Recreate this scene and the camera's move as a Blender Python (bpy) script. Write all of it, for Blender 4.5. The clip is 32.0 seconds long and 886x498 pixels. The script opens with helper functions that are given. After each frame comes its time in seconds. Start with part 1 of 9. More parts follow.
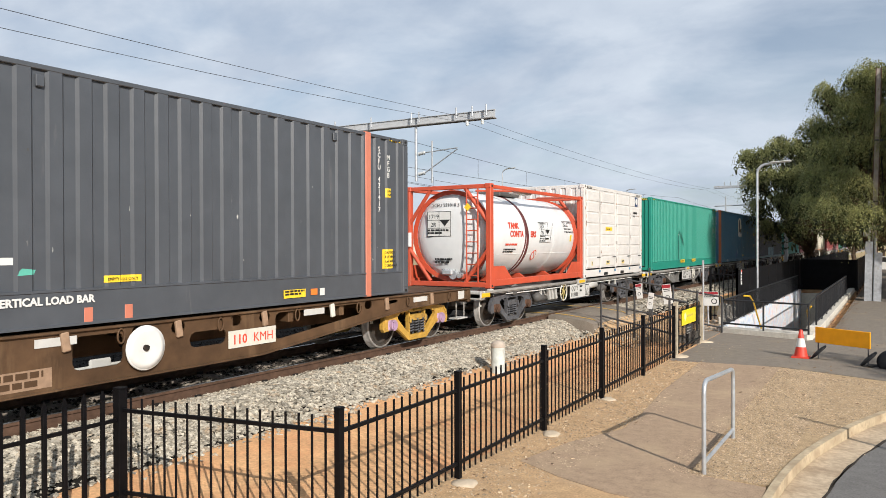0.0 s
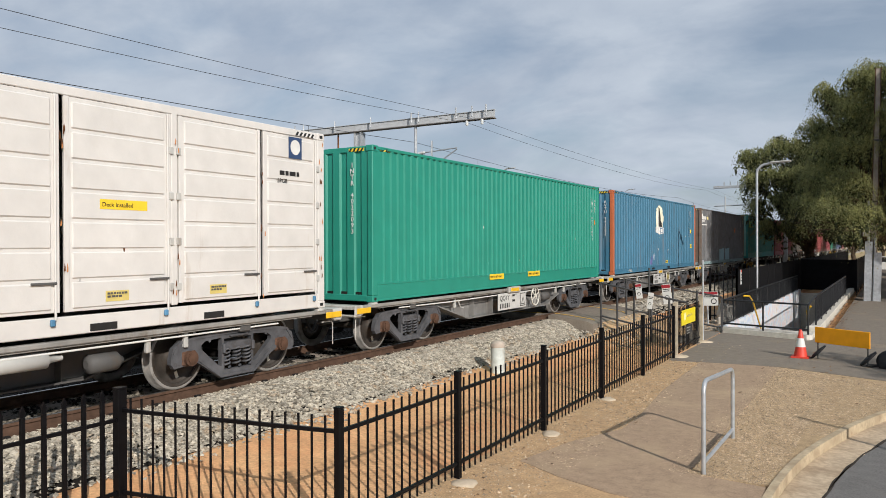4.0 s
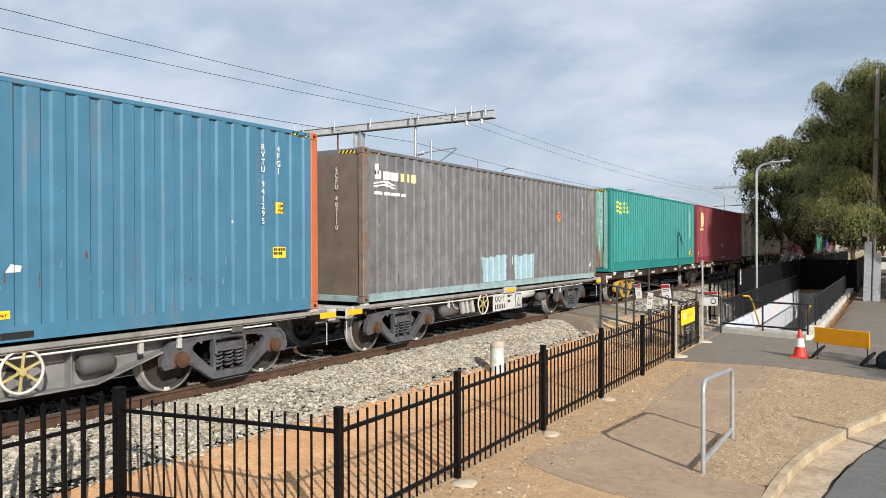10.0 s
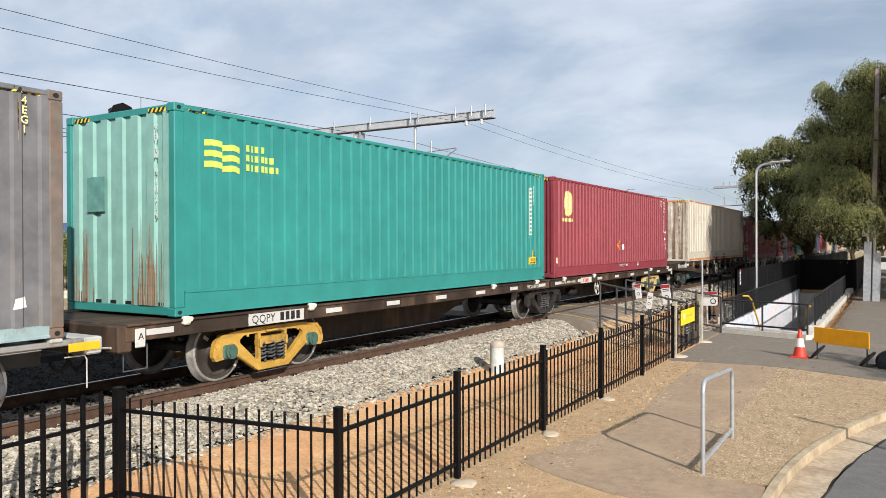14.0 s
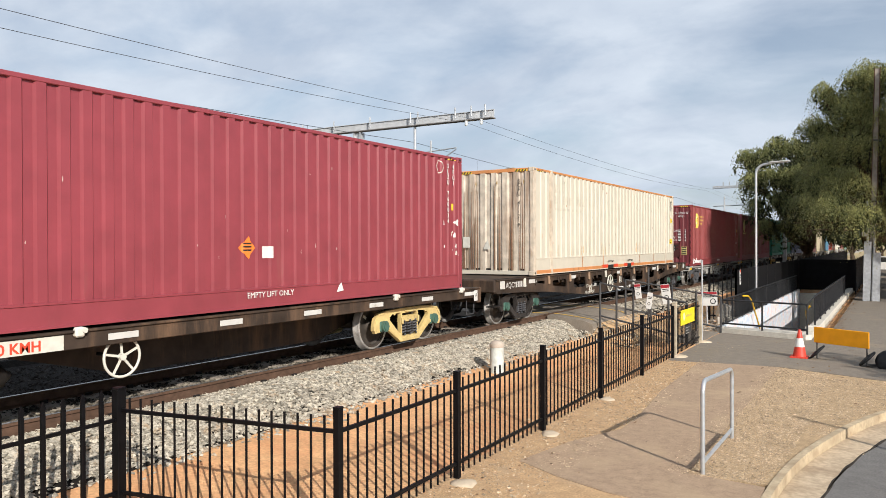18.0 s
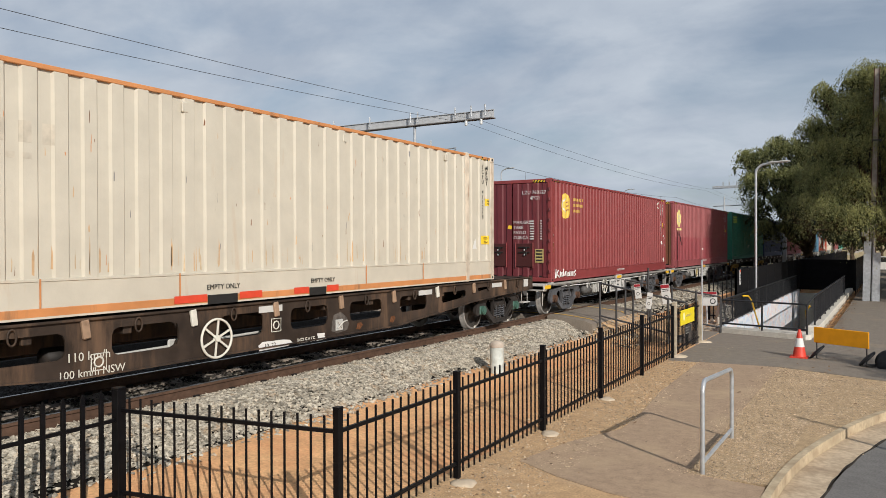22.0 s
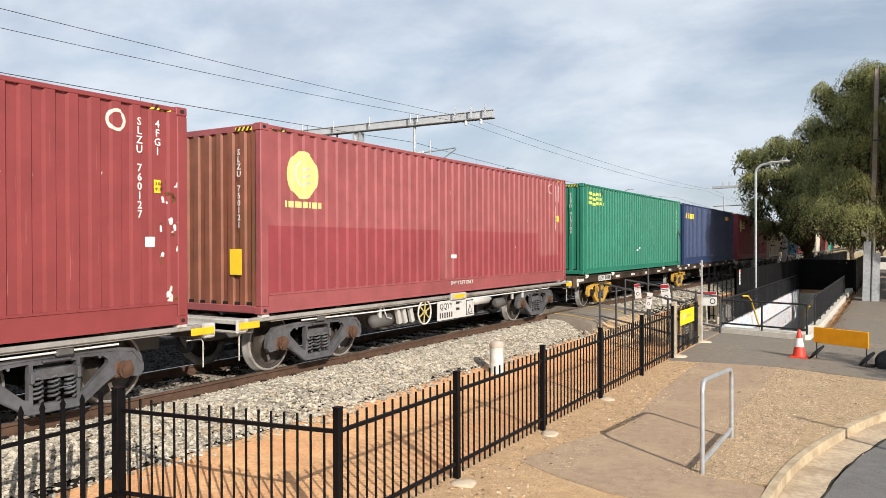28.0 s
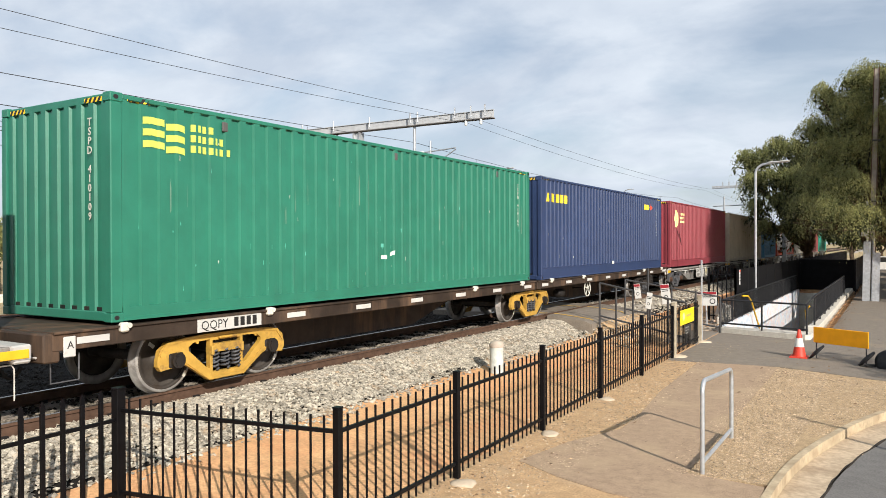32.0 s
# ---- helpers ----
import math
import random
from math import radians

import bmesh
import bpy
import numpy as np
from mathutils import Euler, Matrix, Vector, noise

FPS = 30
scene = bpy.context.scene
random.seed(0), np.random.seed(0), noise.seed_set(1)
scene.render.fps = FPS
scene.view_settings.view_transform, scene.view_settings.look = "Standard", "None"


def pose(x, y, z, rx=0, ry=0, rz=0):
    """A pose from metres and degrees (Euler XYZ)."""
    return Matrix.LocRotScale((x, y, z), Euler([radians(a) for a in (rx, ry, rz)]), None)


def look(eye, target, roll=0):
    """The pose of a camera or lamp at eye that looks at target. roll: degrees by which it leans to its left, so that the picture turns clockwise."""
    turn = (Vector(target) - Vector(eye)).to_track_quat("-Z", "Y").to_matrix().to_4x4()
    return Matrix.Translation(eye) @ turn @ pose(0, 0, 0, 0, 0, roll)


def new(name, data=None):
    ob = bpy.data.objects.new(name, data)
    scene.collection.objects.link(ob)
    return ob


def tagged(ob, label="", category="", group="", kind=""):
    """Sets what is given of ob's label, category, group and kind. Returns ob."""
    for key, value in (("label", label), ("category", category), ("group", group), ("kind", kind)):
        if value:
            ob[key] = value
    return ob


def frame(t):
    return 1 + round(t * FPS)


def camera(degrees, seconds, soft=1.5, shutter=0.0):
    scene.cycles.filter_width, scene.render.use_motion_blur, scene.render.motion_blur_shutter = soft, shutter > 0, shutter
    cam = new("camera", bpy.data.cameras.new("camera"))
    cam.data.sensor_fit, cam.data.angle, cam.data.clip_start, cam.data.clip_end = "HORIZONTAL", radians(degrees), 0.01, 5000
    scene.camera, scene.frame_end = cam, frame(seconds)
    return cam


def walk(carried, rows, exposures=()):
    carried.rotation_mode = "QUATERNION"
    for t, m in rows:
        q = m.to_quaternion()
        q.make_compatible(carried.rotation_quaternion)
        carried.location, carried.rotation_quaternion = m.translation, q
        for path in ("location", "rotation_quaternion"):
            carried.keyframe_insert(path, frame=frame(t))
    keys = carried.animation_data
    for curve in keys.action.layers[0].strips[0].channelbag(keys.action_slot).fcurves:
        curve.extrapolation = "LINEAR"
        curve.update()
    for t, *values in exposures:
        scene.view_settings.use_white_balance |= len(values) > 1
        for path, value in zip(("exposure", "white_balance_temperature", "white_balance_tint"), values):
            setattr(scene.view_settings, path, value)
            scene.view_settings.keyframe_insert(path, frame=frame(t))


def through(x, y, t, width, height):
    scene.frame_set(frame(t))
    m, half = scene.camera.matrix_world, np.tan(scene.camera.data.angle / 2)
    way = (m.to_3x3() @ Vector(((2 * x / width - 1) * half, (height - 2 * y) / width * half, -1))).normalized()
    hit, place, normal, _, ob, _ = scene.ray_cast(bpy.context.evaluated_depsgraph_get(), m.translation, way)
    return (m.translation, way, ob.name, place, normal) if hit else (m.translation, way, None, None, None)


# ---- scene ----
# camera: a phone held almost still, beside the line
cam = camera(61.81, 32.0, soft=0.55)


def held(turn):
    return pose(0, 0, 2.68, 0, 0, 31.386 - turn) @ pose(0, 0, 0, 90 - 0.352, 0, 0) @ pose(0, 0, 0, 0, 0, -0.178)


PATH = [(0.0, held(0.0)), (12.0, held(0.06)), (32.0, held(0.11))]
EXPOSURES = [(0.0, 0.18, 6500, 10), (1.0, 0.06, 6500, 10), (2.2, -0.23, 6400, 10), (3.6, -0.2, 6400, 10), (5.2, 0.13, 6400, 10), (9.0, 0.18, 6400, 10), (14.0, 0.23, 6400, 10), (18.0, 0.25, 6500, 10),
             (20.0, 0.02, 6500, 10), (21.5, -0.18, 6500, 10), (23.2, -0.18, 6500, 10), (24.4, 0.2, 6550, 10), (27.5, 0.33, 6650, 10), (30.0, 0.38, 6650, 10), (32.0, 0.36, 6650, 10)]
walk(cam, PATH, EXPOSURES)

# the train's way along the line in metres since the start, and the line's own numbers
def run(t):
    k = t / 32.0
    return 144.966 * k + 9.991 * k ** 2 - 30.283 * k ** 3 + 13.76 * k ** 4


RAIL = 0.66          # top of rail
TRACK = -9.37        # centre of the near track
WHEEL = 0.46         # wheel radius

# daylight: a low sun behind the camera's right shoulder, broken cloud
SUN_TO = Vector((1.55, -1.07, 1.02)).normalized()
sun = new("sun", bpy.data.lights.new("sun", "SUN"))
sun.data.energy, sun.data.angle, sun.data.color = 5.0, radians(0.55), (1.0, 0.935, 0.85)
sun.matrix_world = look(SUN_TO * 50, (0, 0, 0))

world = bpy.data.worlds.new("daylight")
scene.world = world
world.use_nodes = True
wn, wl = world.node_tree.nodes, world.node_tree.links
wn.clear()


def wnode(kind, **kw):
    n = wn.new(kind)
    for k, v in kw.items():
        if k in n.inputs:
            n.inputs[k].default_value = v
    return n


sky = wn.new("ShaderNodeTexSky")
sky.sky_type, sky.sun_disc = "NISHITA", False
sky.sun_elevation = math.asin(SUN_TO.z)
sky.sun_rotation = math.atan2(SUN_TO.x, SUN_TO.y)
sky.air_density, sky.dust_density, sky.ozone_density = 1.0, 1.2, 1.5
dim = wn.new("ShaderNodeVectorMath")
dim.operation = "SCALE"
dim.inputs["Scale"].default_value = 0.085
wl.new(sky.outputs[0], dim.inputs[0])
geo = wn.new("ShaderNodeTexCoord")
sep = wn.new("ShaderNodeSeparateXYZ")
wl.new(geo.outputs["Generated"], sep.inputs[0])
up = wn.new("ShaderNodeMath")
up.operation = "ADD"
up.inputs[1].default_value = 0.34
wl.new(sep.outputs["Z"], up.inputs[0])
flat = wn.new("ShaderNodeVectorMath")
flat.operation = "DIVIDE"
comb = wn.new("ShaderNodeCombineXYZ")
for i in range(3):
    wl.new(up.outputs[0], comb.inputs[i])
wl.new(geo.outputs["Generated"], flat.inputs[0])
wl.new(comb.outputs[0], flat.inputs[1])
stretch = wn.new("ShaderNodeMapping")
stretch.inputs["Rotation"].default_value = (0, 0, radians(-35))
stretch.inputs["Scale"].default_value = (0.9, 1.2, 0.01)
wl.new(flat.outputs[0], stretch.inputs[0])
cloud = wnode("ShaderNodeTexNoise", Scale=2.1, Detail=8.0, Roughness=0.55, Distortion=0.3)
wl.new(stretch.outputs[0], cloud.inputs["Vector"])
cover = wn.new("ShaderNodeValToRGB")
cover.color_ramp.elements[0].position, cover.color_ramp.elements[0].color = 0.34, (0.42, 0.42, 0.42, 1)
cover.color_ramp.elements[1].position, cover.color_ramp.elements[1].color = 0.56, (0.97, 0.97, 0.97, 1)
wl.new(cloud.outputs[0], cover.inputs[0])
body = wnode("ShaderNodeTexNoise", Scale=3.2, Detail=8.0, Roughness=0.55, Distortion=0.4)
wl.new(stretch.outputs[0], body.inputs["Vector"])
tone = wn.new("ShaderNodeValToRGB")
tone.color_ramp.elements[0].position, tone.color_ramp.elements[0].color = 0.34, (0.465, 0.535, 0.64, 1)
tone.color_ramp.elements[1].position, tone.color_ramp.elements[1].color = 0.66, (0.62, 0.685, 0.77, 1)
wl.new(body.outputs[0], tone.inputs[0])
blend = wn.new("ShaderNodeMix")
blend.data_type = "RGBA"
wl.new(cover.outputs[0], blend.inputs["Factor"])
wl.new(dim.outputs[0], blend.inputs["A"])
wl.new(tone.outputs[0], blend.inputs["B"])
back = wnode("ShaderNodeBackground", Strength=1.0)
out = wn.new("ShaderNodeOutputWorld")
wl.new(blend.outputs["Result"], back.inputs[0])
wl.new(back.outputs[0], out.inputs[0])

# ---- materials ----
MATS = {}


def mat(name, base, rough=0.7, metal=0.0, vary=0.15, scale=6.0, stain=None, stain_amount=0.0, stain_scale=1.2,
        bump=0.0, bump_scale=40.0, streak=1.0, per_object=0.0, spec=0.5, per_island=0.0):
    """Procedural surface: fine grain, broad variation, stains that run downwards (streak > 1), relief."""
    if name in MATS:
        return MATS[name]
    m = bpy.data.materials.new(name)
    m.use_nodes = True
    nt = m.node_tree
    b = nt.nodes["Principled BSDF"]
    b.inputs["Roughness"].default_value = rough
    b.inputs["Metallic"].default_value = metal
    b.inputs["Specular IOR Level"].default_value = min(spec, 0.12) if rough > 0.8 else min(spec, 0.25) if max(base) < 0.12 and rough > 0.5 else spec
    tc = nt.nodes.new("ShaderNodeTexCoord")

    def noise_at(s, detail, rough_=0.55, zs=1.0):
        mp = nt.nodes.new("ShaderNodeMapping")
        mp.inputs["Scale"].default_value = (s, s, s / zs)
        nt.links.new(tc.outputs["Object"], mp.inputs[0])
        n = nt.nodes.new("ShaderNodeTexNoise")
        n.inputs["Scale"].default_value = 1.0
        n.inputs["Detail"].default_value = detail
        n.inputs["Roughness"].default_value = rough_
        nt.links.new(mp.outputs[0], n.inputs["Vector"])
        return n.outputs[0]

    def ramp(src, a, c, pa=0.3, pb=0.7):
        r = nt.nodes.new("ShaderNodeValToRGB")
        r.color_ramp.elements[0].position, r.color_ramp.elements[1].position = pa, pb
        r.color_ramp.elements[0].color, r.color_ramp.elements[1].color = (*a, 1), (*c, 1)
        nt.links.new(src, r.inputs[0])
        return r.outputs[0]

    def mix(fac, a, c, mode="MIX"):
        x = nt.nodes.new("ShaderNodeMix")
        x.data_type, x.blend_type = "RGBA", mode
        if isinstance(fac, float):
            x.inputs["Factor"].default_value = fac
        else:
            nt.links.new(fac, x.inputs["Factor"])
        nt.links.new(a, x.inputs["A"])
        nt.links.new(c, x.inputs["B"])
        return x.outputs["Result"]

    lo = tuple(max(0.0, c * (1 - vary)) for c in base)
    hi = tuple(min(1.0, c * (1 + vary)) for c in base)
    col = ramp(noise_at(scale, 6.0), lo, hi)
    broad = ramp(noise_at(scale * 0.13, 3.0), (1 - vary * 0.8,) * 3, (1 + vary * 0.4,) * 3)
    col = mix(1.0, col, broad, "MULTIPLY")
    if per_object or per_island:
        if per_object:
            oi = nt.nodes.new("ShaderNodeObjectInfo").outputs["Random"]
        else:
            oi = nt.nodes.new("ShaderNodeNewGeometry").outputs["Random Per Island"]
        k = per_object or per_island
        col = mix(1.0, col, ramp(oi, (1 - k,) * 3, (1 + k * 0.6,) * 3, 0.0, 1.0), "MULTIPLY")
    if stain:
        f = ramp(noise_at(stain_scale, 8.0, 0.68, streak), (0, 0, 0), (1, 1, 1), 0.68 - 0.3 * stain_amount, 0.82 - 0.2 * stain_amount)
        rgb = nt.nodes.new("ShaderNodeRGB")
        rgb.outputs[0].default_value = (*stain, 1)
        col = mix(f, col, rgb.outputs[0])
        rr = nt.nodes.new("ShaderNodeMapRange")
        rr.inputs["To Min"].default_value, rr.inputs["To Max"].default_value = rough, min(1.0, rough + 0.3)
        nt.links.new(f, rr.inputs[0])
        nt.links.new(rr.outputs[0], b.inputs["Roughness"])
    nt.links.new(col, b.inputs["Base Color"])
    if bump:
        bn = nt.nodes.new("ShaderNodeBump")
        bn.inputs["Strength"].default_value = 1.0
        bn.inputs["Distance"].default_value = bump
        nt.links.new(noise_at(bump_scale, 5.0), bn.inputs["Height"])
        nt.links.new(bn.outputs[0], b.inputs["Normal"])
    MATS[name] = m
    return m


def paint(name, base, rust=0.25, rough=0.45, grime=(0.12, 0.09, 0.06), vary=0.1):
    return mat(name, base, rough, 0.0, vary, 3.0, grime, rust, 2.2, 0.0015, 25.0, 6.0)


BLACK = mat("black_paint", (0.0045, 0.0045, 0.0055), 0.45, 0, 0.3, 8, (0.015, 0.014, 0.013), 0.12, 3.0, spec=0.14)
STEEL = mat("dark_steel", (0.02, 0.018, 0.017), 0.6, 0.2, 0.35, 5, (0.05, 0.035, 0.025), 0.4, 3.0, 0.002, 30)
BOGIE = mat("bogie_grey", (0.092, 0.094, 0.102), 0.6, 0.2, 0.3, 6, (0.05, 0.04, 0.035), 0.45, 4.0, 0.002, 35)
BOGIE_DARK = mat("bogie_dark", (0.034, 0.03, 0.028), 0.65, 0.2, 0.3, 6, (0.1, 0.07, 0.05), 0.3, 4.0, 0.002, 35)
BOGIE_YELLOW = mat("bogie_yellow", (0.47, 0.28, 0.05), 0.55, 0, 0.22, 5, (0.13, 0.075, 0.035), 0.5, 4.0, 0.002, 35)
BOGIE_CREAM = mat("bogie_cream", (0.55, 0.42, 0.18), 0.55, 0, 0.2, 5, (0.12, 0.08, 0.04), 0.35, 4.0, 0.002, 35)
TREAD = mat("wheel_rim", (0.31, 0.3, 0.285), 0.5, 0.3, 0.3, 6, (0.12, 0.09, 0.07), 0.4, 5.0)
WHEELFACE = mat("wheel_face", (0.065, 0.057, 0.05), 0.55, 0.3, 0.35, 5, (0.05, 0.035, 0.025), 0.5, 4.0, 0.002, 30)
GALV = mat("galvanised_steel", (0.5, 0.52, 0.54), 0.42, 0.55, 0.15, 10, (0.32, 0.33, 0.33), 0.35, 3.0)
GREY_SILL = paint("pale_grey_frame", (0.43, 0.43, 0.41), 0.45, 0.55, (0.2, 0.16, 0.12))
GREY_FRAME = paint("grey_frame", (0.09, 0.088, 0.086), 0.4, 0.6)
BROWN_FRAME = paint("brown_frame", (0.088, 0.05, 0.026), 0.45, 0.65, (0.16, 0.1, 0.055), 0.3)
BLACK_FRAME = paint("worn_black_frame", (0.04, 0.028, 0.021), 0.6, 0.65, (0.13, 0.08, 0.05), 0.4)
CAP_BROWN = mat("axle_cap_brown", (0.1, 0.055, 0.036), 0.7, 0.1, 0.3, 8, (0.05, 0.04, 0.035), 0.4, 6.0)
RUST = mat("rust", (0.16, 0.07, 0.035), 0.85, 0.1, 0.4, 12, (0.3, 0.13, 0.05), 0.5, 4.0, 0.002, 60)
BOARD_WHITE = mat("dull_white_board", (0.5, 0.5, 0.48), 0.55, 0, 0.08, 5, (0.3, 0.27, 0.23), 0.25, 3.0)
WHITE = mat("white_paint", (0.64, 0.64, 0.62), 0.5, 0, 0.06, 5, (0.45, 0.42, 0.38), 0.15, 2.0)
YELLOW = mat("yellow_paint", (0.72, 0.42, 0.015), 0.5, 0, 0.1, 6, (0.35, 0.25, 0.08), 0.15, 4.0)
MARK_YELLOW = mat("yellow_sticker", (0.82, 0.56, 0.03), 0.5, 0, 0.06, 8)
LIME = mat("lime_marking", (0.5, 0.6, 0.11), 0.5, 0, 0.08, 8)
INK = mat("black_ink", (0.015, 0.015, 0.015), 0.5, 0, 0.2, 8)
CRIMSON = mat("crimson_header", (0.32, 0.018, 0.03), 0.5, 0, 0.1, 8)
DULL_YELLOW = mat("dull_yellow_spoke", (0.44, 0.36, 0.14), 0.55, 0, 0.15, 8)
RED = mat("red_marking", (0.62, 0.06, 0.025), 0.5, 0, 0.1, 8)
DIRTY_WHITE = mat("dirty_white_rail", (0.5, 0.48, 0.44), 0.6, 0, 0.25, 8, (0.2, 0.15, 0.11), 0.4, 9.0)
ORANGE = mat("orange_marking", (0.8, 0.2, 0.03), 0.5, 0, 0.1, 8)
CREAM_MARK = mat("cream_marking", (0.8, 0.68, 0.3), 0.5, 0, 0.08, 8)
PALE_MARK = mat("pale_marking", (0.58, 0.565, 0.5), 0.55, 0, 0.1, 8)
BLUE_MARK = mat("pale_blue_marking", (0.29, 0.43, 0.48), 0.55, 0, 0.1, 8)
RUBBER = mat("black_rubber", (0.02, 0.02, 0.021), 0.75, 0, 0.3, 12, (0.08, 0.07, 0.06), 0.3, 6.0)
CONCRETE = mat("concrete", (0.54, 0.51, 0.45), 0.85, 0, 0.14, 9, (0.26, 0.22, 0.17), 0.35, 2.0, 0.004, 60)
SLEEPER = mat("sleeper_concrete", (0.3, 0.26, 0.22), 0.9, 0, 0.2, 9, (0.13, 0.09, 0.06), 0.45, 3.0, 0.004, 50)
RAILSIDE = mat("rail_rust", (0.105, 0.062, 0.042), 0.8, 0.2, 0.25, 9, (0.07, 0.045, 0.03), 0.4, 3.0)
RAILTOP = mat("rail_head", (0.33, 0.3, 0.28), 0.3, 0.9, 0.2, 9)

# ---- mesh building ----


class Shape:
    """Collects solid pieces of one mesh."""

    def __init__(self):
        self.v, self.f, self.m, self.smooth = [], [], [], []

    def add(self, verts, faces, smooth=False, slot=0):
        o = len(self.v)
        self.v.extend(verts)
        self.f.extend([tuple(i + o for i in f) for f in faces])
        self.m.extend([slot] * len(faces))
        self.smooth.extend([smooth] * len(faces))
        return self

    def box(self, c, s, bev=0.0, slot=0, m=None):
        """Box of centre c and size s, with chamfered edges of width bev."""
        hx, hy, hz = (k / 2 for k in s)
        if bev <= 0:
            v = [(x, y, z) for x in (-hx, hx) for y in (-hy, hy) for z in (-hz, hz)]
            f = [(0, 1, 3, 2), (4, 6, 7, 5), (0, 4, 5, 1), (2, 3, 7, 6), (0, 2, 6, 4), (1, 5, 7, 3)]
        else:
            bev = min(bev, hx * 0.9, hy * 0.9, hz * 0.9)
            bm = bmesh.new()
            pts = []
            for x in (-1, 1):
                for y in (-1, 1):
                    for z in (-1, 1):
                        pts += [(x * hx, y * (hy - bev), z * (hz - bev)), (x * (hx - bev), y * hy, z * (hz - bev)), (x * (hx - bev), y * (hy - bev), z * hz)]
            for q in pts:
                bm.verts.new(q)
            bmesh.ops.convex_hull(bm, input=bm.verts[:])
            bm.verts.index_update()
            v = [tuple(q.co) for q in bm.verts]
            f = [tuple(q.index for q in fc.verts) for fc in bm.faces]
            bm.free()
        if m is not None:
            v = [tuple(m @ Vector(q)) for q in v]
        v = [(q[0] + c[0], q[1] + c[1], q[2] + c[2]) for q in v]
        return self.add(v, f, slot=slot)

    def cyl(self, a, b, r, r2=None, n=16, smooth=True, slot=0, caps=True):
        """Cylinder or cone from a to b."""
        a, b = Vector(a), Vector(b)
        r2 = r if r2 is None else r2
        q = (b - a).to_track_quat("Z", "Y")
        ring = [q @ Vector((math.cos(k * 2 * math.pi / n), math.sin(k * 2 * math.pi / n), 0)) for k in range(n)]
        v = [tuple(a + p * r) for p in ring] + [tuple(b + p * r2) for p in ring]
        f = [(k, (k + 1) % n, n + (k + 1) % n, n + k) for k in range(n)]
        self.add(v, f, smooth, slot)
        if caps:
            self.add(v, [tuple(reversed(range(n))), tuple(range(n, 2 * n))], False, slot)
        return self

    def lathe(self, prof, a, axis, n=28, slot=0, caps=True):
        """Turned body: prof of (distance along the axis, radius) from a."""
        a, axis = Vector(a), Vector(axis).normalized()
        q = axis.to_track_quat("Z", "Y")
        v, f = [], []
        for d, r in prof:
            for k in range(n):
                t = k * 2 * math.pi / n
                v.append(tuple(a + axis * d + q @ Vector((r * math.cos(t), r * math.sin(t), 0))))
        for i in range(len(prof) - 1):
            for k in range(n):
                f.append((i * n + k, i * n + (k + 1) % n, (i + 1) * n + (k + 1) % n, (i + 1) * n + k))
        self.add(v, f, True, slot)
        if caps:
            self.add(v, [tuple(reversed(range(n))), tuple((len(prof) - 1) * n + k for k in range(n))], False, slot)
        return self

    def tube(self, pts, r, n=8, slot=0):
        """Round bar through pts."""
        pts = [Vector(p) for p in pts]
        v, f = [], []
        spread = [max(p[k] for p in pts) - min(p[k] for p in pts) for k in range(3)]
        ref = Vector([1.0 if k == spread.index(min(spread)) else 0.0 for k in range(3)])
        for i, p in enumerate(pts):
            d = (pts[min(i + 1, len(pts) - 1)] - pts[max(i - 1, 0)]).normalized()
            u = d.cross(ref).normalized()
            w = u.cross(d)
            for k in range(n):
                t = k * 2 * math.pi / n
                v.append(tuple(p + r * (u * math.cos(t) + w * math.sin(t))))
        for i in range(len(pts) - 1):
            for k in range(n):
                f.append((i * n + k, i * n + (k + 1) % n, (i + 1) * n + (k + 1) % n, (i + 1) * n + k))
        self.add(v, f, True, slot)
        self.add(v, [tuple(reversed(range(n))), tuple((len(pts) - 1) * n + k for k in range(n))], False, slot)
        return self

    def prism(self, poly, axis, lo, hi, slot=0, smooth=False):
        """Polygon extruded along an axis. poly holds the other two coordinates in order (x: y z, y: x z, z: x y)."""
        def at(p, d):
            return {"x": (d, p[0], p[1]), "y": (p[0], d, p[1]), "z": (p[0], p[1], d)}[axis]
        n = len(poly)
        v = [at(p, lo) for p in poly] + [at(p, hi) for p in poly]
        f = [(k, (k + 1) % n, n + (k + 1) % n, n + k) for k in range(n)] + [tuple(reversed(range(n))), tuple(range(n, 2 * n))]
        return self.add(v, f, smooth, slot)

    def mesh(self, name, *mats):
        me = bpy.data.meshes.new(name)
        me.from_pydata(self.v, [], self.f)
        for m in mats:
            me.materials.append(m)
        me.polygons.foreach_set("material_index", self.m)
        me.polygons.foreach_set("use_smooth", self.smooth)
        bm = bmesh.new()
        bm.from_mesh(me)
        bmesh.ops.recalc_face_normals(bm, faces=bm.faces[:])
        bm.to_mesh(me)
        bm.free()
        return me


def part(name, shape, material, parent=None, label="", at=None):
    """One mesh object under its thing; shape: a Shape or a finished mesh."""
    mats = material if isinstance(material, (list, tuple)) else (material,)
    me = shape.mesh(name, *mats) if isinstance(shape, Shape) else shape
    ob = new(name, me)
    if parent is not None:
        ob.parent = parent
    if at is not None:
        ob.matrix_basis = at
    if label:
        tagged(ob, label)
    return ob


def thing(name, label, category, at=None, group="", kind=""):
    ob = new(name)
    ob.empty_display_size = 0.2
    if at is not None:
        ob.matrix_basis = at
    return tagged(ob, label, category, group, kind)


LETTERS = {}


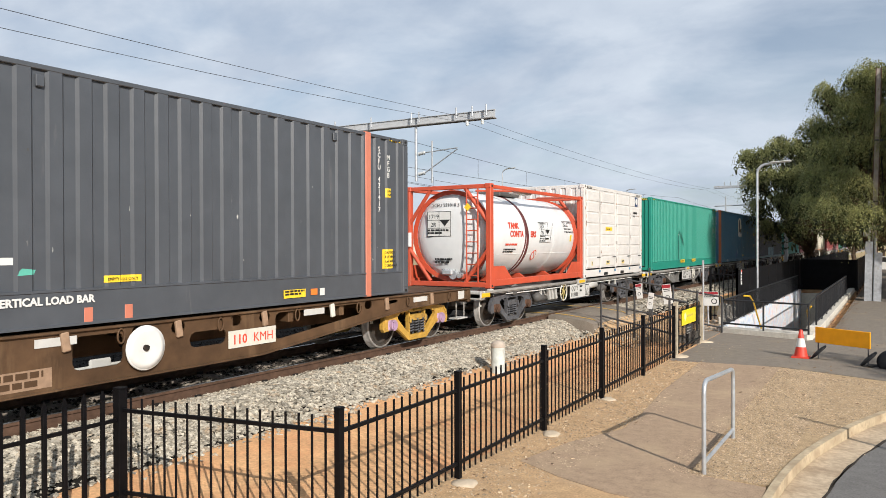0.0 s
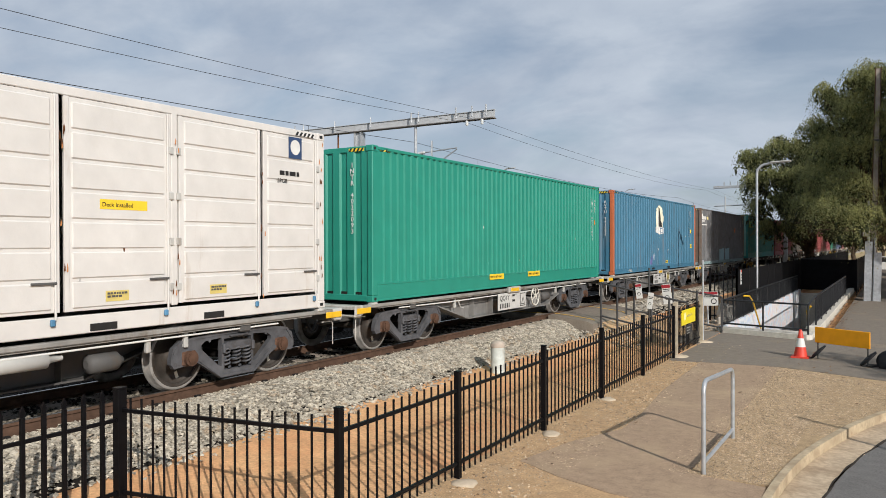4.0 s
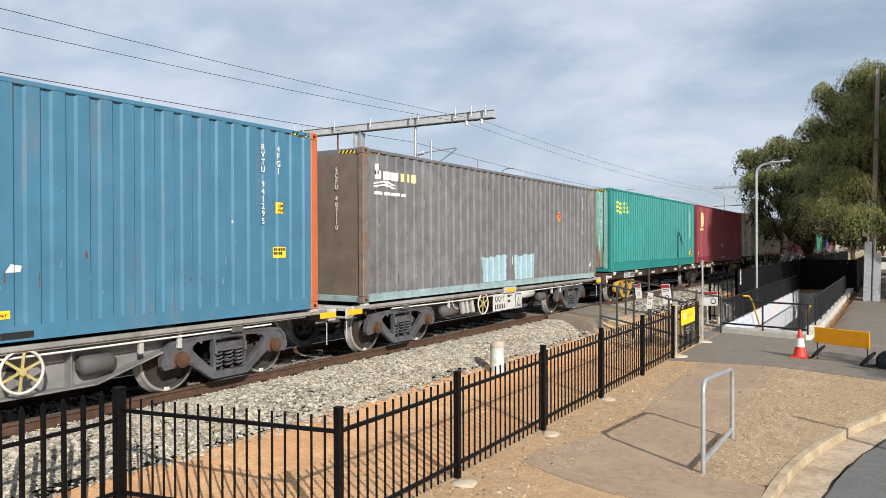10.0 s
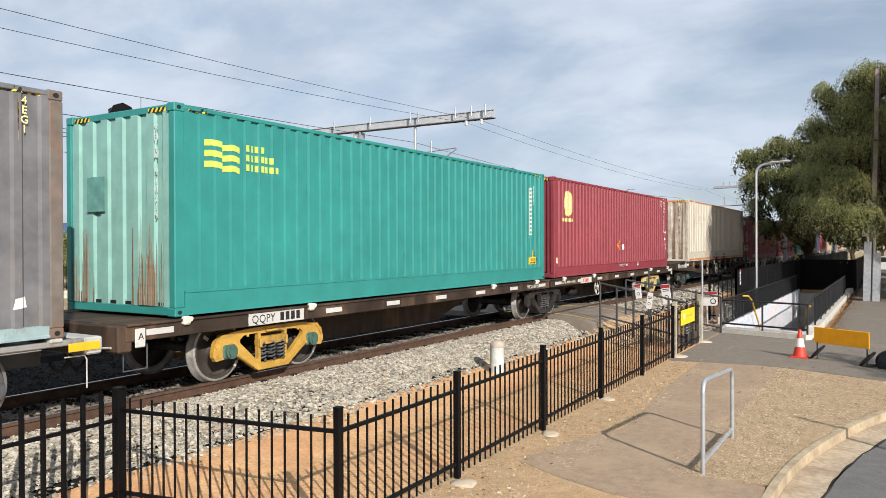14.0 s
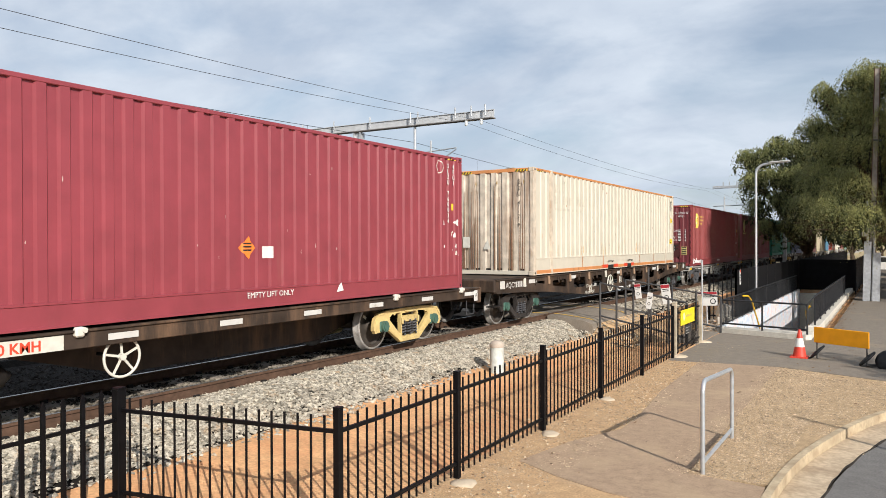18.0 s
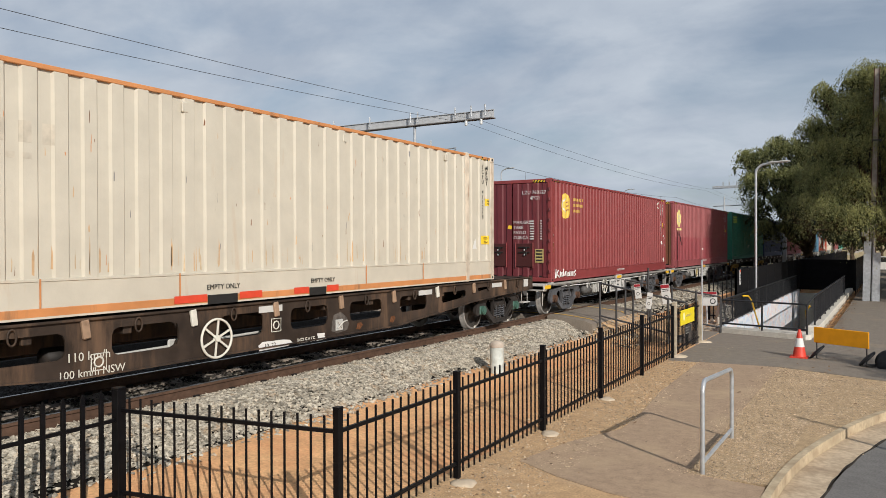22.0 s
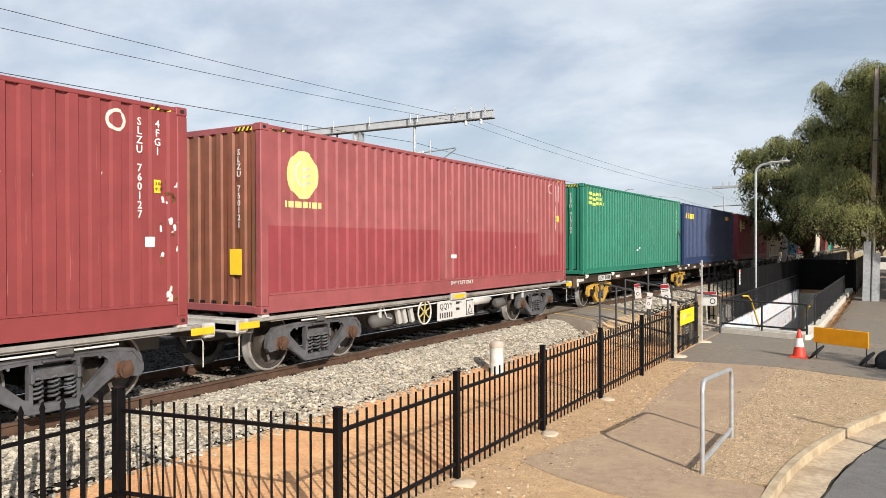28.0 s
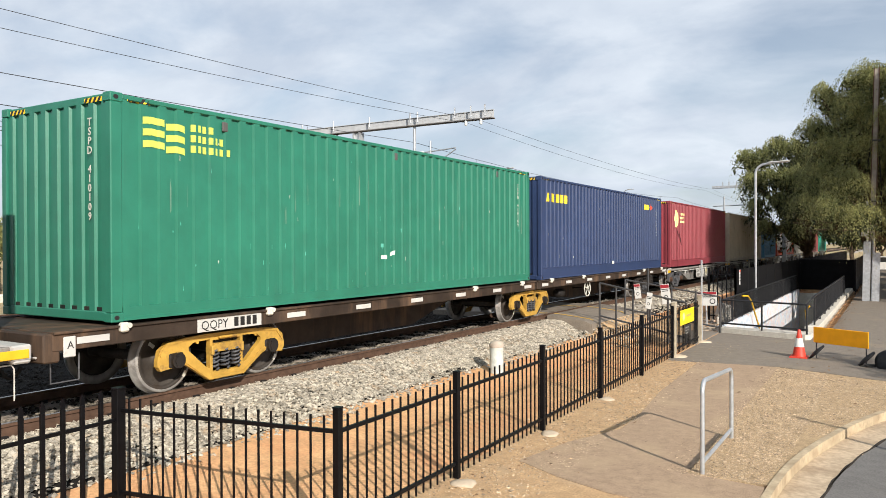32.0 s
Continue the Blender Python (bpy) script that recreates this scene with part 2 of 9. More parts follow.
def lettering(text, height, material, parent, m, name="lettering", stack=False, bold=0.0):
    """Flat writing, its height that of a capital; stack: letters below one another."""
    key = (text, height, material.name, stack, bold)
    if key not in LETTERS:
        cu = bpy.data.curves.new("writing", "FONT")
        cu.body = "\n".join(text) if stack else text
        cu.size, cu.extrude, cu.resolution_u = height / 0.73, 0.0015, 2
        cu.offset = bold
        cu.align_x = "CENTER" if stack else "LEFT"
        if stack:
            cu.space_line = 0.86
        ob = bpy.data.objects.new("writing", cu)
        scene.collection.objects.link(ob)
        me = bpy.data.meshes.new_from_object(ob.evaluated_get(bpy.context.evaluated_depsgraph_get()))
        bpy.data.objects.remove(ob)
        me.materials.clear()
        me.materials.append(material)
        LETTERS[key] = me
    ob = new(name, LETTERS[key])
    ob.parent, ob.matrix_basis = parent, m
    return ob


# writing on a face: on the near side (faces +x, reads along +y) and on the near end (faces -y, reads along +x)
def on_side(x, y, z):
    return Matrix(((0, 0, 1, x), (1, 0, 0, y), (0, 1, 0, z), (0, 0, 0, 1)))


def on_end(x, y, z):
    return Matrix(((1, 0, 0, x), (0, 0, -1, y), (0, 1, 0, z), (0, 0, 0, 1)))


WALLS = {}       # pressed side walls by the container's name: outline along the wall, height of the rail


def follow(outline, poly, off):
    """Paint that lies on every crest and valley of a pressed wall."""
    s = Shape()

    def cut(pts, y, keep):
        res = []
        for p, q in zip(pts, pts[1:] + pts[:1]):
            a, b = (p[0] - y) * keep, (q[0] - y) * keep
            if a >= 0:
                res.append(p)
            if a * b < 0:
                t = a / (a - b)
                res.append((y, p[1] + (q[1] - p[1]) * t))
        return res
    seen = {}
    lo, hi = min(p[0] for p in poly), max(p[0] for p in poly)
    for (y0, x0), (y1, x1) in zip(outline, outline[1:]):
        if y1 - y0 < 1e-5 or y1 < lo or y0 > hi:
            continue
        pc = cut(cut(list(poly), y0, 1), y1, -1)
        if len(pc) > 2:
            ids = []
            for p in pc:
                key = (round(p[0], 4), round(p[1], 4))
                if key not in seen:
                    seen[key] = len(s.v)
                    s.v.append((x0 + (x1 - x0) * (p[0] - y0) / (y1 - y0) + off, p[0], p[1]))
                if not ids or ids[-1] != seen[key]:
                    ids.append(seen[key])
            if len(set(ids)) == len(ids) > 2:
                s.add([], [tuple(i - len(s.v) for i in ids)])
    return s


def bar(parent, material, m, w, h, name="marking", poly=None):
    """A plain flat mark, w wide and h high, on a face; poly: another outline."""
    poly = poly or [(0, 0), (w, 0), (w, h), (0, h)]
    if parent.name in WALLS and 1.2 < m[0][3] < 1.2345 and m[2][3] > WALLS[parent.name][1] and abs(m[1][0] - 1) < 1e-5:
        return part(name, follow(WALLS[parent.name][0], [(m[1][3] + p[0], m[2][3] + p[1]) for p in poly], 0.002 + max(0.0, m[0][3] - 1.2085) * 0.35), material, parent)
    ob = part(name, Shape().prism(poly, "z", 0.0, 0.003), material, parent)
    ob.matrix_basis = m
    return ob


def leaf_mat(name, base, through):
    """Thin leaf: part of the light comes through it."""
    m = mat(name, base, 0.55, 0, 0.25, 1.2, per_island=0.5, spec=0.3)
    nt = m.node_tree
    b = nt.nodes["Principled BSDF"]
    out_ = nt.nodes["Material Output"]
    tr = nt.nodes.new("ShaderNodeBsdfTranslucent")
    mx = nt.nodes.new("ShaderNodeMixShader")
    mx.inputs[0].default_value = through
    nt.links.new(b.inputs["Base Color"].links[0].from_socket, tr.inputs[0])
    nt.links.new(b.outputs[0], mx.inputs[1])
    nt.links.new(tr.outputs[0], mx.inputs[2])
    nt.links.new(mx.outputs[0], out_.inputs[0])
    return m

# ---- ground ----
DIRT = mat("orange_dirt", (0.64, 0.38, 0.195), 0.95, 0, 0.22, 24, (0.64, 0.3, 0.145), 0.7, 0.42, 0.014, 60)
FIELD = mat("dry_field", (0.36, 0.28, 0.16), 0.95, 0, 0.25, 3, (0.22, 0.2, 0.1), 0.4, 0.3, 0.02, 20)
VERGE = mat("pale_gravelly_dirt", (0.53, 0.355, 0.2), 0.95, 0, 0.24, 40, (0.46, 0.34, 0.22), 0.45, 2.2, 0.014, 90)
PATHWAY = mat("worn_path_asphalt", (0.36, 0.26, 0.178), 0.9, 0, 0.2, 60, (0.43, 0.32, 0.21), 0.6, 0.7, 0.004, 160)
FOOTWAY = mat("grey_path_asphalt", (0.215, 0.185, 0.152), 0.9, 0, 0.16, 40, (0.29, 0.235, 0.17), 0.4, 0.7, 0.004, 160)
ASPHALT = mat("road_asphalt", (0.165, 0.158, 0.15), 0.9, 0, 0.18, 40, (0.18, 0.165, 0.14), 0.4, 0.8, 0.004, 180)
GRAVELBED = mat("gravel_bed", (0.47, 0.34, 0.205), 0.95, 0, 0.35, 50, (0.47, 0.36, 0.24), 0.4, 2.0, 0.015, 110)
# near-black: the shade under and behind the train is put into it
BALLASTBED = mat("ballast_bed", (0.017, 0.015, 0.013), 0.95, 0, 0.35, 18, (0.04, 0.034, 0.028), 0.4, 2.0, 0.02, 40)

BALLASTPALE = mat("pale_ballast_bed", (0.3, 0.275, 0.235), 0.95, 0, 0.3, 30, (0.22, 0.19, 0.15), 0.35, 9.0, 0.03, 30)
TRENCH = (-4.4, -2.15, 23.9, 45.0)


def ground_sheet():
    xs = [-3500, -900, -300, -120, -60, -38, -30, -26, -12.4, -11.2, -7.95, -7.35, -6.2, -4.45, TRENCH[0], TRENCH[1], 2, 8, 20, 60, 300, 3500]
    ys = [-1500, -300, -60, -10, 0, 4, 8, 12, 16, 20, TRENCH[2], 30, 38, TRENCH[3], 60, 80, 140, 300, 900, 4200]
    zx = {-38: -0.1, -30: 0.1, -26: 0.3, -12.4: 0.3, -11.2: 0.3, -7.95: 0.3, -7.35: 0.13, -6.2: 0.02, -4.45: -0.005}
    zz = [zx.get(x, -0.14 if x > -4.45 else -0.15) for x in xs]
    v = [(x, y, z) for y in ys for x, z in zip(xs, zz)]
    n = len(xs)
    f = []
    for j in range(len(ys) - 1):
        for i in range(n - 1):
            if xs[i] == TRENCH[0] and ys[j] >= TRENCH[2] and ys[j] < TRENCH[3]:
                continue
            f.append((j * n + i, j * n + i + 1, (j + 1) * n + i + 1, (j + 1) * n + i))
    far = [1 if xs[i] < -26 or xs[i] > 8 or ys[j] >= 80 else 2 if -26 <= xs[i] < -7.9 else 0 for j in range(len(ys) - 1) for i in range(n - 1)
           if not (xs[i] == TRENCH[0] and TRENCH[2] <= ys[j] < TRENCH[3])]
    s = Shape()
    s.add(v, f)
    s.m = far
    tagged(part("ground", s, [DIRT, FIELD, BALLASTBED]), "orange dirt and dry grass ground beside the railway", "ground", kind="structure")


ground_sheet()


def slab(name, poly, lo, hi, material, label, category):
    return tagged(part(name, Shape().prism(poly, "z", lo, hi), material), label, category, kind="structure")


def kerb_line():
    """Curved kerb from the near footway round the gravel patch."""
    pts = [(-1.2, -6.0), (-1.2, -1.5), (-1.2, 3.0), (-1.2, 6.0), (-1.19, 8.2), (-1.14, 9.4), (-1.02, 10.4), (-0.82, 11.4), (-0.52, 12.6), (-0.1, 13.8), (0.6, 15.0), (1.6, 16.0), (3.2, 16.9), (6.0, 17.6), (12, 18.4)]
    out = []
    for k in range(len(pts) - 1):
        p0, p1, p2, p3 = (Vector(pts[max(0, min(len(pts) - 1, k + d))]) for d in (-1, 0, 1, 2))
        for i in range(4):
            t = i / 4
            out.append(0.5 * ((2 * p1) + (p2 - p0) * t + (2 * p0 - 5 * p1 + 4 * p2 - p3) * t * t + (3 * p1 - p0 - 3 * p2 + p3) * t ** 3))
    return out + [Vector(pts[-1])]


KERB = kerb_line()


def offset(line, d):
    res = []
    for k, p in enumerate(line):
        t = (line[min(k + 1, len(line) - 1)] - line[max(k - 1, 0)]).normalized()
        res.append((p.x + t.y * d, p.y - t.x * d))
    return res


inner = offset(KERB, -0.005)
# slabs on the ground, the lower left corner first
slab("verge", [(-4.46, -6), (-1.22, -6), (-1.2, 8.4), (-2.3, 8.6), (-2.3, 17.3), (-3.6, 17.5), (-3.9, 20.9), (-4.46, 20.9)], -0.2, -0.002, VERGE, "pale dirt verge with pebbles along the fence", "verge")
slab("path", [(-3.3, 7.95), (-2.6, 7.7), (-1.22, 7.6)] + [p for p in inner if 7.7 < p[1] < 8.75] + [(-1.2, 8.75), (-2.05, 8.85), (-2.1, 17.4), (-2.5, 17.4), (-3.75, 17.4), (-3.6, 13.5), (-3.4, 11.6), (-3.35, 10.5), (-3.75, 9.4), (-3.95, 8.3)], -0.19, 0.006, PATHWAY, "worn brown asphalt footpath", "path")
slab("gravel_patch", [(-2.12, 8.8)] + [(p[0], p[1]) for p in inner if 8.7 < p[1] < 16.6] + [(1.2, 16.35), (-0.3, 16.75), (-1.3, 17.15), (-2.12, 17.45)], -0.18, 0.0, GRAVELBED, "gravel patch between the path and the kerb", "gravel patch")
slab("footway", [(-4.42, 17.2), (-2.5, 17.41), (-2.11, 17.45), (-1.3, 17.15), (-0.3, 16.75), (1.2, 16.36), (1.7, 16.2), (3.2, 17.05), (6, 17.8), (9, 18.2), (9, 23.5), (0.6, 24.0), (0.6, 90), (-1.6, 90), (-1.6, 23.4), (-4.42, 23.4)],
     -0.17, 0.01, FOOTWAY, "grey asphalt footway beside the underpass", "footway")
slab("road", [(p[0], p[1]) for p in offset(KERB, 0.49)] + [(60, 18.6), (60, -30), (-0.6, -30)], -0.3, -0.128, ASPHALT, "dark asphalt road", "road")
KERBSTONE = mat("kerb_concrete", (0.46, 0.37, 0.25), 0.88, 0, 0.2, 14, (0.27, 0.2, 0.13), 0.6, 3.5, 0.004, 60)
GUTTER = mat("gutter_concrete", (0.47, 0.37, 0.26), 0.9, 0, 0.22, 14, (0.27, 0.2, 0.135), 0.5, 1.3, 0.004, 60)
kerb = thing("kerb", "pale concrete kerb and gutter, worn and stained", "kerb", kind="structure")
for k in range(0, len(KERB) - 1, 2):
    a, b = offset(KERB, 0.0)[k:k + 3], offset(KERB, 0.09)[k:k + 3]
    g, h = offset(KERB, 0.093)[k:k + 3], offset(KERB, 0.5)[k:k + 3]
    part("kerb_stone", Shape().prism(a + b[::-1], "z", -0.2, 0.012), KERBSTONE, kerb)
    part("gutter", Shape().prism(g + h[::-1], "z", -0.2, -0.122), GUTTER, kerb)

crack = offset(KERB, 0.5)
part("joint", Shape().prism([(p[0] - 0.012 - 0.012 * math.sin(k * 2.1), p[1]) for k, p in enumerate(crack)] + [(p[0] + 0.012 + 0.014 * math.sin(k * 1.3), p[1]) for k, p in enumerate(crack)][::-1], "z", -0.2, -0.1195), mat("cracked_joint", (0.05, 0.042, 0.035), 0.95, 0, 0.3, 20), kerb, "dark cracked joint")

# ---- tracks ----


def track(x, y0, y1, top, name, label, sleepers=True, detail=True):
    t = thing(name, label, "track", pose(x, 0, 0), kind="structure")
    lo = top - 0.16
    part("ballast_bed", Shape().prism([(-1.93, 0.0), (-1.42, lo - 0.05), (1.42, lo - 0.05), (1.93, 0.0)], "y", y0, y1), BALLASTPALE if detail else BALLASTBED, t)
    for sx in (-1, 1):
        c = sx * 0.753
        prof = [(c - 0.07, lo), (c + 0.07, lo), (c + 0.07, lo + 0.015), (c + 0.012, lo + 0.035), (c + 0.012, lo + 0.115), (c + 0.035, lo + 0.125), (c + 0.035, lo + 0.157), (c + 0.028, lo + 0.16),
                (c - 0.028, lo + 0.16), (c - 0.035, lo + 0.157), (c - 0.035, lo + 0.125), (c - 0.012, lo + 0.115), (c - 0.012, lo + 0.035), (c - 0.07, lo + 0.015)]
        r = part("rail", Shape().prism(prof, "y", y0, y1), RAILSIDE, t)
        part("rail_head", Shape().box((c, (y0 + y1) / 2, top + 0.001), (0.05, y1 - y0, 0.004)), RAILTOP, r)
    if sleepers:
        me = Shape().box((0, 0, lo - 0.1), (2.44, 0.24, 0.2), 0.02).mesh("sleeper", SLEEPER)
        clip = Shape()
        for sx in (-1, 1):
            for d in (-0.1, 0.1):
                clip.box((sx * 0.753 + d, 0, lo + 0.02), (0.06, 0.1, 0.04), 0.01)
        cm = clip.mesh("rail_clip", STEEL)
        y = y0 + 0.3
        k = 0
        while y < min(y1, 60):
            if y > -2:
                ob = new("sleeper", me)
                ob.parent, ob.matrix_basis = t, pose(random.uniform(-0.02, 0.02), y, 0)
                if detail and y < 26:
                    cl = new("rail_clip", cm)
                    cl.parent, cl.matrix_basis = ob, pose(0, 0, 0)
            y += 0.67
    return t


track(TRACK, -40, 420, RAIL, "track_near", "freight railway track with rusty rails on concrete sleepers")
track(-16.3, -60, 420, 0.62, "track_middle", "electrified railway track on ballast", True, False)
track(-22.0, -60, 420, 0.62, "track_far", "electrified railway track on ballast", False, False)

# -- crushed stone --
STONE = mat("ballast_stone", (0.4, 0.365, 0.3), 0.85, 0, 0.25, 20, (0.36, 0.25, 0.15), 0.45, 4.0, 0, 40, per_island=0.5)
PEBBLE = mat("pebbles", (0.5, 0.385, 0.265), 0.9, 0, 0.2, 12, per_island=0.6)


def stones(name, label, places, sizes, material):
    """One mesh of angular stones."""
    rng = np.random.default_rng(5)
    n = len(places)
    base = np.array([(1, 0, 0), (-1, 0, 0), (0, 1, 0), (0, -1, 0), (0, 0, 1), (0, 0, -1)], float)
    v = base[None] * rng.uniform(0.6, 1.2, (n, 6, 1)) * np.array([1.25, 0.95, 0.7]) + rng.uniform(-0.3, 0.3, (n, 6, 3))
    q = rng.normal(size=(n, 4))
    q /= np.linalg.norm(q, axis=1)[:, None]
    w, x, y, z = q.T
    R = np.stack([np.stack([1 - 2 * (y * y + z * z), 2 * (x * y - z * w), 2 * (x * z + y * w)], 1), np.stack([2 * (x * y + z * w), 1 - 2 * (x * x + z * z), 2 * (y * z - x * w)], 1),
                  np.stack([2 * (x * z - y * w), 2 * (y * z + x * w), 1 - 2 * (x * x + y * y)], 1)], 1)
    v = np.einsum("nij,nkj->nki", R, v) * np.asarray(sizes)[:, None, None] * np.array([1.1, 1.1, 0.6]) + np.asarray(places)[:, None, :]
    tri = np.array([(0, 2, 4), (2, 1, 4), (1, 3, 4), (3, 0, 4), (2, 0, 5), (1, 2, 5), (3, 1, 5), (0, 3, 5)])
    f = (tri[None] + (np.arange(n) * 6)[:, None, None]).reshape(-1, 3)
    me = bpy.data.meshes.new(name)
    me.from_pydata(v.reshape(-1, 3).tolist(), [], f.tolist())
    me.materials.append(material)
    return tagged(new(name, me), label, "stones", kind="stuff")


rng = np.random.default_rng(11)


def shoulder(x):
    """Height of the ballast across the near track."""
    return np.interp(x, [-11.4, -10.8, -10.67, -8.62, -8.1, -7.95, -7.45, -7.2, -6.2], [0.3, 0.42, 0.46, 0.49, 0.5, 0.46, 0.16, 0.115, 0.02])


n = 52000
px = np.concatenate([rng.uniform(-8.62, -7.4, n), rng.normal(-7.35, 0.14, 2500)])
py = np.concatenate([rng.uniform(2.0, 26.0, n), rng.uniform(3, 26, 2500)])
keep = ~((py > 19.75) & (py < 24.3))
wander = 0.09 * np.sin(py * 0.9) + 0.07 * np.sin(py * 2.3 + 1)
px = np.where(px > -7.9, px + wander * (px + 7.9) / 0.7, px)
pz = shoulder(px) + rng.uniform(0.0, 0.016, len(px))
stones("ballast", "pale grey crushed stone ballast along the rails", np.stack([px, py, pz], 1)[keep], rng.uniform(0.02, 0.05, len(px))[keep], STONE)
nn = 16000
qx, qy = np.concatenate([rng.uniform(-10.8, -8.64, nn), rng.uniform(-14.4, -10.8, nn)]), rng.uniform(2, 30, 2 * nn)
nn *= 2
# stones darkened to carry the train's shade in their colour
SHADED_STONE = mat("shaded_ballast_stone", (0.04, 0.034, 0.03), 0.9, 0, 0.25, 20, per_island=0.6)
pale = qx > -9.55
# mid tone set between sunlit stone and the train's shade
stones("ballast", "ballast inside the near rail, toned between sun and train shade", np.stack([qx, qy, shoulder(qx) + rng.uniform(-0.005, 0.03, nn)], 1)[pale], rng.uniform(0.022, 0.046, nn)[pale], mat("half_shaded_stone", (0.2, 0.18, 0.145), 0.9, 0, 0.25, 20, per_island=0.6))
stones("ballast", "dark ballast between the rails, the train's shade in its colour", np.stack([qx, qy, shoulder(qx) + rng.uniform(-0.01, 0.03, nn)], 1)[~pale], rng.uniform(0.015, 0.036, nn)[~pale], SHADED_STONE)
nn = 9000
px, py = rng.uniform(-11.0, -7.3, nn), rng.uniform(26, 62, nn)
stones("ballast", "pale grey crushed stone ballast further along the rails", np.stack([px, py, shoulder(px)], 1), rng.uniform(0.04, 0.075, nn), STONE)
nn = 22000
px = np.concatenate([rng.uniform(-2.1, -1.1, nn), rng.uniform(-1.2, 0.4, nn // 2)])
py = np.concatenate([rng.uniform(8.85, 17.3, nn), rng.uniform(11.5, 16.6, nn // 2)])
kx = np.interp(py, [p.y for p in KERB], [p.x for p in KERB]) - 0.04
ok = px < kx
stones("gravel", "loose tan gravel on the patch by the kerb", np.stack([px, py, np.full(len(px), 0.002)], 1)[ok], rng.uniform(0.003, 0.0115, len(px))[ok] * np.where(rng.random(len(px)) < 0.08, 1.9, 1.0)[ok], PEBBLE)
nn = 14000
px = np.concatenate([rng.uniform(-4.4, -3.3, nn // 2), rng.normal(-3.75, 0.3, nn // 4), rng.uniform(-7.2, -4.5, nn // 4 + 1)])[:nn]
py = rng.uniform(4, 20.8, nn)
stones("pebbles", "pebbles scattered on the dirt by the fence", np.stack([px, py, np.full(nn, 0.004)], 1), rng.uniform(0.004, 0.012, nn) * np.where(rng.random(nn) < 0.06, 2.4, 1.0), PEBBLE)

nn = 7000
qx, qy = rng.uniform(-7.3, -4.65, nn), rng.uniform(23.5, 31, nn)
stones("ballast", "grey-brown loose stones beside the crossing", np.stack([qx, qy, np.full(nn, 0.0)], 1), rng.uniform(0.025, 0.06, nn), mat("brown_grey_stone", (0.36, 0.31, 0.25), 0.9, 0, 0.25, 12, per_island=0.4))
# ballast spilt on the bank of the crossing
nn = 2600
qx, qy = rng.uniform(-7.45, -5.6, nn), rng.uniform(18.7, 24.6, nn)
qz = np.interp(qx, [-7.3, -5.2], [0.46, 0.02]) * np.interp(qy, [18.9, 20.5, 23.9, 24.9], [0.12, 1.0, 1.0, 0.12])
few = rng.random(nn) < np.interp(qx, [-7.3, -5.6], [1.0, 0.25]) * np.where((qy > 20.3) & (qy < 23.9), 0.35, 1.0)
stones("ballast", "loose pale ballast spilt on the bank beside the crossing", np.stack([qx, qy, qz], 1)[few], rng.uniform(0.018, 0.045, nn)[few], STONE)
# gravel spilt over the path's edge and heaped round the feet of the hoop rail
nn = 2600
px = np.concatenate([rng.normal(-2.12, 0.13, nn), rng.normal(-1.89, 0.13, 700), rng.normal(-3.5, 0.18, 900)])
py = np.concatenate([rng.uniform(8.8, 17.4, nn), np.where(rng.random(700) < 0.6, rng.normal(8.95, 0.13, 700), rng.normal(10.75, 0.1, 700)), rng.uniform(8.2, 13.5, 900)])
stones("gravel", "loose gravel spilt on the edge of the path", np.stack([px, py, np.full(len(px), 0.008)], 1), rng.uniform(0.003, 0.012, len(px)), PEBBLE)

# ---- black picket fences ----
SCREEN = mat("black_screening", (0.006, 0.006, 0.007), 0.75, 0, 0.3, 3, spec=0.1)


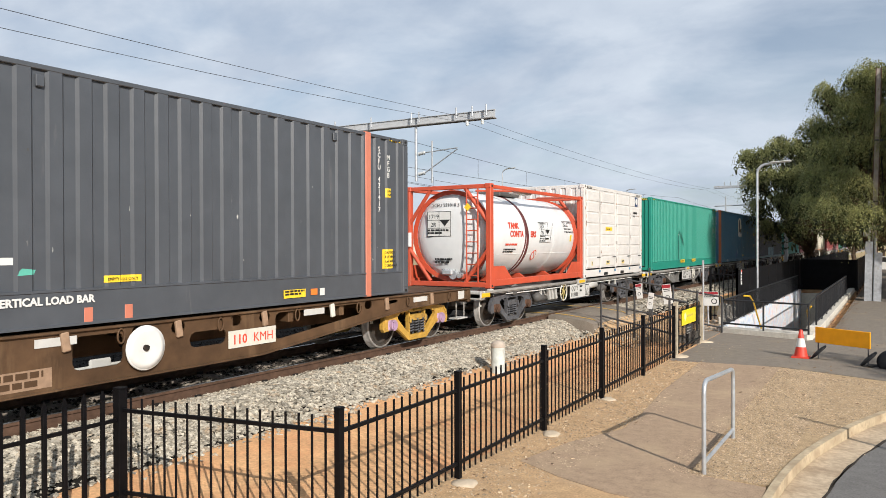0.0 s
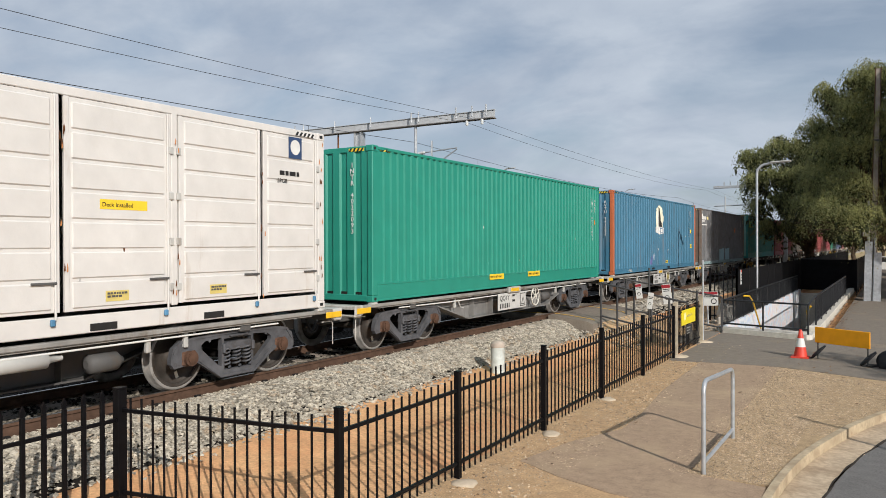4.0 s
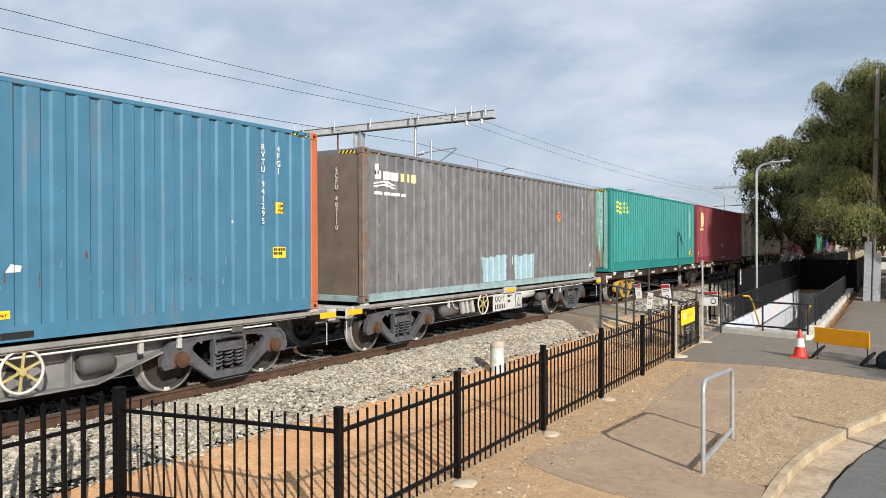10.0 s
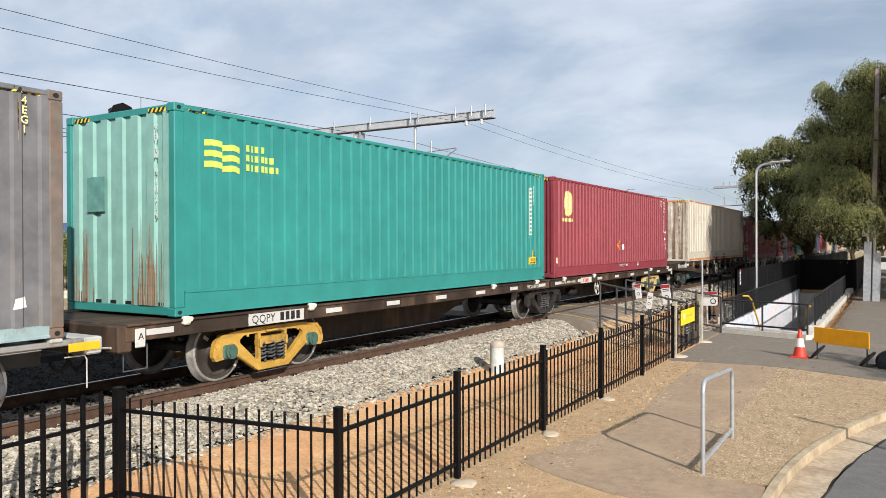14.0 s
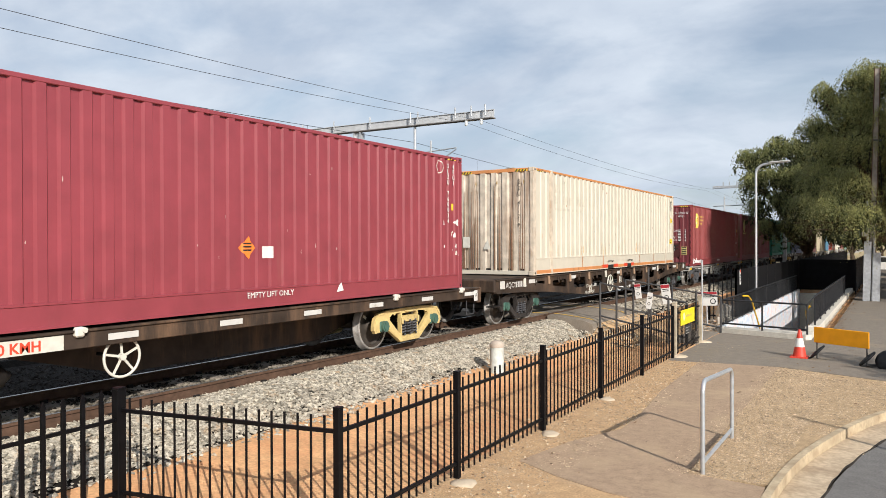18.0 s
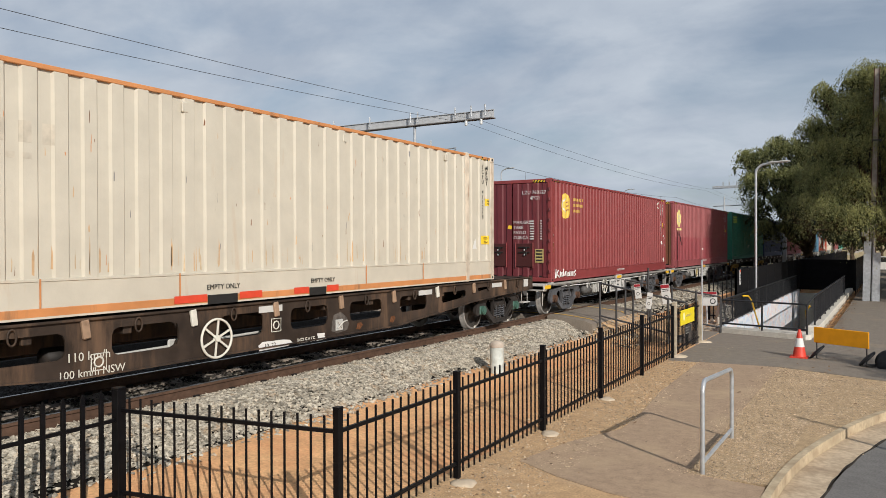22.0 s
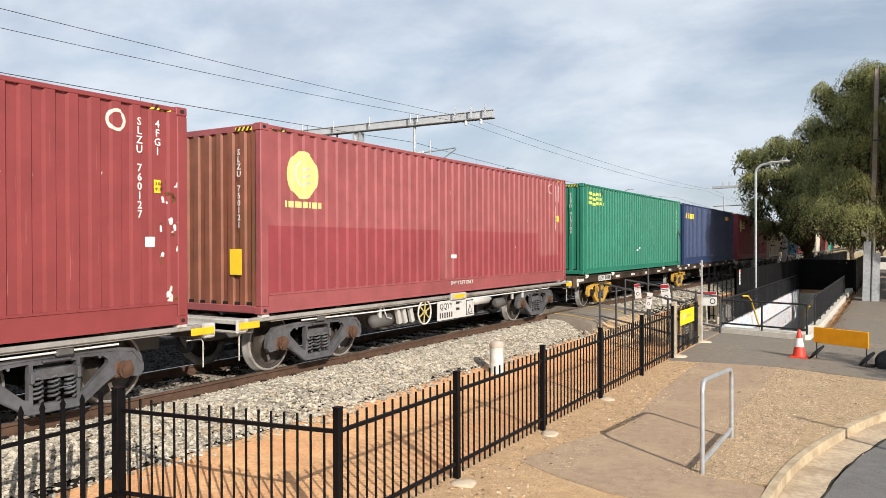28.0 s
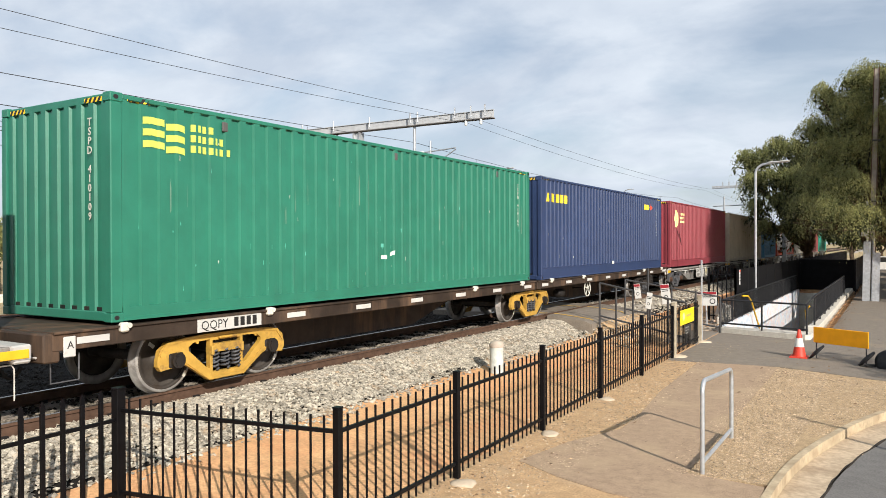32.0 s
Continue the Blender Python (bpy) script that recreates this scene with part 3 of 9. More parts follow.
def picket_fence(name, label, a, b, panels, h, picket, post, gap, group="", top_r=0.195, low_r=0.17, z=0.0, ends=(True, True), split=True, stops=None, spear=False, screen=False):
    f = thing(name, label, "fence", pose(a[0], a[1], z, 0, 0, math.degrees(math.atan2(b[1] - a[1], b[0] - a[0]))), group)
    L = math.hypot(b[0] - a[0], b[1] - a[1])
    pm = Shape().box((0, 0, h / 2 - 0.1), (post, post, h + 0.2 + 0.02), 0.004).box((0, 0, h + 0.02), (post + 0.008, post + 0.008, 0.02), 0.006).mesh("post", BLACK)
    km = Shape().box((0, 0, (h - 0.06) / 2 + 0.02), (picket, picket, h - 0.1), 0.003).mesh("picket", BLACK)
    if spear:
        w_ = picket / 2
        k_ = Shape().box((0, 0, h / 2 - 0.03), (picket, picket, h - 0.1), 0.003)
        k_.prism([(-w_, h - 0.08), (w_, h - 0.08), (w_ * 1.35, h - 0.03), (0, h + 0.03), (-w_ * 1.35, h - 0.03)], "y", -0.008, 0.008)
        km = k_.mesh("picket", BLACK)
    stops = stops or [L * k / panels for k in range(panels + 1)]
    joined = Shape()
    for k in range(panels + 1):
        if (k == 0 and not ends[0]) or (k == panels and not ends[1]):
            continue
        part("post", pm, BLACK, f, at=pose(stops[k], 0, 0))
    for k in range(panels):
        at, step = stops[k], stops[k + 1] - stops[k]
        for zz in (h - top_r, low_r):
            part("rail", Shape().box((at + step / 2, 0, zz), (step - post, 0.034, 0.038), 0.004), BLACK, f)
        n = max(1, round((step - post) / gap))
        if screen:
            part("screen", Shape().box((at + step / 2, -0.025, h / 2 + 0.02), (step - post, 0.006, h - 0.1)), SCREEN, f, "black screening sheet")
        if split:
            for i in range(1, n):
                part("picket", km, BLACK, f, at=pose(at + i * step / n, 0, 0))
        else:
            s = Shape()
            for i in range(1, n):
                s.box((at + i * step / n, 0, (h - 0.06) / 2 + 0.02), (picket, picket, h - 0.1))
            joined.add(s.v, s.f)
    if not split:
        tagged(part("infill", joined, BLACK, f), kind="stuff")
    return f


picket_fence("picket_fence", "black steel picket fence along the path", (-4.25, 5.17), (-4.40, 17.55), 5, 1.2, 0.019, 0.068, 0.136, "black fences", stops=[0, 2.16, 4.67, 7.23, 9.81, 12.38])
picket_fence("picket_fence", "black steel picket fence turning towards the rails", (-4.25, 5.17), (-6.73, 4.71), 1, 1.2, 0.019, 0.068, 0.136, "black fences", ends=(False, False))
picket_fence("picket_gate", "black steel picket gate of heavier bars beside the rails", (-6.73, 4.71), (-6.66, 2.3), 1, 1.21, 0.038, 0.098, 0.2, "black fences", top_r=0.3, spear=True)
picket_fence("picket_fence", "black steel picket fence at the end of the path", (-4.42, 17.95), (-4.46, 20.6), 1, 1.2, 0.019, 0.05, 0.136, "black fences", ends=(False, False))
BARE_POST = mat("weathered_bare_post", (0.36, 0.31, 0.23), 0.8, 0, 0.25, 8, (0.2, 0.16, 0.11), 0.4, 3.0, 0.003, 40, 5.0)
FOOTING = mat("footing_concrete", (0.52, 0.43, 0.32), 0.9, 0, 0.15, 8, (0.45, 0.36, 0.25), 0.35, 4.0, 0.006, 40)


def lump(x, y, r, h):
    """A rough heap of concrete."""
    s = Shape()
    k = 11
    rr = [r * random.uniform(0.7, 1.25) for _ in range(k)]
    rings = [[(x + rr[i] * q * math.cos(i * 6.283 / k), y + rr[i] * q * math.sin(i * 6.283 / k), z * h * random.uniform(0.8, 1.15)) for i in range(k)] for q, z in ((1.0, -0.4), (0.9, 0.35), (0.6, 0.8), (0.25, 1.0))]
    v = [p for g in rings for p in g]
    f = [(a * k + i, a * k + (i + 1) % k, (a + 1) * k + (i + 1) % k, (a + 1) * k + i) for a in range(3) for i in range(k)] + [tuple(3 * k + i for i in range(k)), tuple(reversed(range(k)))]
    return s.add(v, f, True)


for x, y in ((-4.42, 17.8), (-4.47, 20.75)):
    tagged(part("fence_post", Shape().box((x, y, 0.6), (0.1, 0.1, 1.36), 0.008).box((x, y, 1.285), (0.11, 0.11, 0.012), 0.004), BARE_POST), "bare weathered fence post with a concrete footing", "post")
    tagged(part("footing", lump(x + 0.08, y + 0.02, 0.24, 0.06), FOOTING), "pale concrete footing at the post", "footing")
for x, y in ((-4.1, 7.2), (-4.14, 9.7), (-4.2, 12.35)):
    tagged(part("footing", lump(x, y, 0.15, 0.035), FOOTING), "white concrete footing at the fence post", "footing")
picket_fence("boundary_fence", "long black picket fence behind the rails", (-38.5, -6), (-38.5, 40), 19, 1.8, 0.03, 0.07, 0.14, "black fences", z=-0.1, split=False)
picket_fence("boundary_fence", "tall black picket fence beside the underpass", (-4.62, 27.0), (-4.62, 99), 30, 1.8, 0.03, 0.07, 0.13, "black fences", z=0.0, split=False, screen=True)
picket_fence("boundary_fence", "tall black picket fence across the end of the underpass", (-4.5, 46.5), (-1.75, 46.5), 1, 1.8, 0.03, 0.07, 0.13, "black fences", split=False, screen=True)
picket_fence("boundary_fence", "tall black picket fence along the shaded footway", (-1.75, 46.6), (-1.75, 88), 17, 1.8, 0.03, 0.07, 0.13, "black fences", split=False, screen=True)
picket_fence("boundary_fence", "short black picket fence closing off the rails", (-4.62, 27.0), (-5.5, 27.0), 1, 1.8, 0.03, 0.07, 0.13, "black fences", split=False)
tagged(part("concrete_kerb", Shape().box((-37.2, 15, 0.05), (0.7, 60, 0.5), 0.03), CONCRETE), "pale concrete edging along the far fence", "kerb", kind="structure")

# ---- galvanised hoop rail ----
hoop = thing("hoop_rail", "galvanised steel hoop rail set in the ground", "hoop rail")
pts = []
for k in range(7):
    t = math.pi - k * math.pi / 12
    pts.append((-1.89, 9.05 + 0.14 * math.cos(t), 0.93 + 0.14 * math.sin(t)))
pts2 = [(-1.89, 18.0 + 1.64 - p[1], p[2] - 0.1) for p in pts[::-1]]
part("hoop", Shape().tube([(-1.89, 8.91, -0.1)] + pts + pts2 + [(-1.89, 10.73, -0.1)], 0.027, 12), GALV, hoop)
part("lower_bar", Shape().tube([(-1.89, 8.93, 0.13), (-1.89, 10.71, 0.13)], 0.024, 10), GALV, hoop)

# ---- stump pipe ----
pipe = thing("marker_post", "white plastic marker post with a brown cap", "post", pose(-6.85, 13.35, 0))
part("tube", Shape().cyl((0, 0, -0.1), (0, 0, 0.6), 0.14, n=24), mat("weathered_white_pipe", (0.5, 0.55, 0.53), 0.6, 0, 0.18, 8, (0.38, 0.34, 0.27), 0.5, 5.0), pipe)
part("cap", Shape().lathe([(0.6, 0.15), (0.66, 0.15), (0.7, 0.12), (0.73, 0.06)], (0, 0, 0), (0, 0, 1), 24), mat("brown_cap", (0.4, 0.34, 0.28), 0.7, 0, 0.2, 8), pipe, "brown cap")

# ---- crossing for walkers ----
CROSS = (19.75, 24.3)
slab("crossing_ramp", [(-4.46, 20.3), (-4.46, 23.35), (-5.3, 23.3), (-5.3, 20.3)], -0.2, 0.03, FOOTWAY, "asphalt apron before the rail crossing", "ramp")
bank = [(-5.2, -0.1), (-5.2, 0.02), (-7.3, 0.46), (-7.3, -0.1)]
bv = [(x, y, z) for ya, yb in ((18.9, 20.5), (24.9, 23.9)) for (x, z), y in zip(bank, (ya, yb, yb, ya))]
tagged(part("crossing_approach", Shape().add(bv, [(3, 2, 1, 0), (4, 5, 6, 7), (0, 1, 5, 4), (1, 2, 6, 5), (2, 3, 7, 6), (3, 0, 4, 7)]), VERGE), "gravelly dirt bank up to the rail crossing", "ramp", kind="structure")
tagged(part("crossing_ramp", Shape().prism([(-7.15, -0.1), (-7.15, 0.44), (-7.4, 0.53), (-8.2, RAIL - 0.04), (-8.5, RAIL - 0.02), (-8.5, -0.1)], "y", *CROSS), FOOTWAY), "short grey asphalt ramp with yellow lines at the rails", "ramp", kind="structure")
cross = thing("crossing_panel", "grey panels of the crossing between the rails", "crossing", kind="structure")
for x0, x1 in ((TRACK - 0.66, TRACK + 0.66), (TRACK - 3.0, TRACK - 0.83)):
    part("panel", Shape().box(((x0 + x1) / 2, sum(CROSS) / 2, RAIL - 0.1), (x1 - x0, CROSS[1] - CROSS[0], 0.16), 0.01), FOOTWAY, cross)
WORN_YELLOW = mat("worn_yellow_line", (0.55, 0.34, 0.06), 0.8, 0, 0.2, 12, (0.2, 0.17, 0.13), 0.4, 8.0)
for y in (20.22, 23.0):
    part("line", Shape().add([(-7.3, y, 0.5), (-7.3, y + 0.13, 0.5), (-7.4, y + 0.13, 0.537), (-7.4, y, 0.537)], [(0, 1, 2, 3)]).add(
        [(-7.4, y, 0.537), (-7.4, y + 0.13, 0.537), (-8.2, y + 0.13, RAIL - 0.033), (-8.2, y, RAIL - 0.033)], [(0, 1, 2, 3)]).add(
        [(-8.2, y, RAIL - 0.033), (-8.2, y + 0.13, RAIL - 0.033), (-8.5, y + 0.13, RAIL - 0.013), (-8.5, y, RAIL - 0.013)], [(0, 1, 2, 3)]), WORN_YELLOW, cross, "yellow line")
    part("line", Shape().box((TRACK, y + 0.065, RAIL - 0.018), (1.3, 0.13, 0.006)), WORN_YELLOW, cross, "yellow line")

PIPE = mat("dark_grey_pipe", (0.06, 0.06, 0.062), 0.45, 0.3, 0.2, 8)


def ramp_z(x):
    return float(np.interp(x, [-8.2, -7.4, -7.2, -5.3, -4.4], [0.62, 0.53, 0.44, 0.02, 0.0]))


def pipe_barrier(a, b, posts, h, label, extra=()):
    g = thing("pipe_barrier", label, "barrier", group="pipe barriers at the crossing")
    for k in range(posts):
        t = k / (posts - 1)
        x, y = a[0] + (b[0] - a[0]) * t, a[1] + (b[1] - a[1]) * t
        top = h[0] + (h[1] - h[0]) * t
        part("post", Shape().cyl((x, y, ramp_z(x) - 0.1), (x, y, top + extra[k] if extra else top), 0.03, n=10), PIPE, g)
    for d in (0.0, 0.92):
        part("rail", Shape().tube([(a[0], a[1], h[0] - d), (b[0], b[1], h[1] - d)], 0.026, 10), PIPE, g)
    return g


pipe_barrier((-7.05, 20.1), (-4.65, 20.0), 6, (1.58, 1.12), "dark pipe barrier on one side of the crossing path")
pipe_barrier((-7.2, 22.9), (-4.42, 23.3), 5, (1.55, 1.08), "dark pipe barrier on the other side of the crossing path", (0, 0.5, 0.1, 0.06, 0))


def warning_sign(name, label, x, y, z, w, h, head, lines=3, symbol=True, tilt=0.0):
    g = thing(name, label, "sign", Matrix.Translation((x, y, z)) @ Matrix.Rotation(radians(tilt), 4, "Y"), "crossing signs")
    x = y = z = 0.0
    part("board", Shape().box((x, y, z + h / 2), (w, 0.012, h), 0.003), WHITE, g)
    if head:
        part("header", Shape().box((x, y - 0.007, z + h * 0.89), (w * 0.96, 0.004, h * 0.17)), CRIMSON, g, "red header")
    if symbol:
        sx_, sr_ = (x + w * 0.27, h * 0.2) if w > 0.5 else (x, w * 0.26)
        part("symbol", Shape().cyl((sx_, y - 0.006, z + h * 0.32), (sx_, y - 0.01, z + h * 0.32), sr_, n=20), INK, g)
        part("symbol", Shape().cyl((sx_, y - 0.009, z + h * 0.32), (sx_, y - 0.012, z + h * 0.32), sr_ * 0.7, n=20), WHITE, g)
    for k in range(lines):
        part("writing", Shape().box((x, y - 0.007, z + h * (0.74 - 0.09 * k)), (w * (0.8 - 0.12 * k), 0.003, h * 0.04)), INK, g)
    return g


warning_sign("warning_sign", "small white warning sign with a red header on the barrier", -5.92, 20.0, 1.19, 0.17, 0.4, True, 2, tilt=-7)
warning_sign("warning_sign", "narrow white sign with a black symbol on the barrier", -5.66, 20.0, 0.92, 0.15, 0.44, False, 2, tilt=7)
warning_sign("warning_sign", "tall white warning sign with a red header", -5.92, 22.99, 0.84, 0.27, 0.6, True, 2, tilt=-8)
sg = warning_sign("warning_sign", "wide white warning sign with a red header beside the rails", -5.2, 25.3, 0.64, 0.61, 0.46, True, 3, tilt=-2)
part("post", Shape().cyl((-0.05, 0.04, -0.74), (-0.05, 0.04, 0.46), 0.03, n=10), GALV, sg)
drum = thing("concrete_block", "rough grey concrete block lying in the ballast", "block")
part("body", Shape().box((-4.78, 25.9, 0.42), (0.42, 0.5, 0.5), 0.06, m=Matrix.Rotation(0.5, 3, "Z") @ Matrix.Rotation(0.3, 3, "Y")).box((-4.75, 25.9, 0.12), (0.5, 0.6, 0.3), 0.05), CONCRETE, drum)
ys = thing("yellow_sign", "yellow sign over a small black sign on the fence", "sign")
part("board", Shape().box((-4.415, 19.1, 0.86), (0.012, 1.45, 0.37), 0.003), mat("yellow_sign", (0.74, 0.6, 0.01), 0.45, 0, 0.05, 5), ys, "bright yellow board")
part("board", Shape().box((-4.415, 19.15, 0.54), (0.012, 0.7, 0.2), 0.003), INK, ys, "black board")
part("emblem", Shape().cyl((-4.409, 18.7, 0.88), (-4.405, 18.7, 0.88), 0.1, n=18), mat("pale_yellow_mark", (0.85, 0.8, 0.4), 0.5, 0, 0.05, 5), ys)
for k in range(5):
    part("writing", Shape().box((-4.408, 18.95 + k * 0.12, 0.88), (0.004, 0.07, 0.05)), DULL_YELLOW, ys)
for k in range(3):
    part("writing", Shape().box((-4.408, 19.05, 0.58 - k * 0.07), (0.004, 0.4 - k * 0.08, 0.016)), GREY_SILL, ys)
tagged(part("sign_pole", Shape().cyl((-4.44, 20.86, -0.1), (-4.44, 20.86, 2.15), 0.026, n=12).box((-4.44, 20.86, 2.18), (0.05, 0.05, 0.1), 0.01), GALV), "bare galvanised sign pole beside the crossing path", "pole")

# ---- underpass ramp ----
GRAFFITI = bpy.data.materials.new("painted_wall")
GRAFFITI.use_nodes = True
gt = GRAFFITI.node_tree
gb = gt.nodes["Principled BSDF"]
gb.inputs["Roughness"].default_value = 0.7
gtc, gmp = gt.nodes.new("ShaderNodeTexCoord"), gt.nodes.new("ShaderNodeMapping")
gmp.inputs["Scale"].default_value = (1, 0.7, 1.2)
gt.links.new(gtc.outputs["Object"], gmp.inputs[0])
gno = gt.nodes.new("ShaderNodeTexNoise")
gno.inputs["Scale"].default_value, gno.inputs["Detail"].default_value, gno.inputs["Distortion"].default_value = 0.8, 2.5, 2.0
gt.links.new(gmp.outputs[0], gno.inputs["Vector"])
gra = gt.nodes.new("ShaderNodeValToRGB")
gra.color_ramp.interpolation = "EASE"
els = gra.color_ramp.elements
els[0].position, els[0].color = 0.26, (0.1, 0.26, 0.3, 1)
els[1].position, els[1].color = 0.75, (0.3, 0.22, 0.3, 1)
for pos, col in ((0.34, (0.4, 0.5, 0.6, 1)), (0.38, (0.66, 0.68, 0.7, 1)), (0.45, (0.5, 0.58, 0.72, 1)), (0.5, (0.68, 0.7, 0.7, 1)), (0.55, (0.66, 0.52, 0.52, 1)), (0.6, (0.6, 0.64, 0.72, 1)), (0.66, (0.68, 0.62, 0.56, 1))):
    e = els.new(pos)
    e.color = col
gt.links.new(gno.outputs[0], gra.inputs[0])
gt.links.new(gra.outputs[0], gb.inputs["Base Color"])

x0, x1, y0, y1 = TRENCH
up = thing("underpass", "open underpass ramp with painted walls and pale kerbs", "underpass", kind="structure")
part("retaining_wall", Shape().box((x0 - 0.1, (y0 + y1) / 2, -1.25), (0.2, y1 - y0 + 0.4, 2.8), 0.01), GRAFFITI, up, "pale wall painted with graffiti")
part("retaining_wall", Shape().box((x1 + 0.11, (y0 + y1) / 2, -1.35), (0.2, y1 - y0 + 0.4, 2.6), 0.01), CONCRETE, up)
part("end_wall", Shape().box(((x0 + x1) / 2, y0 - 0.1, -1.35), (x1 - x0, 0.2, 2.6), 0.01), CONCRETE, up)
part("ramp_floor", Shape().box(((x0 + x1) / 2, (y0 + y1) / 2, -2.7), (x1 - x0, y1 - y0, 0.2)), CONCRETE, up)
part("end_wall", Shape().box(((x0 + x1) / 2, y1 + 0.1, -1.35), (x1 - x0, 0.2, 2.6), 0.01), CONCRETE, up)
part("kerb", Shape().prism([(x0 - 0.1, 23.35), (x1 + 0.1, 22.55), (x1 + 0.22, 22.75), (x1 + 0.22, 23.5), (x0 - 0.1, 23.8)], "z", -0.2, 0.15), CONCRETE, up)
part("kerb", Shape().box((x1 + 0.13, 40.5, 0.06), (0.3, 33.5, 0.3), 0.015), CONCRETE, up)
part("kerb_end", Shape().box((x1 + 0.16, 23.65, 0.1), (0.34, 0.3, 0.42), 0.03), CONCRETE, up)
MESHWIRE = mat("dark_rail_mesh", (0.022, 0.023, 0.026), 0.5, 0.3, 0.2, 8)


def balustrade(name, label, x, ya, yb, z, h):
    g = thing(name, label, "railing", group="railings of the underpass")
    n = max(1, round((yb - ya) / 1.9))
    st = (yb - ya) / n
    for k in range(n + 1):
        part("post", Shape().box((x, ya + k * st, z + h / 2), (0.05, 0.05, h), 0.004), MESHWIRE, g)
    part("handrail", Shape().box((x, (ya + yb) / 2, z + h), (0.06, yb - ya, 0.04), 0.008), MESHWIRE, g)
    part("lower_rail", Shape().box((x, (ya + yb) / 2, z + 0.1), (0.035, yb - ya, 0.035), 0.004), MESHWIRE, g)
    km = Shape().box((0, 0, h / 2 + 0.04), (0.014, 0.014, h - 0.12)).mesh("baluster", MESHWIRE)
    for k in range(n):
        for i in range(1, 16):
            part("baluster", km, MESHWIRE, g, at=pose(x, ya + k * st + i * st / 16, z))
    return g


balustrade("railing", "dark railing on the painted wall of the underpass", x0 - 0.06, 23.6, 44.0, 0.1, 0.85)
balustrade("railing", "dark railing on the pale kerb of the underpass", x1 + 0.13, 25.0, 41.0, 0.2, 0.88)
fr = thing("railing", "dark two-bar railing across the head of the underpass", "railing", group="railings of the underpass")
for zz in (0.98, 0.28):
    part("handrail", Shape().tube([(x0 - 0.05, 23.5, zz), (x1 + 0.12, 22.75, zz)], 0.027, 10), MESHWIRE, fr)
for t in (0.0, 0.5, 1.0):
    part("post", Shape().cyl((x0 - 0.05 + (x1 - x0 + 0.17) * t, 23.5 - 0.75 * t, -0.05), (x0 - 0.05 + (x1 - x0 + 0.17) * t, 23.5 - 0.75 * t, 0.98), 0.027, n=10), MESHWIRE, fr)
part("handrail", Shape().tube([(x1 + 0.12, 22.75, 0.98), (x1 + 0.13, 25.0, 1.08)], 0.027, 10), MESHWIRE, fr)
hr = thing("handrail", "bright yellow handrails going down into the underpass", "handrail")
part("bar", Shape().tube([(-4.42, 27.1, 0.88), (-4.28, 27.4, 0.86), (-4.25, 27.9, 0.66), (-4.22, 30.5, -1.05)], 0.028, 10), YELLOW, hr)
part("bar", Shape().tube([(-2.18, 25.3, 0.75), (-2.3, 25.4, 0.6), (-2.3, 26.6, -0.6)], 0.028, 10), YELLOW, hr)
part("bar", Shape().tube([(-2.6, 50.0, 0.3), (-2.5, 56.0, 0.9), (-2.45, 58.0, 1.0)], 0.03, 10), YELLOW, hr)

# ---- traffic cone and board ----
cone = thing("traffic_cone", "red traffic cone with a white band", "cone", pose(-1.87, 19.15, 0.01))
part("base", Shape().prism([(-0.19, -0.19), (0.19, -0.19), (0.19, 0.19), (-0.19, 0.19)], "z", 0, 0.03), mat("cone_orange", (0.6, 0.05, 0.028), 0.5, 0, 0.1, 6), cone)
part("body", Shape().lathe([(0.03, 0.15), (0.25, 0.108)], (0, 0, 0), (0, 0, 1), 24), MATS["cone_orange"], cone)
part("band", Shape().lathe([(0.25, 0.11), (0.45, 0.071)], (0, 0, 0), (0, 0, 1), 24), WHITE, cone, "white reflective band")
part("tip", Shape().lathe([(0.45, 0.07), (0.64, 0.033), (0.65, 0.028)], (0, 0, 0), (0, 0, 1), 24), MATS["cone_orange"], cone)
board = thing("barrier_board", "orange barrier board on black feet across the footway", "barrier board")
ang = math.degrees(math.atan2(-0.66, 1.13))
part("board", Shape().box((0, 0, 0.56), (1.3, 0.03, 0.36), 0.008), mat("board_orange", (0.82, 0.34, 0.0), 0.5, 0, 0.08, 5, (0.6, 0.26, 0.02), 0.2, 3.0), board)
for x in (-0.6, 0.58):
    part("leg", Shape().box((x, 0.03, 0.32), (0.025, 0.02, 0.62), 0.004), PIPE, board)
    part("foot", Shape().lathe([(0, 0.06), (0.0, 0.21), (0.03, 0.22), (0.05, 0.12), (0.05, 0.03)], (x + 0.03, 0.02, 0.15), (-0.5, -0.35, 0.6), 22), RUBBER, board, "tilted black rubber foot")
board.matrix_basis = pose(-1.0, 18.78, 0.01, 0, 0, ang)
bag = thing("road_barrier", "black plastic road barrier with an orange edge", "road barrier", pose(-0.12, 18.35, 0.01))
part("base", Shape().lathe([(0, 0.12), (0.01, 0.24), (0.07, 0.25), (0.1, 0.16), (0.1, 0.05)], (0.05, 0, 0.14), (-0.25, -0.75, 0.5), 22), RUBBER, bag)
part("leg", Shape().box((-0.1, 0.02, 0.05), (0.6, 0.07, 0.05), 0.02, m=Matrix.Rotation(0.35, 3, "Z")), RUBBER, bag)
part("edge", Shape().box((0.2, 0.1, 0.45), (0.3, 0.05, 0.35), 0.02), MATS["board_orange"], bag, "orange edge")

# ---- poles ----
stobie = thing("power_pole", "slender steel and concrete power pole with a box", "power pole", pose(-0.86, 39.5, 0, 0, 1.3, 0))
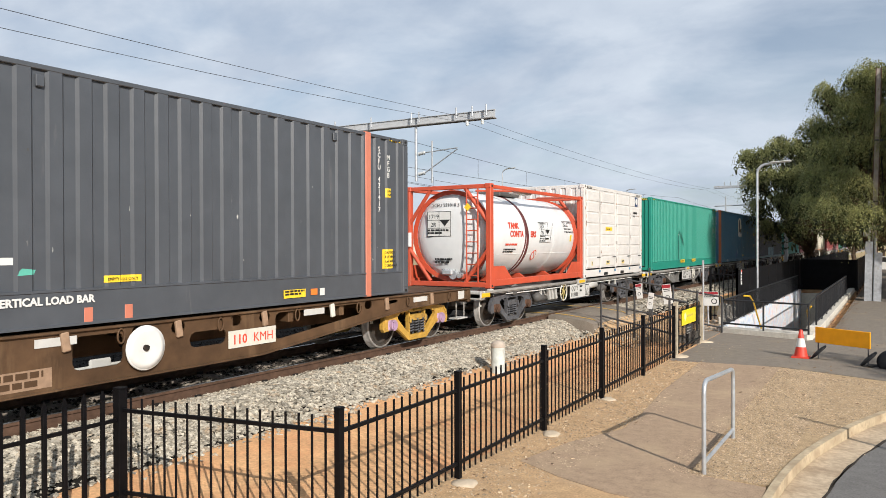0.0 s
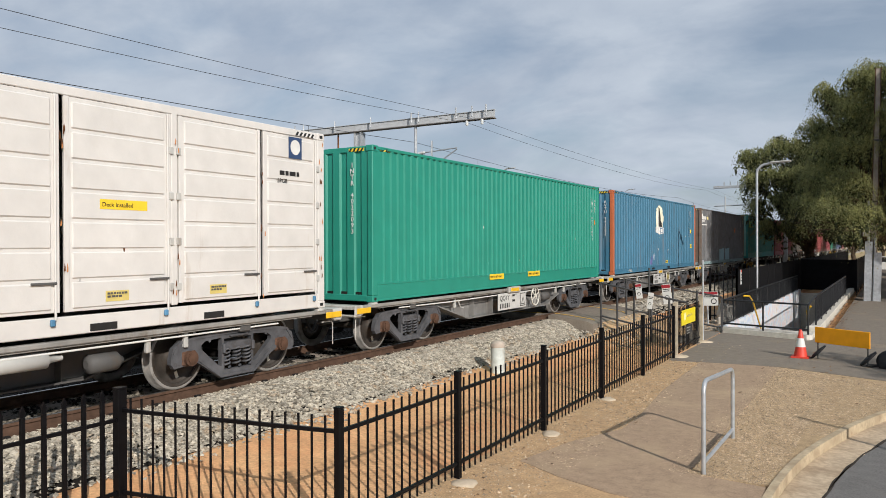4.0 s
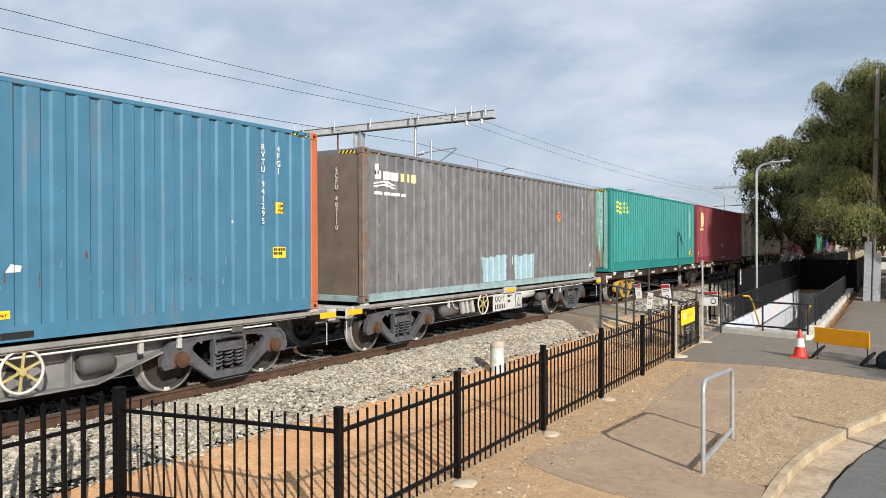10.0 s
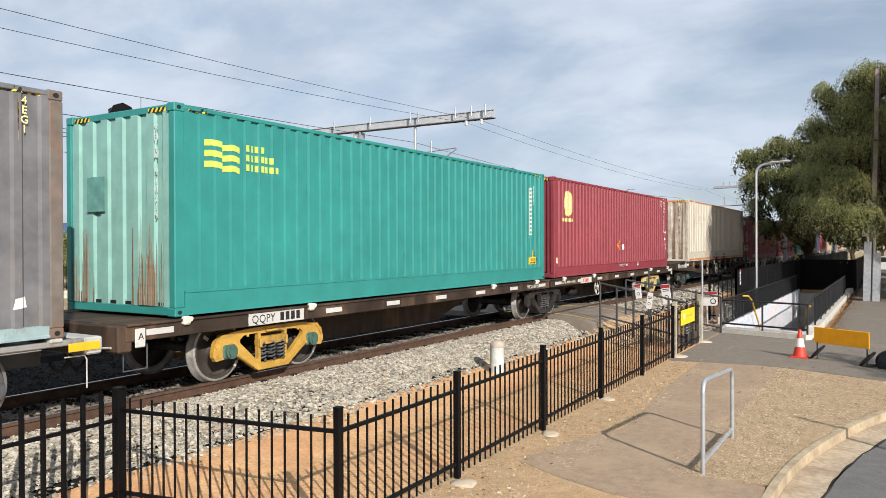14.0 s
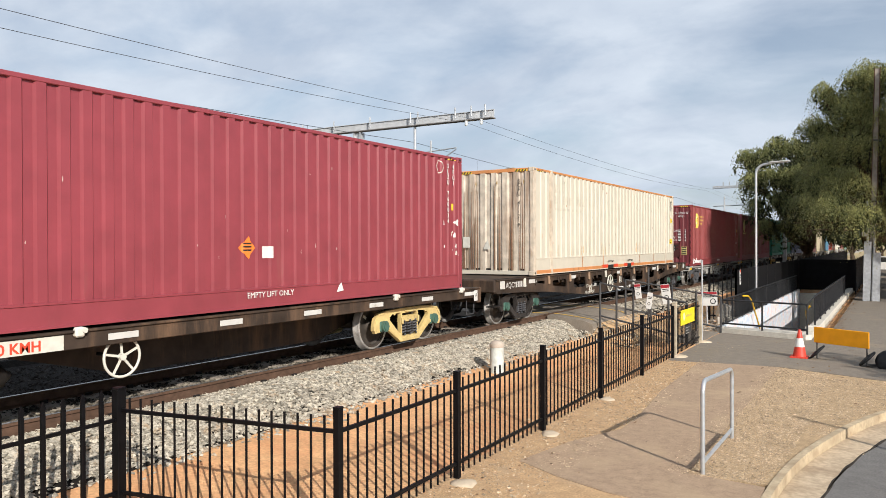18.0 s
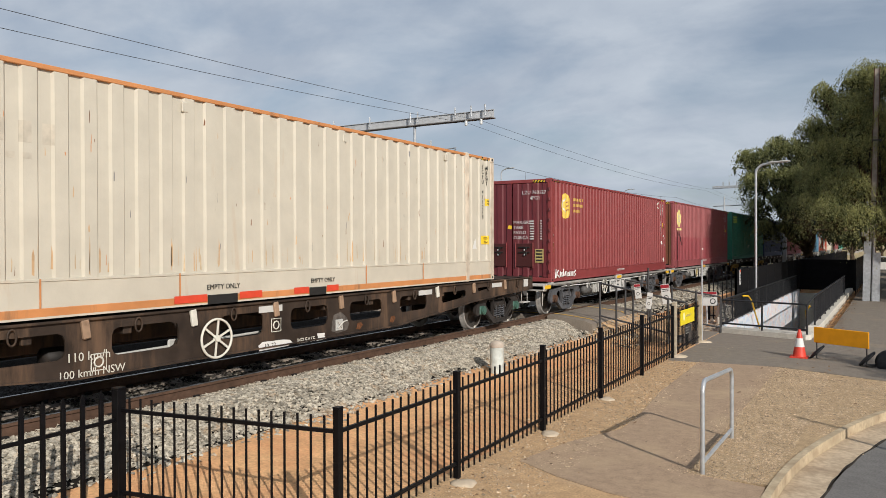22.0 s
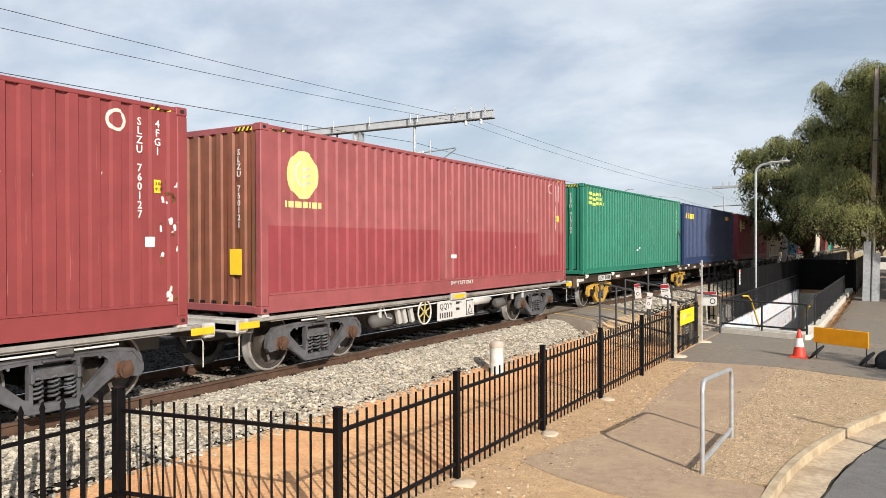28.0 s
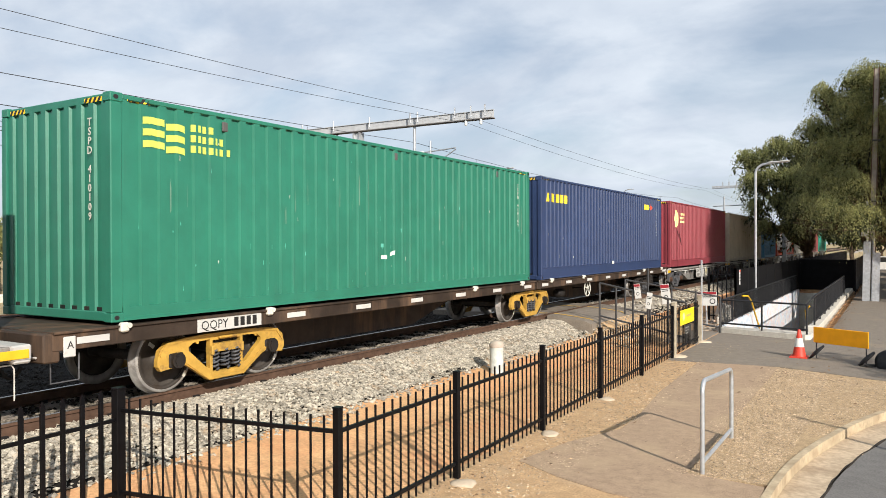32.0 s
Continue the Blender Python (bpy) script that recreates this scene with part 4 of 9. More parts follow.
part("core", Shape().prism([(-0.11, 0), (0.11, 0), (0.085, 10.7), (-0.085, 10.7)], "y", -0.05, 0.05), mat("pole_concrete", (0.3, 0.27, 0.24), 0.85, 0, 0.2, 4, (0.14, 0.1, 0.07), 0.4, 1.0), stobie)
for sx in (-1, 1):
    part("channel", Shape().prism([(sx * 0.11, 0), (sx * 0.16, 0), (sx * 0.125, 10.75), (sx * 0.085, 10.75)], "y", -0.08, 0.08), RAILSIDE, stobie)
    part("guard", Shape().prism([(sx * 0.19 - 0.15, -0.24), (sx * 0.19 + 0.15, -0.24), (sx * 0.19 + 0.15, 0.0), (sx * 0.19 + 0.11, 0.0), (sx * 0.19 + 0.11, -0.19), (sx * 0.19 - 0.11, -0.19), (sx * 0.19 - 0.11, 0.0), (sx * 0.19 - 0.15, 0.0)], "z", -0.1, 2.5 - 0.25 * sx), GALV, stobie, "galvanised guard")
part("conduit", Shape().tube([(-0.2, -0.14, 0), (-0.2, -0.14, 3.4), (-0.24, -0.14, 4.6)], 0.05, 10), GALV, stobie)
part("conduit", Shape().tube([(0.06, -0.16, 0), (0.06, -0.16, 2.9)], 0.06, 10), GALV, stobie)
part("box", Shape().box((-0.3, -0.2, 3.2), (0.3, 0.2, 0.42), 0.03), GREY_SILL, stobie)
part("crossarm", Shape().box((0, -0.1, 7.4), (0.5, 0.08, 0.08), 0.01), PIPE, stobie)
part("crossarm", Shape().box((0, -0.1, 4.6), (0.7, 0.06, 0.06), 0.01), PIPE, stobie)
for x in (-0.4, 0.35):
    part("service_wire", Shape().tube([(x, -0.1, 3.0), (x * 0.9, -0.1, 5.0), (x * 0.4, -0.1, 7.4)], 0.02, 6), BLACK, stobie)


def street_lamp(x, y, h, arm, label):
    g = thing("street_lamp", label, "street lamp", pose(x, y, 0), "street lamps")
    rr = 0.35
    pts = [(0, 0, 0), (0, 0, h * 0.6), (0, 0, h - rr)] + [(rr - rr * math.cos(t), 0, h - rr + rr * math.sin(t)) for t in [k * math.pi / 12 for k in range(1, 7)]] + [(arm - 0.45, 0, h + 0.03)]
    part("pole", Shape().tube(pts, 0.044, 12), GALV, g)
    part("base", Shape().cyl((0, 0, -0.1), (0, 0, 0.9), 0.07, n=14), GALV, g)
    part("head", Shape().box((arm - 0.12, 0, h + 0.06), (0.76, 0.24, 0.06), 0.03, m=Matrix.Rotation(-0.04, 3, "Y")), GREY_SILL, g, "flat grey lamp head")
    return g


street_lamp(-4.56, 30.98, 5.75, 0.95, "slim galvanised street lamp with a flat head")
for x, y, h in ((-26.5, 52.5, 8.6), (-26.5, 84.0, 8.9)):
    g = street_lamp(x, y, h, 0.9, "distant galvanised platform lamp beyond the rails")

# ---- overhead line ----
WIRE = mat("line_wire", (0.07, 0.07, 0.075), 0.5, 0.4, 0.1, 5)
PALE_GALV = mat("pale_galvanised", (0.45, 0.465, 0.48), 0.6, 0.0, 0.1, 4, (0.42, 0.43, 0.43), 0.3, 1.5)
CERAMIC = mat("pale_insulator", (0.6, 0.62, 0.62), 0.3, 0, 0.05, 5)
gan = thing("overhead_gantry", "galvanised overhead line gantry with a long cantilever beam", "gantry", pose(0, 24.6, 0), "overhead gantries")
part("beam", Shape().box((-19.37, 0.02, 7.56), (13.3, 0.03, 0.28)).box((-19.37, 0.02, 7.71), (13.3, 0.1, 0.02)), PALE_GALV, gan)
# lower flange darkened: the underside's shade is put into its colour
part("lower_flange", Shape().box((-19.37, 0, 7.4), (13.3, 0.3, 0.045), 0.01), mat("shaded_galvanised", (0.2, 0.19, 0.185), 0.7, 0.1, 0.15, 4), gan)
part("mast", Shape().box((-19.06, 0, 3.6), (0.34, 0.03, 7.5)).box((-19.22, 0, 3.6), (0.03, 0.34, 7.5)).box((-18.9, 0, 3.6), (0.03, 0.34, 7.5)), GALV, gan)
part("mast_base", Shape().box((-19.06, 0, 0.3), (0.8, 0.8, 0.9), 0.03), CONCRETE, gan)
part("stay", Shape().cyl((-20.2, 0, 7.4), (-20.2, 0, 4.9), 0.035, n=8), RUST, gan)
for x in (-13.0, -13.6, -14.3, -16.0, -16.35, -18.35, -20.25, -22.0, -22.5, -24.6, -25.6):
    part("stud", Shape().box((x, -0.17, 7.7), (0.05, 0.05, 0.42), 0.008), GALV, gan)
for x in (-13.2, -13.85, -25.4):
    part("insulator", Shape().lathe([(0, 0.03), (0.03, 0.07), (0.06, 0.04), (0.09, 0.07), (0.12, 0.04), (0.15, 0.07), (0.2, 0.03)], (x, -0.1, 7.38), (0, 0, -1), 12), CERAMIC, gan)
for x in (-16.25, -22.1):
    drop = part("drop_tube", Shape().cyl((x, 0, 7.4), (x, 0, 5.2), 0.055, n=10), GALV, gan)
    part("drop_tube", Shape().cyl((x + 0.75, 0, 6.75), (x + 0.75, 0, 5.1), 0.035, n=8), GALV, drop)
    for z in (6.25, 5.45):
        part("insulator", Shape().lathe([(0.1, 0.03), (0.14, 0.08), (0.18, 0.04), (0.22, 0.08), (0.26, 0.04), (0.3, 0.08), (0.34, 0.04), (0.38, 0.08), (0.45, 0.03)], (x, 0, z), (1, 0, 0.15), 12), CERAMIC, drop)
    part("arm", Shape().tube([(x + 0.4, 0, 6.31), (x + 1.9, 0, 6.4)], 0.025, 8), GALV, drop)
    part("arm", Shape().tube([(x + 0.4, 0, 5.5), (x + 1.9, 0, 6.35)], 0.025, 8), GALV, drop)
gan2 = thing("overhead_gantry", "distant overhead line gantry beyond the crossing", "gantry", pose(0, 66.5, 0), "overhead gantries")
part("beam", Shape().box((-10.3, 0, 7.5), (5.9, 0.25, 0.22), 0.02), GALV, gan2)
part("mast", Shape().box((-7.6, 0, 3.7), (0.3, 0.3, 7.6), 0.02), GALV, gan2)
for x in (-12.4, -11.9, -11.3):
    part("stud", Shape().box((x, 0, 7.7), (0.08, 0.08, 0.5)), GALV, gan2)
part("arm", Shape().tube([(-13.2, 0, 5.9), (-9.5, 0, 5.95)], 0.05, 8).cyl((-12.3, 0, 5.2), (-12.3, 0, 6.7), 0.06, n=8).cyl((-9.5, 0, 5.9), (-9.5, 0, 7.5), 0.05, n=8), GALV, gan2)


def sagging(x, spans, top, sag, r):
    pts = []
    for n, (a, b) in enumerate(spans):
        sg_ = sag[n] if isinstance(sag, tuple) else sag
        for k in range(17):
            t = k / 16
            pts.append((x, a + (b - a) * t, top - 4 * sg_ * t * (1 - t)))
    return Shape().tube(pts, r, 6)


def overhead(name, label, shape):
    return tagged(part(name, shape, WIRE), label, "wire", "", "")


SPANS = ((-25.5, 24.6), (24.6, 66.5), (66.5, 115.0), (115.0, 170.0))
overhead("feeder_wire", "thin dark feeder wire along the gantries", sagging(-13.2, SPANS, 7.32, (0.585, 0.3, 0.4, 0.4), 0.0062))
overhead("feeder_wire", "thin dark second feeder wire along the gantries", sagging(-13.85, SPANS, 7.3, (0.735, 0.4, 0.4, 0.4), 0.0062))
for x in (-16.3, -22.0):
    g = thing("overhead_line", "contact wire hung from a bearer wire over the rails", "overhead line", group="overhead lines")
    part("bearer_wire", sagging(x, SPANS, 6.75 if x > -20 else 6.6, 0.42, 0.009), WIRE, g)
    part("contact_wire", sagging(x, SPANS, 5.72 if x > -20 else 5.6, 0.02, 0.009), WIRE, g)
    for a, b in SPANS[:3]:
        for k in range(1, 8):
            t = k / 8
            y = a + (b - a) * t
            part("dropper", Shape().cyl((x, y, 5.7), (x, y, 6.75 - 1.68 * t * (1 - t)), 0.007, n=5), WIRE, g)
overhead("feeder_wire", "thin dark return wire beyond the rails", sagging(-25.4, SPANS, 7.2, 0.8, 0.011))
overhead("feeder_wire", "thin dark wire beyond the rails", sagging(-24.6, SPANS, 6.9, 0.7, 0.011))

# ---- signal ----
sig = thing("rail_signal", "black three-lamp rail signal on a galvanised post", "signal", pose(-19.3, 13.66, 0), )
part("post", Shape().cyl((0, 0, 0.2), (0, 0, 5.2), 0.115, n=18), GALV, sig)
part("collar", Shape().lathe([(5.0, 0.14), (5.06, 0.17), (5.14, 0.17), (5.2, 0.13)], (0, 0, 0), (0, 0, 1), 18), GALV, sig)
part("base_box", Shape().box((0.02, -0.1, 0.75), (0.55, 0.35, 1.1), 0.03), GALV, sig)
for z in (2.6, 3.9):
    part("bracket", Shape().box((0.2, 0.12, z), (0.3, 0.12, 0.1 if z < 3 else 0.4), 0.02), GALV, sig)
head = Shape()
head.prism([(-0.3 + 0.0, 5.22), (0.3, 5.22), (0.36, 5.32), (0.36, 6.55), (0.25, 6.76), (0.0, 6.86), (-0.25, 6.76), (-0.36, 6.55), (-0.36, 5.32)], "y", -0.05, 0.0)
head.box((0.0, 0.22, 6.0), (0.5, 0.42, 1.45), 0.03)
hd = part("head", head, BLACK, sig)
for z in (5.62, 6.03, 6.44):
    part("hood", Shape().lathe([(0.0, 0.13), (0.32, 0.115)], (0.0, -0.05, z), (0, -1, -0.05), 18), BLACK, hd)
hd.matrix_basis = pose(0, 0, 0, 0, 0, 75)

# ---- behind the rails ----
cab = thing("equipment_cabinet", "white steel trackside cabinet", "cabinet", pose(-34.5, 35.0, 0))
part("body", Shape().box((0, 0, 1.0), (0.9, 2.0, 2.1), 0.02), WHITE, cab)
part("door", Shape().box((0.46, 0.45, 1.0), (0.03, 0.95, 1.85), 0.01), WHITE, cab)
part("door", Shape().box((0.46, -0.52, 1.0), (0.03, 0.9, 1.85), 0.01), WHITE, cab)
part("roof", Shape().box((0, 0, 2.09), (1.1, 2.2, 0.1), 0.02), GREY_FRAME, cab)

LEAF = leaf_mat("olive_leaf", (0.235, 0.25, 0.1), 0.38)
# dark tone that also paints shade into inner and rear leaves
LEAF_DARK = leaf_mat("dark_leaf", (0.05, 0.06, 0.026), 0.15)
# yellow tone, which also paints the sunlit tufts of the pepper trees
LEAF_YELLOW = leaf_mat("yellow_leaf", (0.37, 0.37, 0.14), 0.42)
LEAF_RUSSET = leaf_mat("russet_leaf", (0.2, 0.12, 0.04), 0.25)
BARK = mat("bark", (0.09, 0.065, 0.045), 0.9, 0, 0.35, 6, (0.16, 0.13, 0.1), 0.4, 3.0, 0.02, 20)


def foliage(name, clumps, strands, leaf, material, parent, droop=1.0, seed=0, inside=0.35, sub=7, tuft=(0.28, 0.52), keep=1.0):
    """Crown of hanging sprays: each clump breaks up into tufts, from which strands of small leaves hang."""
    r = np.random.default_rng(seed)
    out_v = []
    for cx, cy, cz, rx, ry, rz in clumps:
        R = np.array([rx, ry, rz])
        for q in range(sub):
            e = r.normal(size=3)
            e /= np.linalg.norm(e)
            e[2] = abs(e[2]) * 1.1 - 0.45
            c = np.array([cx, cy, cz]) + e * R * r.uniform(0.45, 0.85)
            sr = R * r.uniform(*tuft)
            if r.random() > keep:
                continue
            n = max(4, int(strands * (sr[0] * sr[1] + sr[0] * sr[2] + sr[1] * sr[2]) / 3 * 3.2 / 7 * 2.2))
            d = r.normal(size=(n, 3))
            d /= np.linalg.norm(d, axis=1)[:, None]
            d[:, 2] = np.abs(d[:, 2]) * np.where(r.random(n) < 0.75, 1, -1)
            rad = np.where(r.random(n) < inside, r.uniform(0.2, 0.9, n), r.uniform(0.85, 1.08, n))
            start = c + d * rad[:, None] * sr
            length = r.uniform(0.3, 1.0, n) ** 1.3 * droop * r.uniform(0.7, 1.4)
            k = 13
            t = r.random((n, k))
            lean = d * np.array([0.5, 0.5, 0.1])
            pos = start[:, None, :] + lean[:, None, :] * t[..., None] * length[:, None, None] + np.array([0, 0, -1.0]) * (t ** 1.5)[..., None] * length[:, None, None]
            pos += r.normal(scale=leaf * 0.5, size=pos.shape)
            pos = pos.reshape(-1, 3)
            m = len(pos)
            ax = r.normal(size=(m, 3)) * 0.6 + np.array([0, 0, -0.8])
            ax /= np.linalg.norm(ax, axis=1)[:, None]
            side = np.cross(ax, r.normal(size=(m, 3)))
            side /= np.linalg.norm(side, axis=1)[:, None]
            L = leaf * r.uniform(0.6, 1.3, m)[:, None]
            out_v.append(np.stack([pos - ax * L, pos + side * L * 0.32, pos + ax * L, pos - side * L * 0.32], 1))
    v = np.concatenate(out_v).reshape(-1, 3)
    f = np.arange(len(v)).reshape(-1, 4)
    me = bpy.data.meshes.new(name)
    me.from_pydata(v.tolist(), [], f.tolist())
    me.materials.append(material)
    ob = new(name, me)
    ob.parent = parent
    return ob


def trunk(parent, base, limbs, r0, seed):
    r = random.Random(seed)
    s = Shape()
    b = Vector(base)
    fork = b + Vector((r.uniform(-0.3, 0.3), r.uniform(-0.3, 0.3), limbs[0][2] * 0.28))

    def limb(a, c, ra, rc):
        a, c = Vector(a), Vector(c)
        last, n = a, 7
        for k in range(1, n + 1):
            t = k / n
            p = a.lerp(c, t) + Vector((r.uniform(-1, 1), r.uniform(-1, 1), r.uniform(-0.3, 0.6))) * 0.05 * (c - a).length * math.sin(t * math.pi)
            s.cyl(last, p, ra + (rc - ra) * (t - 1 / n), ra + (rc - ra) * t, 10, caps=(k == n))
            last = p
    limb(b - Vector((0, 0, 0.3)), fork, r0 * 1.3, r0)
    for x, y, z in limbs:
        end = Vector((x, y, z))
        mid = fork.lerp(end, 0.55) + Vector((0, 0, 0.2))
        limb(fork, mid, r0 * 0.65, r0 * 0.38)
        limb(mid, end, r0 * 0.38, r0 * 0.1)
        for k in range(3):
            e2 = end + Vector((r.uniform(-0.6, 0.6), r.uniform(-0.6, 0.6), r.uniform(-0.6, 0.2)))
            limb(mid, e2, r0 * 0.25, r0 * 0.05)
    part("trunk", s, BARK, parent)


t1 = thing("pepper_tree", "tall pepper tree with drooping olive foliage", "tree", group="trees beside the line")
# clumps: centre, then half sizes; the last, out of view, is added to shade the train
C1 = [(-3.3, 42.0, 8.6, 0.9, 1.3, 0.75), (-2.8, 41.0, 7.5, 1.0, 1.3, 0.9), (-3.1, 43.0, 10.6, 0.55, 0.9, 0.5), (-2.4, 43.0, 10.0, 0.9, 1.2, 0.7), (-1.2, 42.0, 11.0, 1.0, 1.4, 0.8), (-0.1, 41.0, 10.6, 1.1, 1.4, 0.95),
      (-1.5, 41.5, 9.3, 1.2, 1.5, 1.0), (-0.2, 40.5, 8.6, 1.2, 1.4, 1.1), (-1.6, 40.0, 7.3, 1.1, 1.3, 1.0), (-3.0, 40.0, 6.0, 0.95, 1.3, 0.9), (-1.9, 38.4, 5.5, 1.0, 1.2, 0.9), (-0.5, 41.6, 6.9, 1.0, 1.3, 1.1),
      (-2.6, 37.9, 4.5, 0.75, 1.0, 0.65), (-1.4, 37.4, 4.1, 0.85, 1.0, 0.7), (-3.6, 39.2, 4.7, 0.6, 1.0, 0.55), (0.5, 41.2, 5.3, 1.0, 1.1, 1.1), (-0.2, 40.6, 4.1, 0.75, 0.9, 0.75), (1.6, 40.0, 9.0, 1.8, 2.0, 1.8),
      (2.0, 38.5, 6.0, 1.7, 1.8, 1.6), (1.2, 43.5, 10.5, 1.8, 1.8, 1.4), (-1.6, 44.8, 8.6, 1.4, 1.6, 1.4), (-2.8, 43.6, 6.8, 1.0, 1.4, 1.0), (3.8, 41.0, 7.5, 2.2, 2.4, 2.2), (3.6, 44.5, 9.0, 2.2, 2.4, 1.8), (-0.6, 45.5, 6.2, 1.6, 1.8, 1.4), (2.0, 34.3, 9.3, 1.6, 1.1, 2.0)]
trunk(t1, (0.9, 43.0, 0), [(c[0], c[1], c[2] - 0.6) for c in C1[:24:2]], 0.42, 4)
foliage("crown", [(c[0], c[1], c[2], c[3] * 1.1, c[4] * 1.1, c[5] * 1.15) for c in C1], 270, 0.046, LEAF, t1, 1.7, 1, 0.35, 12, (0.2, 0.42))
# sunward tufts made lighter in colour, as though lit
foliage("crown", [(c[0] + 0.1, c[1] - 0.5, c[2] + 0.1, c[3], c[4], c[5]) for c in C1], 300, 0.042, LEAF_YELLOW, t1, 1.9, 2, 0.1, 16, (0.14, 0.34), 0.6)
# dark inner and rear leaves carry the crown's shade in their colour
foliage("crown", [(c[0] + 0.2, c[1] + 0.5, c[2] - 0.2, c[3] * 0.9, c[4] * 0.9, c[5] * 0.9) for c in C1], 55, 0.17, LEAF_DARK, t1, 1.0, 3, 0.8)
t2 = thing("pepper_tree", "pepper tree leaning towards the rails", "tree", group="trees beside the line")
C2 = [(-8.0, 50.2, 8.2, 0.75, 1.2, 0.6), (-7.0, 50.5, 8.5, 0.8, 1.2, 0.65), (-6.5, 52.0, 9.3, 0.7, 1.2, 0.6), (-5.5, 52.3, 9.0, 0.8, 1.2, 0.65), (-4.5, 52.3, 8.7, 0.9, 1.2, 0.7), (-7.7, 50.0, 6.8, 0.7, 1.1, 0.75), (-6.5, 50.0, 7.0, 1.0, 1.3, 0.85),
      (-5.1, 50.3, 6.9, 1.0, 1.3, 0.9), (-7.5, 50.0, 5.2, 0.6, 1.0, 0.8), (-6.3, 49.6, 5.5, 0.9, 1.1, 0.7), (-4.9, 49.2, 5.2, 0.9, 1.1, 0.75), (-3.7, 49.5, 6.4, 1.0, 1.2, 0.9), (-3.6, 48.5, 4.8, 0.8, 1.0, 0.7), (-6.9, 49.8, 3.9, 0.55, 0.9, 0.6), (-5.6, 51.6, 4.0, 0.8, 1.0, 0.6)]
trunk(t2, (-4.9, 56.0, 0), [(c[0], c[1] + 0.4, c[2] - 0.7) for c in C2[::2]], 0.32, 9)
foliage("crown", C2, 210, 0.06, LEAF, t2, 1.5, 5, 0.35, 11, (0.2, 0.42))
# rear leaves darkened in colour for the shade within the crown
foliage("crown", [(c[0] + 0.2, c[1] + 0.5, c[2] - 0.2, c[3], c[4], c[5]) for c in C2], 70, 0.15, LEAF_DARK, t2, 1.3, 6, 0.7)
# lighter tufts on the near side paint sunlight on the crown
foliage("crown", [(c[0], c[1] - 0.3, c[2], c[3], c[4], c[5]) for c in C2], 220, 0.045, LEAF_YELLOW, t2, 1.5, 7, 0.1, 14, (0.14, 0.3), 0.3)
t3 = thing("pepper_tree", "further pepper trees shading the line", "tree", group="trees beside the line")
C3 = [(-4.3, 66, 8.0, 3.2, 4, 3.0), (-2.0, 72, 9.0, 4, 4, 3.4), (-3.8, 80, 8.0, 3.6, 5, 3.0), (-1.0, 60, 8.5, 4, 5, 3.6), (3.5, 52, 8.0, 4, 5, 4), (-2.5, 92, 8.0, 4, 5, 3.5), (-4.6, 58, 6.0, 2.2, 3.0, 2.4), (-4.3, 63, 5.4, 1.6, 3.0, 1.8), (-4.2, 70, 5.4, 1.6, 3.0, 1.8), (-4.2, 77, 5.6, 1.6, 3.0, 1.8)]
trunk(t3, (-1.6, 70, 0), [(c[0], c[1], c[2]) for c in C3[:4]], 0.4, 12)
# crown wholly of dark leaves, its shade put into the colour
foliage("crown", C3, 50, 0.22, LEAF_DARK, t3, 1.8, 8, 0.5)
for n, (x, y) in enumerate(((1.2, 104), (5.5, 118), (-1.5, 128), (9.0, 100), (3.0, 145), (0.2, 92), (2.6, 112), (-4.6, 112), (-5.4, 132))):
    t4 = thing("added_tree", "dark leafy tree at the far end of the street", "tree", pose(x, y, -0.1), "trees beside the line")
    C4 = [(0, 0, 4.6, 3.2, 3.2, 2.6), (1.5, 0.5, 3.4, 2.2, 2.2, 1.6), (-1.6, 0.3, 3.6, 2.2, 2.2, 1.6), (0.3, -0.5, 6.8, 2.4, 2.4, 2.0)]
    trunk(t4, (0, 0, 0), [(c[0], c[1], c[2]) for c in C4], 0.22, 40 + n)
    # dark leaf colour stands in for shade at the street's end
    foliage("crown", C4, 36, 0.26, LEAF_DARK, t4, 0.9, 60 + n, 0.6)
# out of view beside the road: trees added to shade footway and train
for n, (x, y, k, up_) in enumerate(((8.6, 13.6, 1.0, 3.2), (5.2, 41.5, 1.5, 1.6), (4.8, 48.5, 1.7, 1.6), (5.0, 58.0, 1.8, 1.6), (12.0, 37.0, 1.9, 4.6), (12.0, 46.0, 1.9, 4.6), (5.2, 70.0, 1.8, 1.6), (5.8, 47.5, 2.0, 8.4), (5.8, 54.0, 2.0, 8.4), (6.2, 35.2, 1.7, 9.2), (6.4, 40.6, 1.7, 9.2))):
    t5 = thing("added_tree", "unseen tree added to shade the footway and train", "tree", pose(x, y, -0.1), "trees beside the line")
    C5 = [(0, 0, up_ + 1.8 * k, 2.2 * k, 1.8 * k, 1.1 * k), (-1.4 * k, 0.4, up_ + 1.2 * k, 1.4 * k, 1.3 * k, 0.8 * k), (1.3 * k, 0.3, up_ + 2.0 * k, 1.6 * k, 1.4 * k, 0.9 * k)]
    trunk(t5, (0, 0, 0), [(c[0], c[1], c[2]) for c in C5], 0.16 * k, 51 + n)
    foliage("crown", C5, 60 if n == 0 or n > 6 else 40, 0.12 if n == 0 else 0.2, LEAF, t5, 0.9 if n < 9 else 0.4, 71 + n, 0.35 if n == 0 else 0.6, 7 if n < 9 else 22)
# roadside sign pole out of view, whose shadow reaches the gravel patch
tagged(part("sign_pole", Shape().cyl((3.1, 9.55, -0.2), (3.1, 9.55, 2.9), 0.04, n=12), GALV), "galvanised sign pole at the roadside", "pole")
fs = thing("fence_sign", "narrow white sign with a red top on the black fence", "sign")
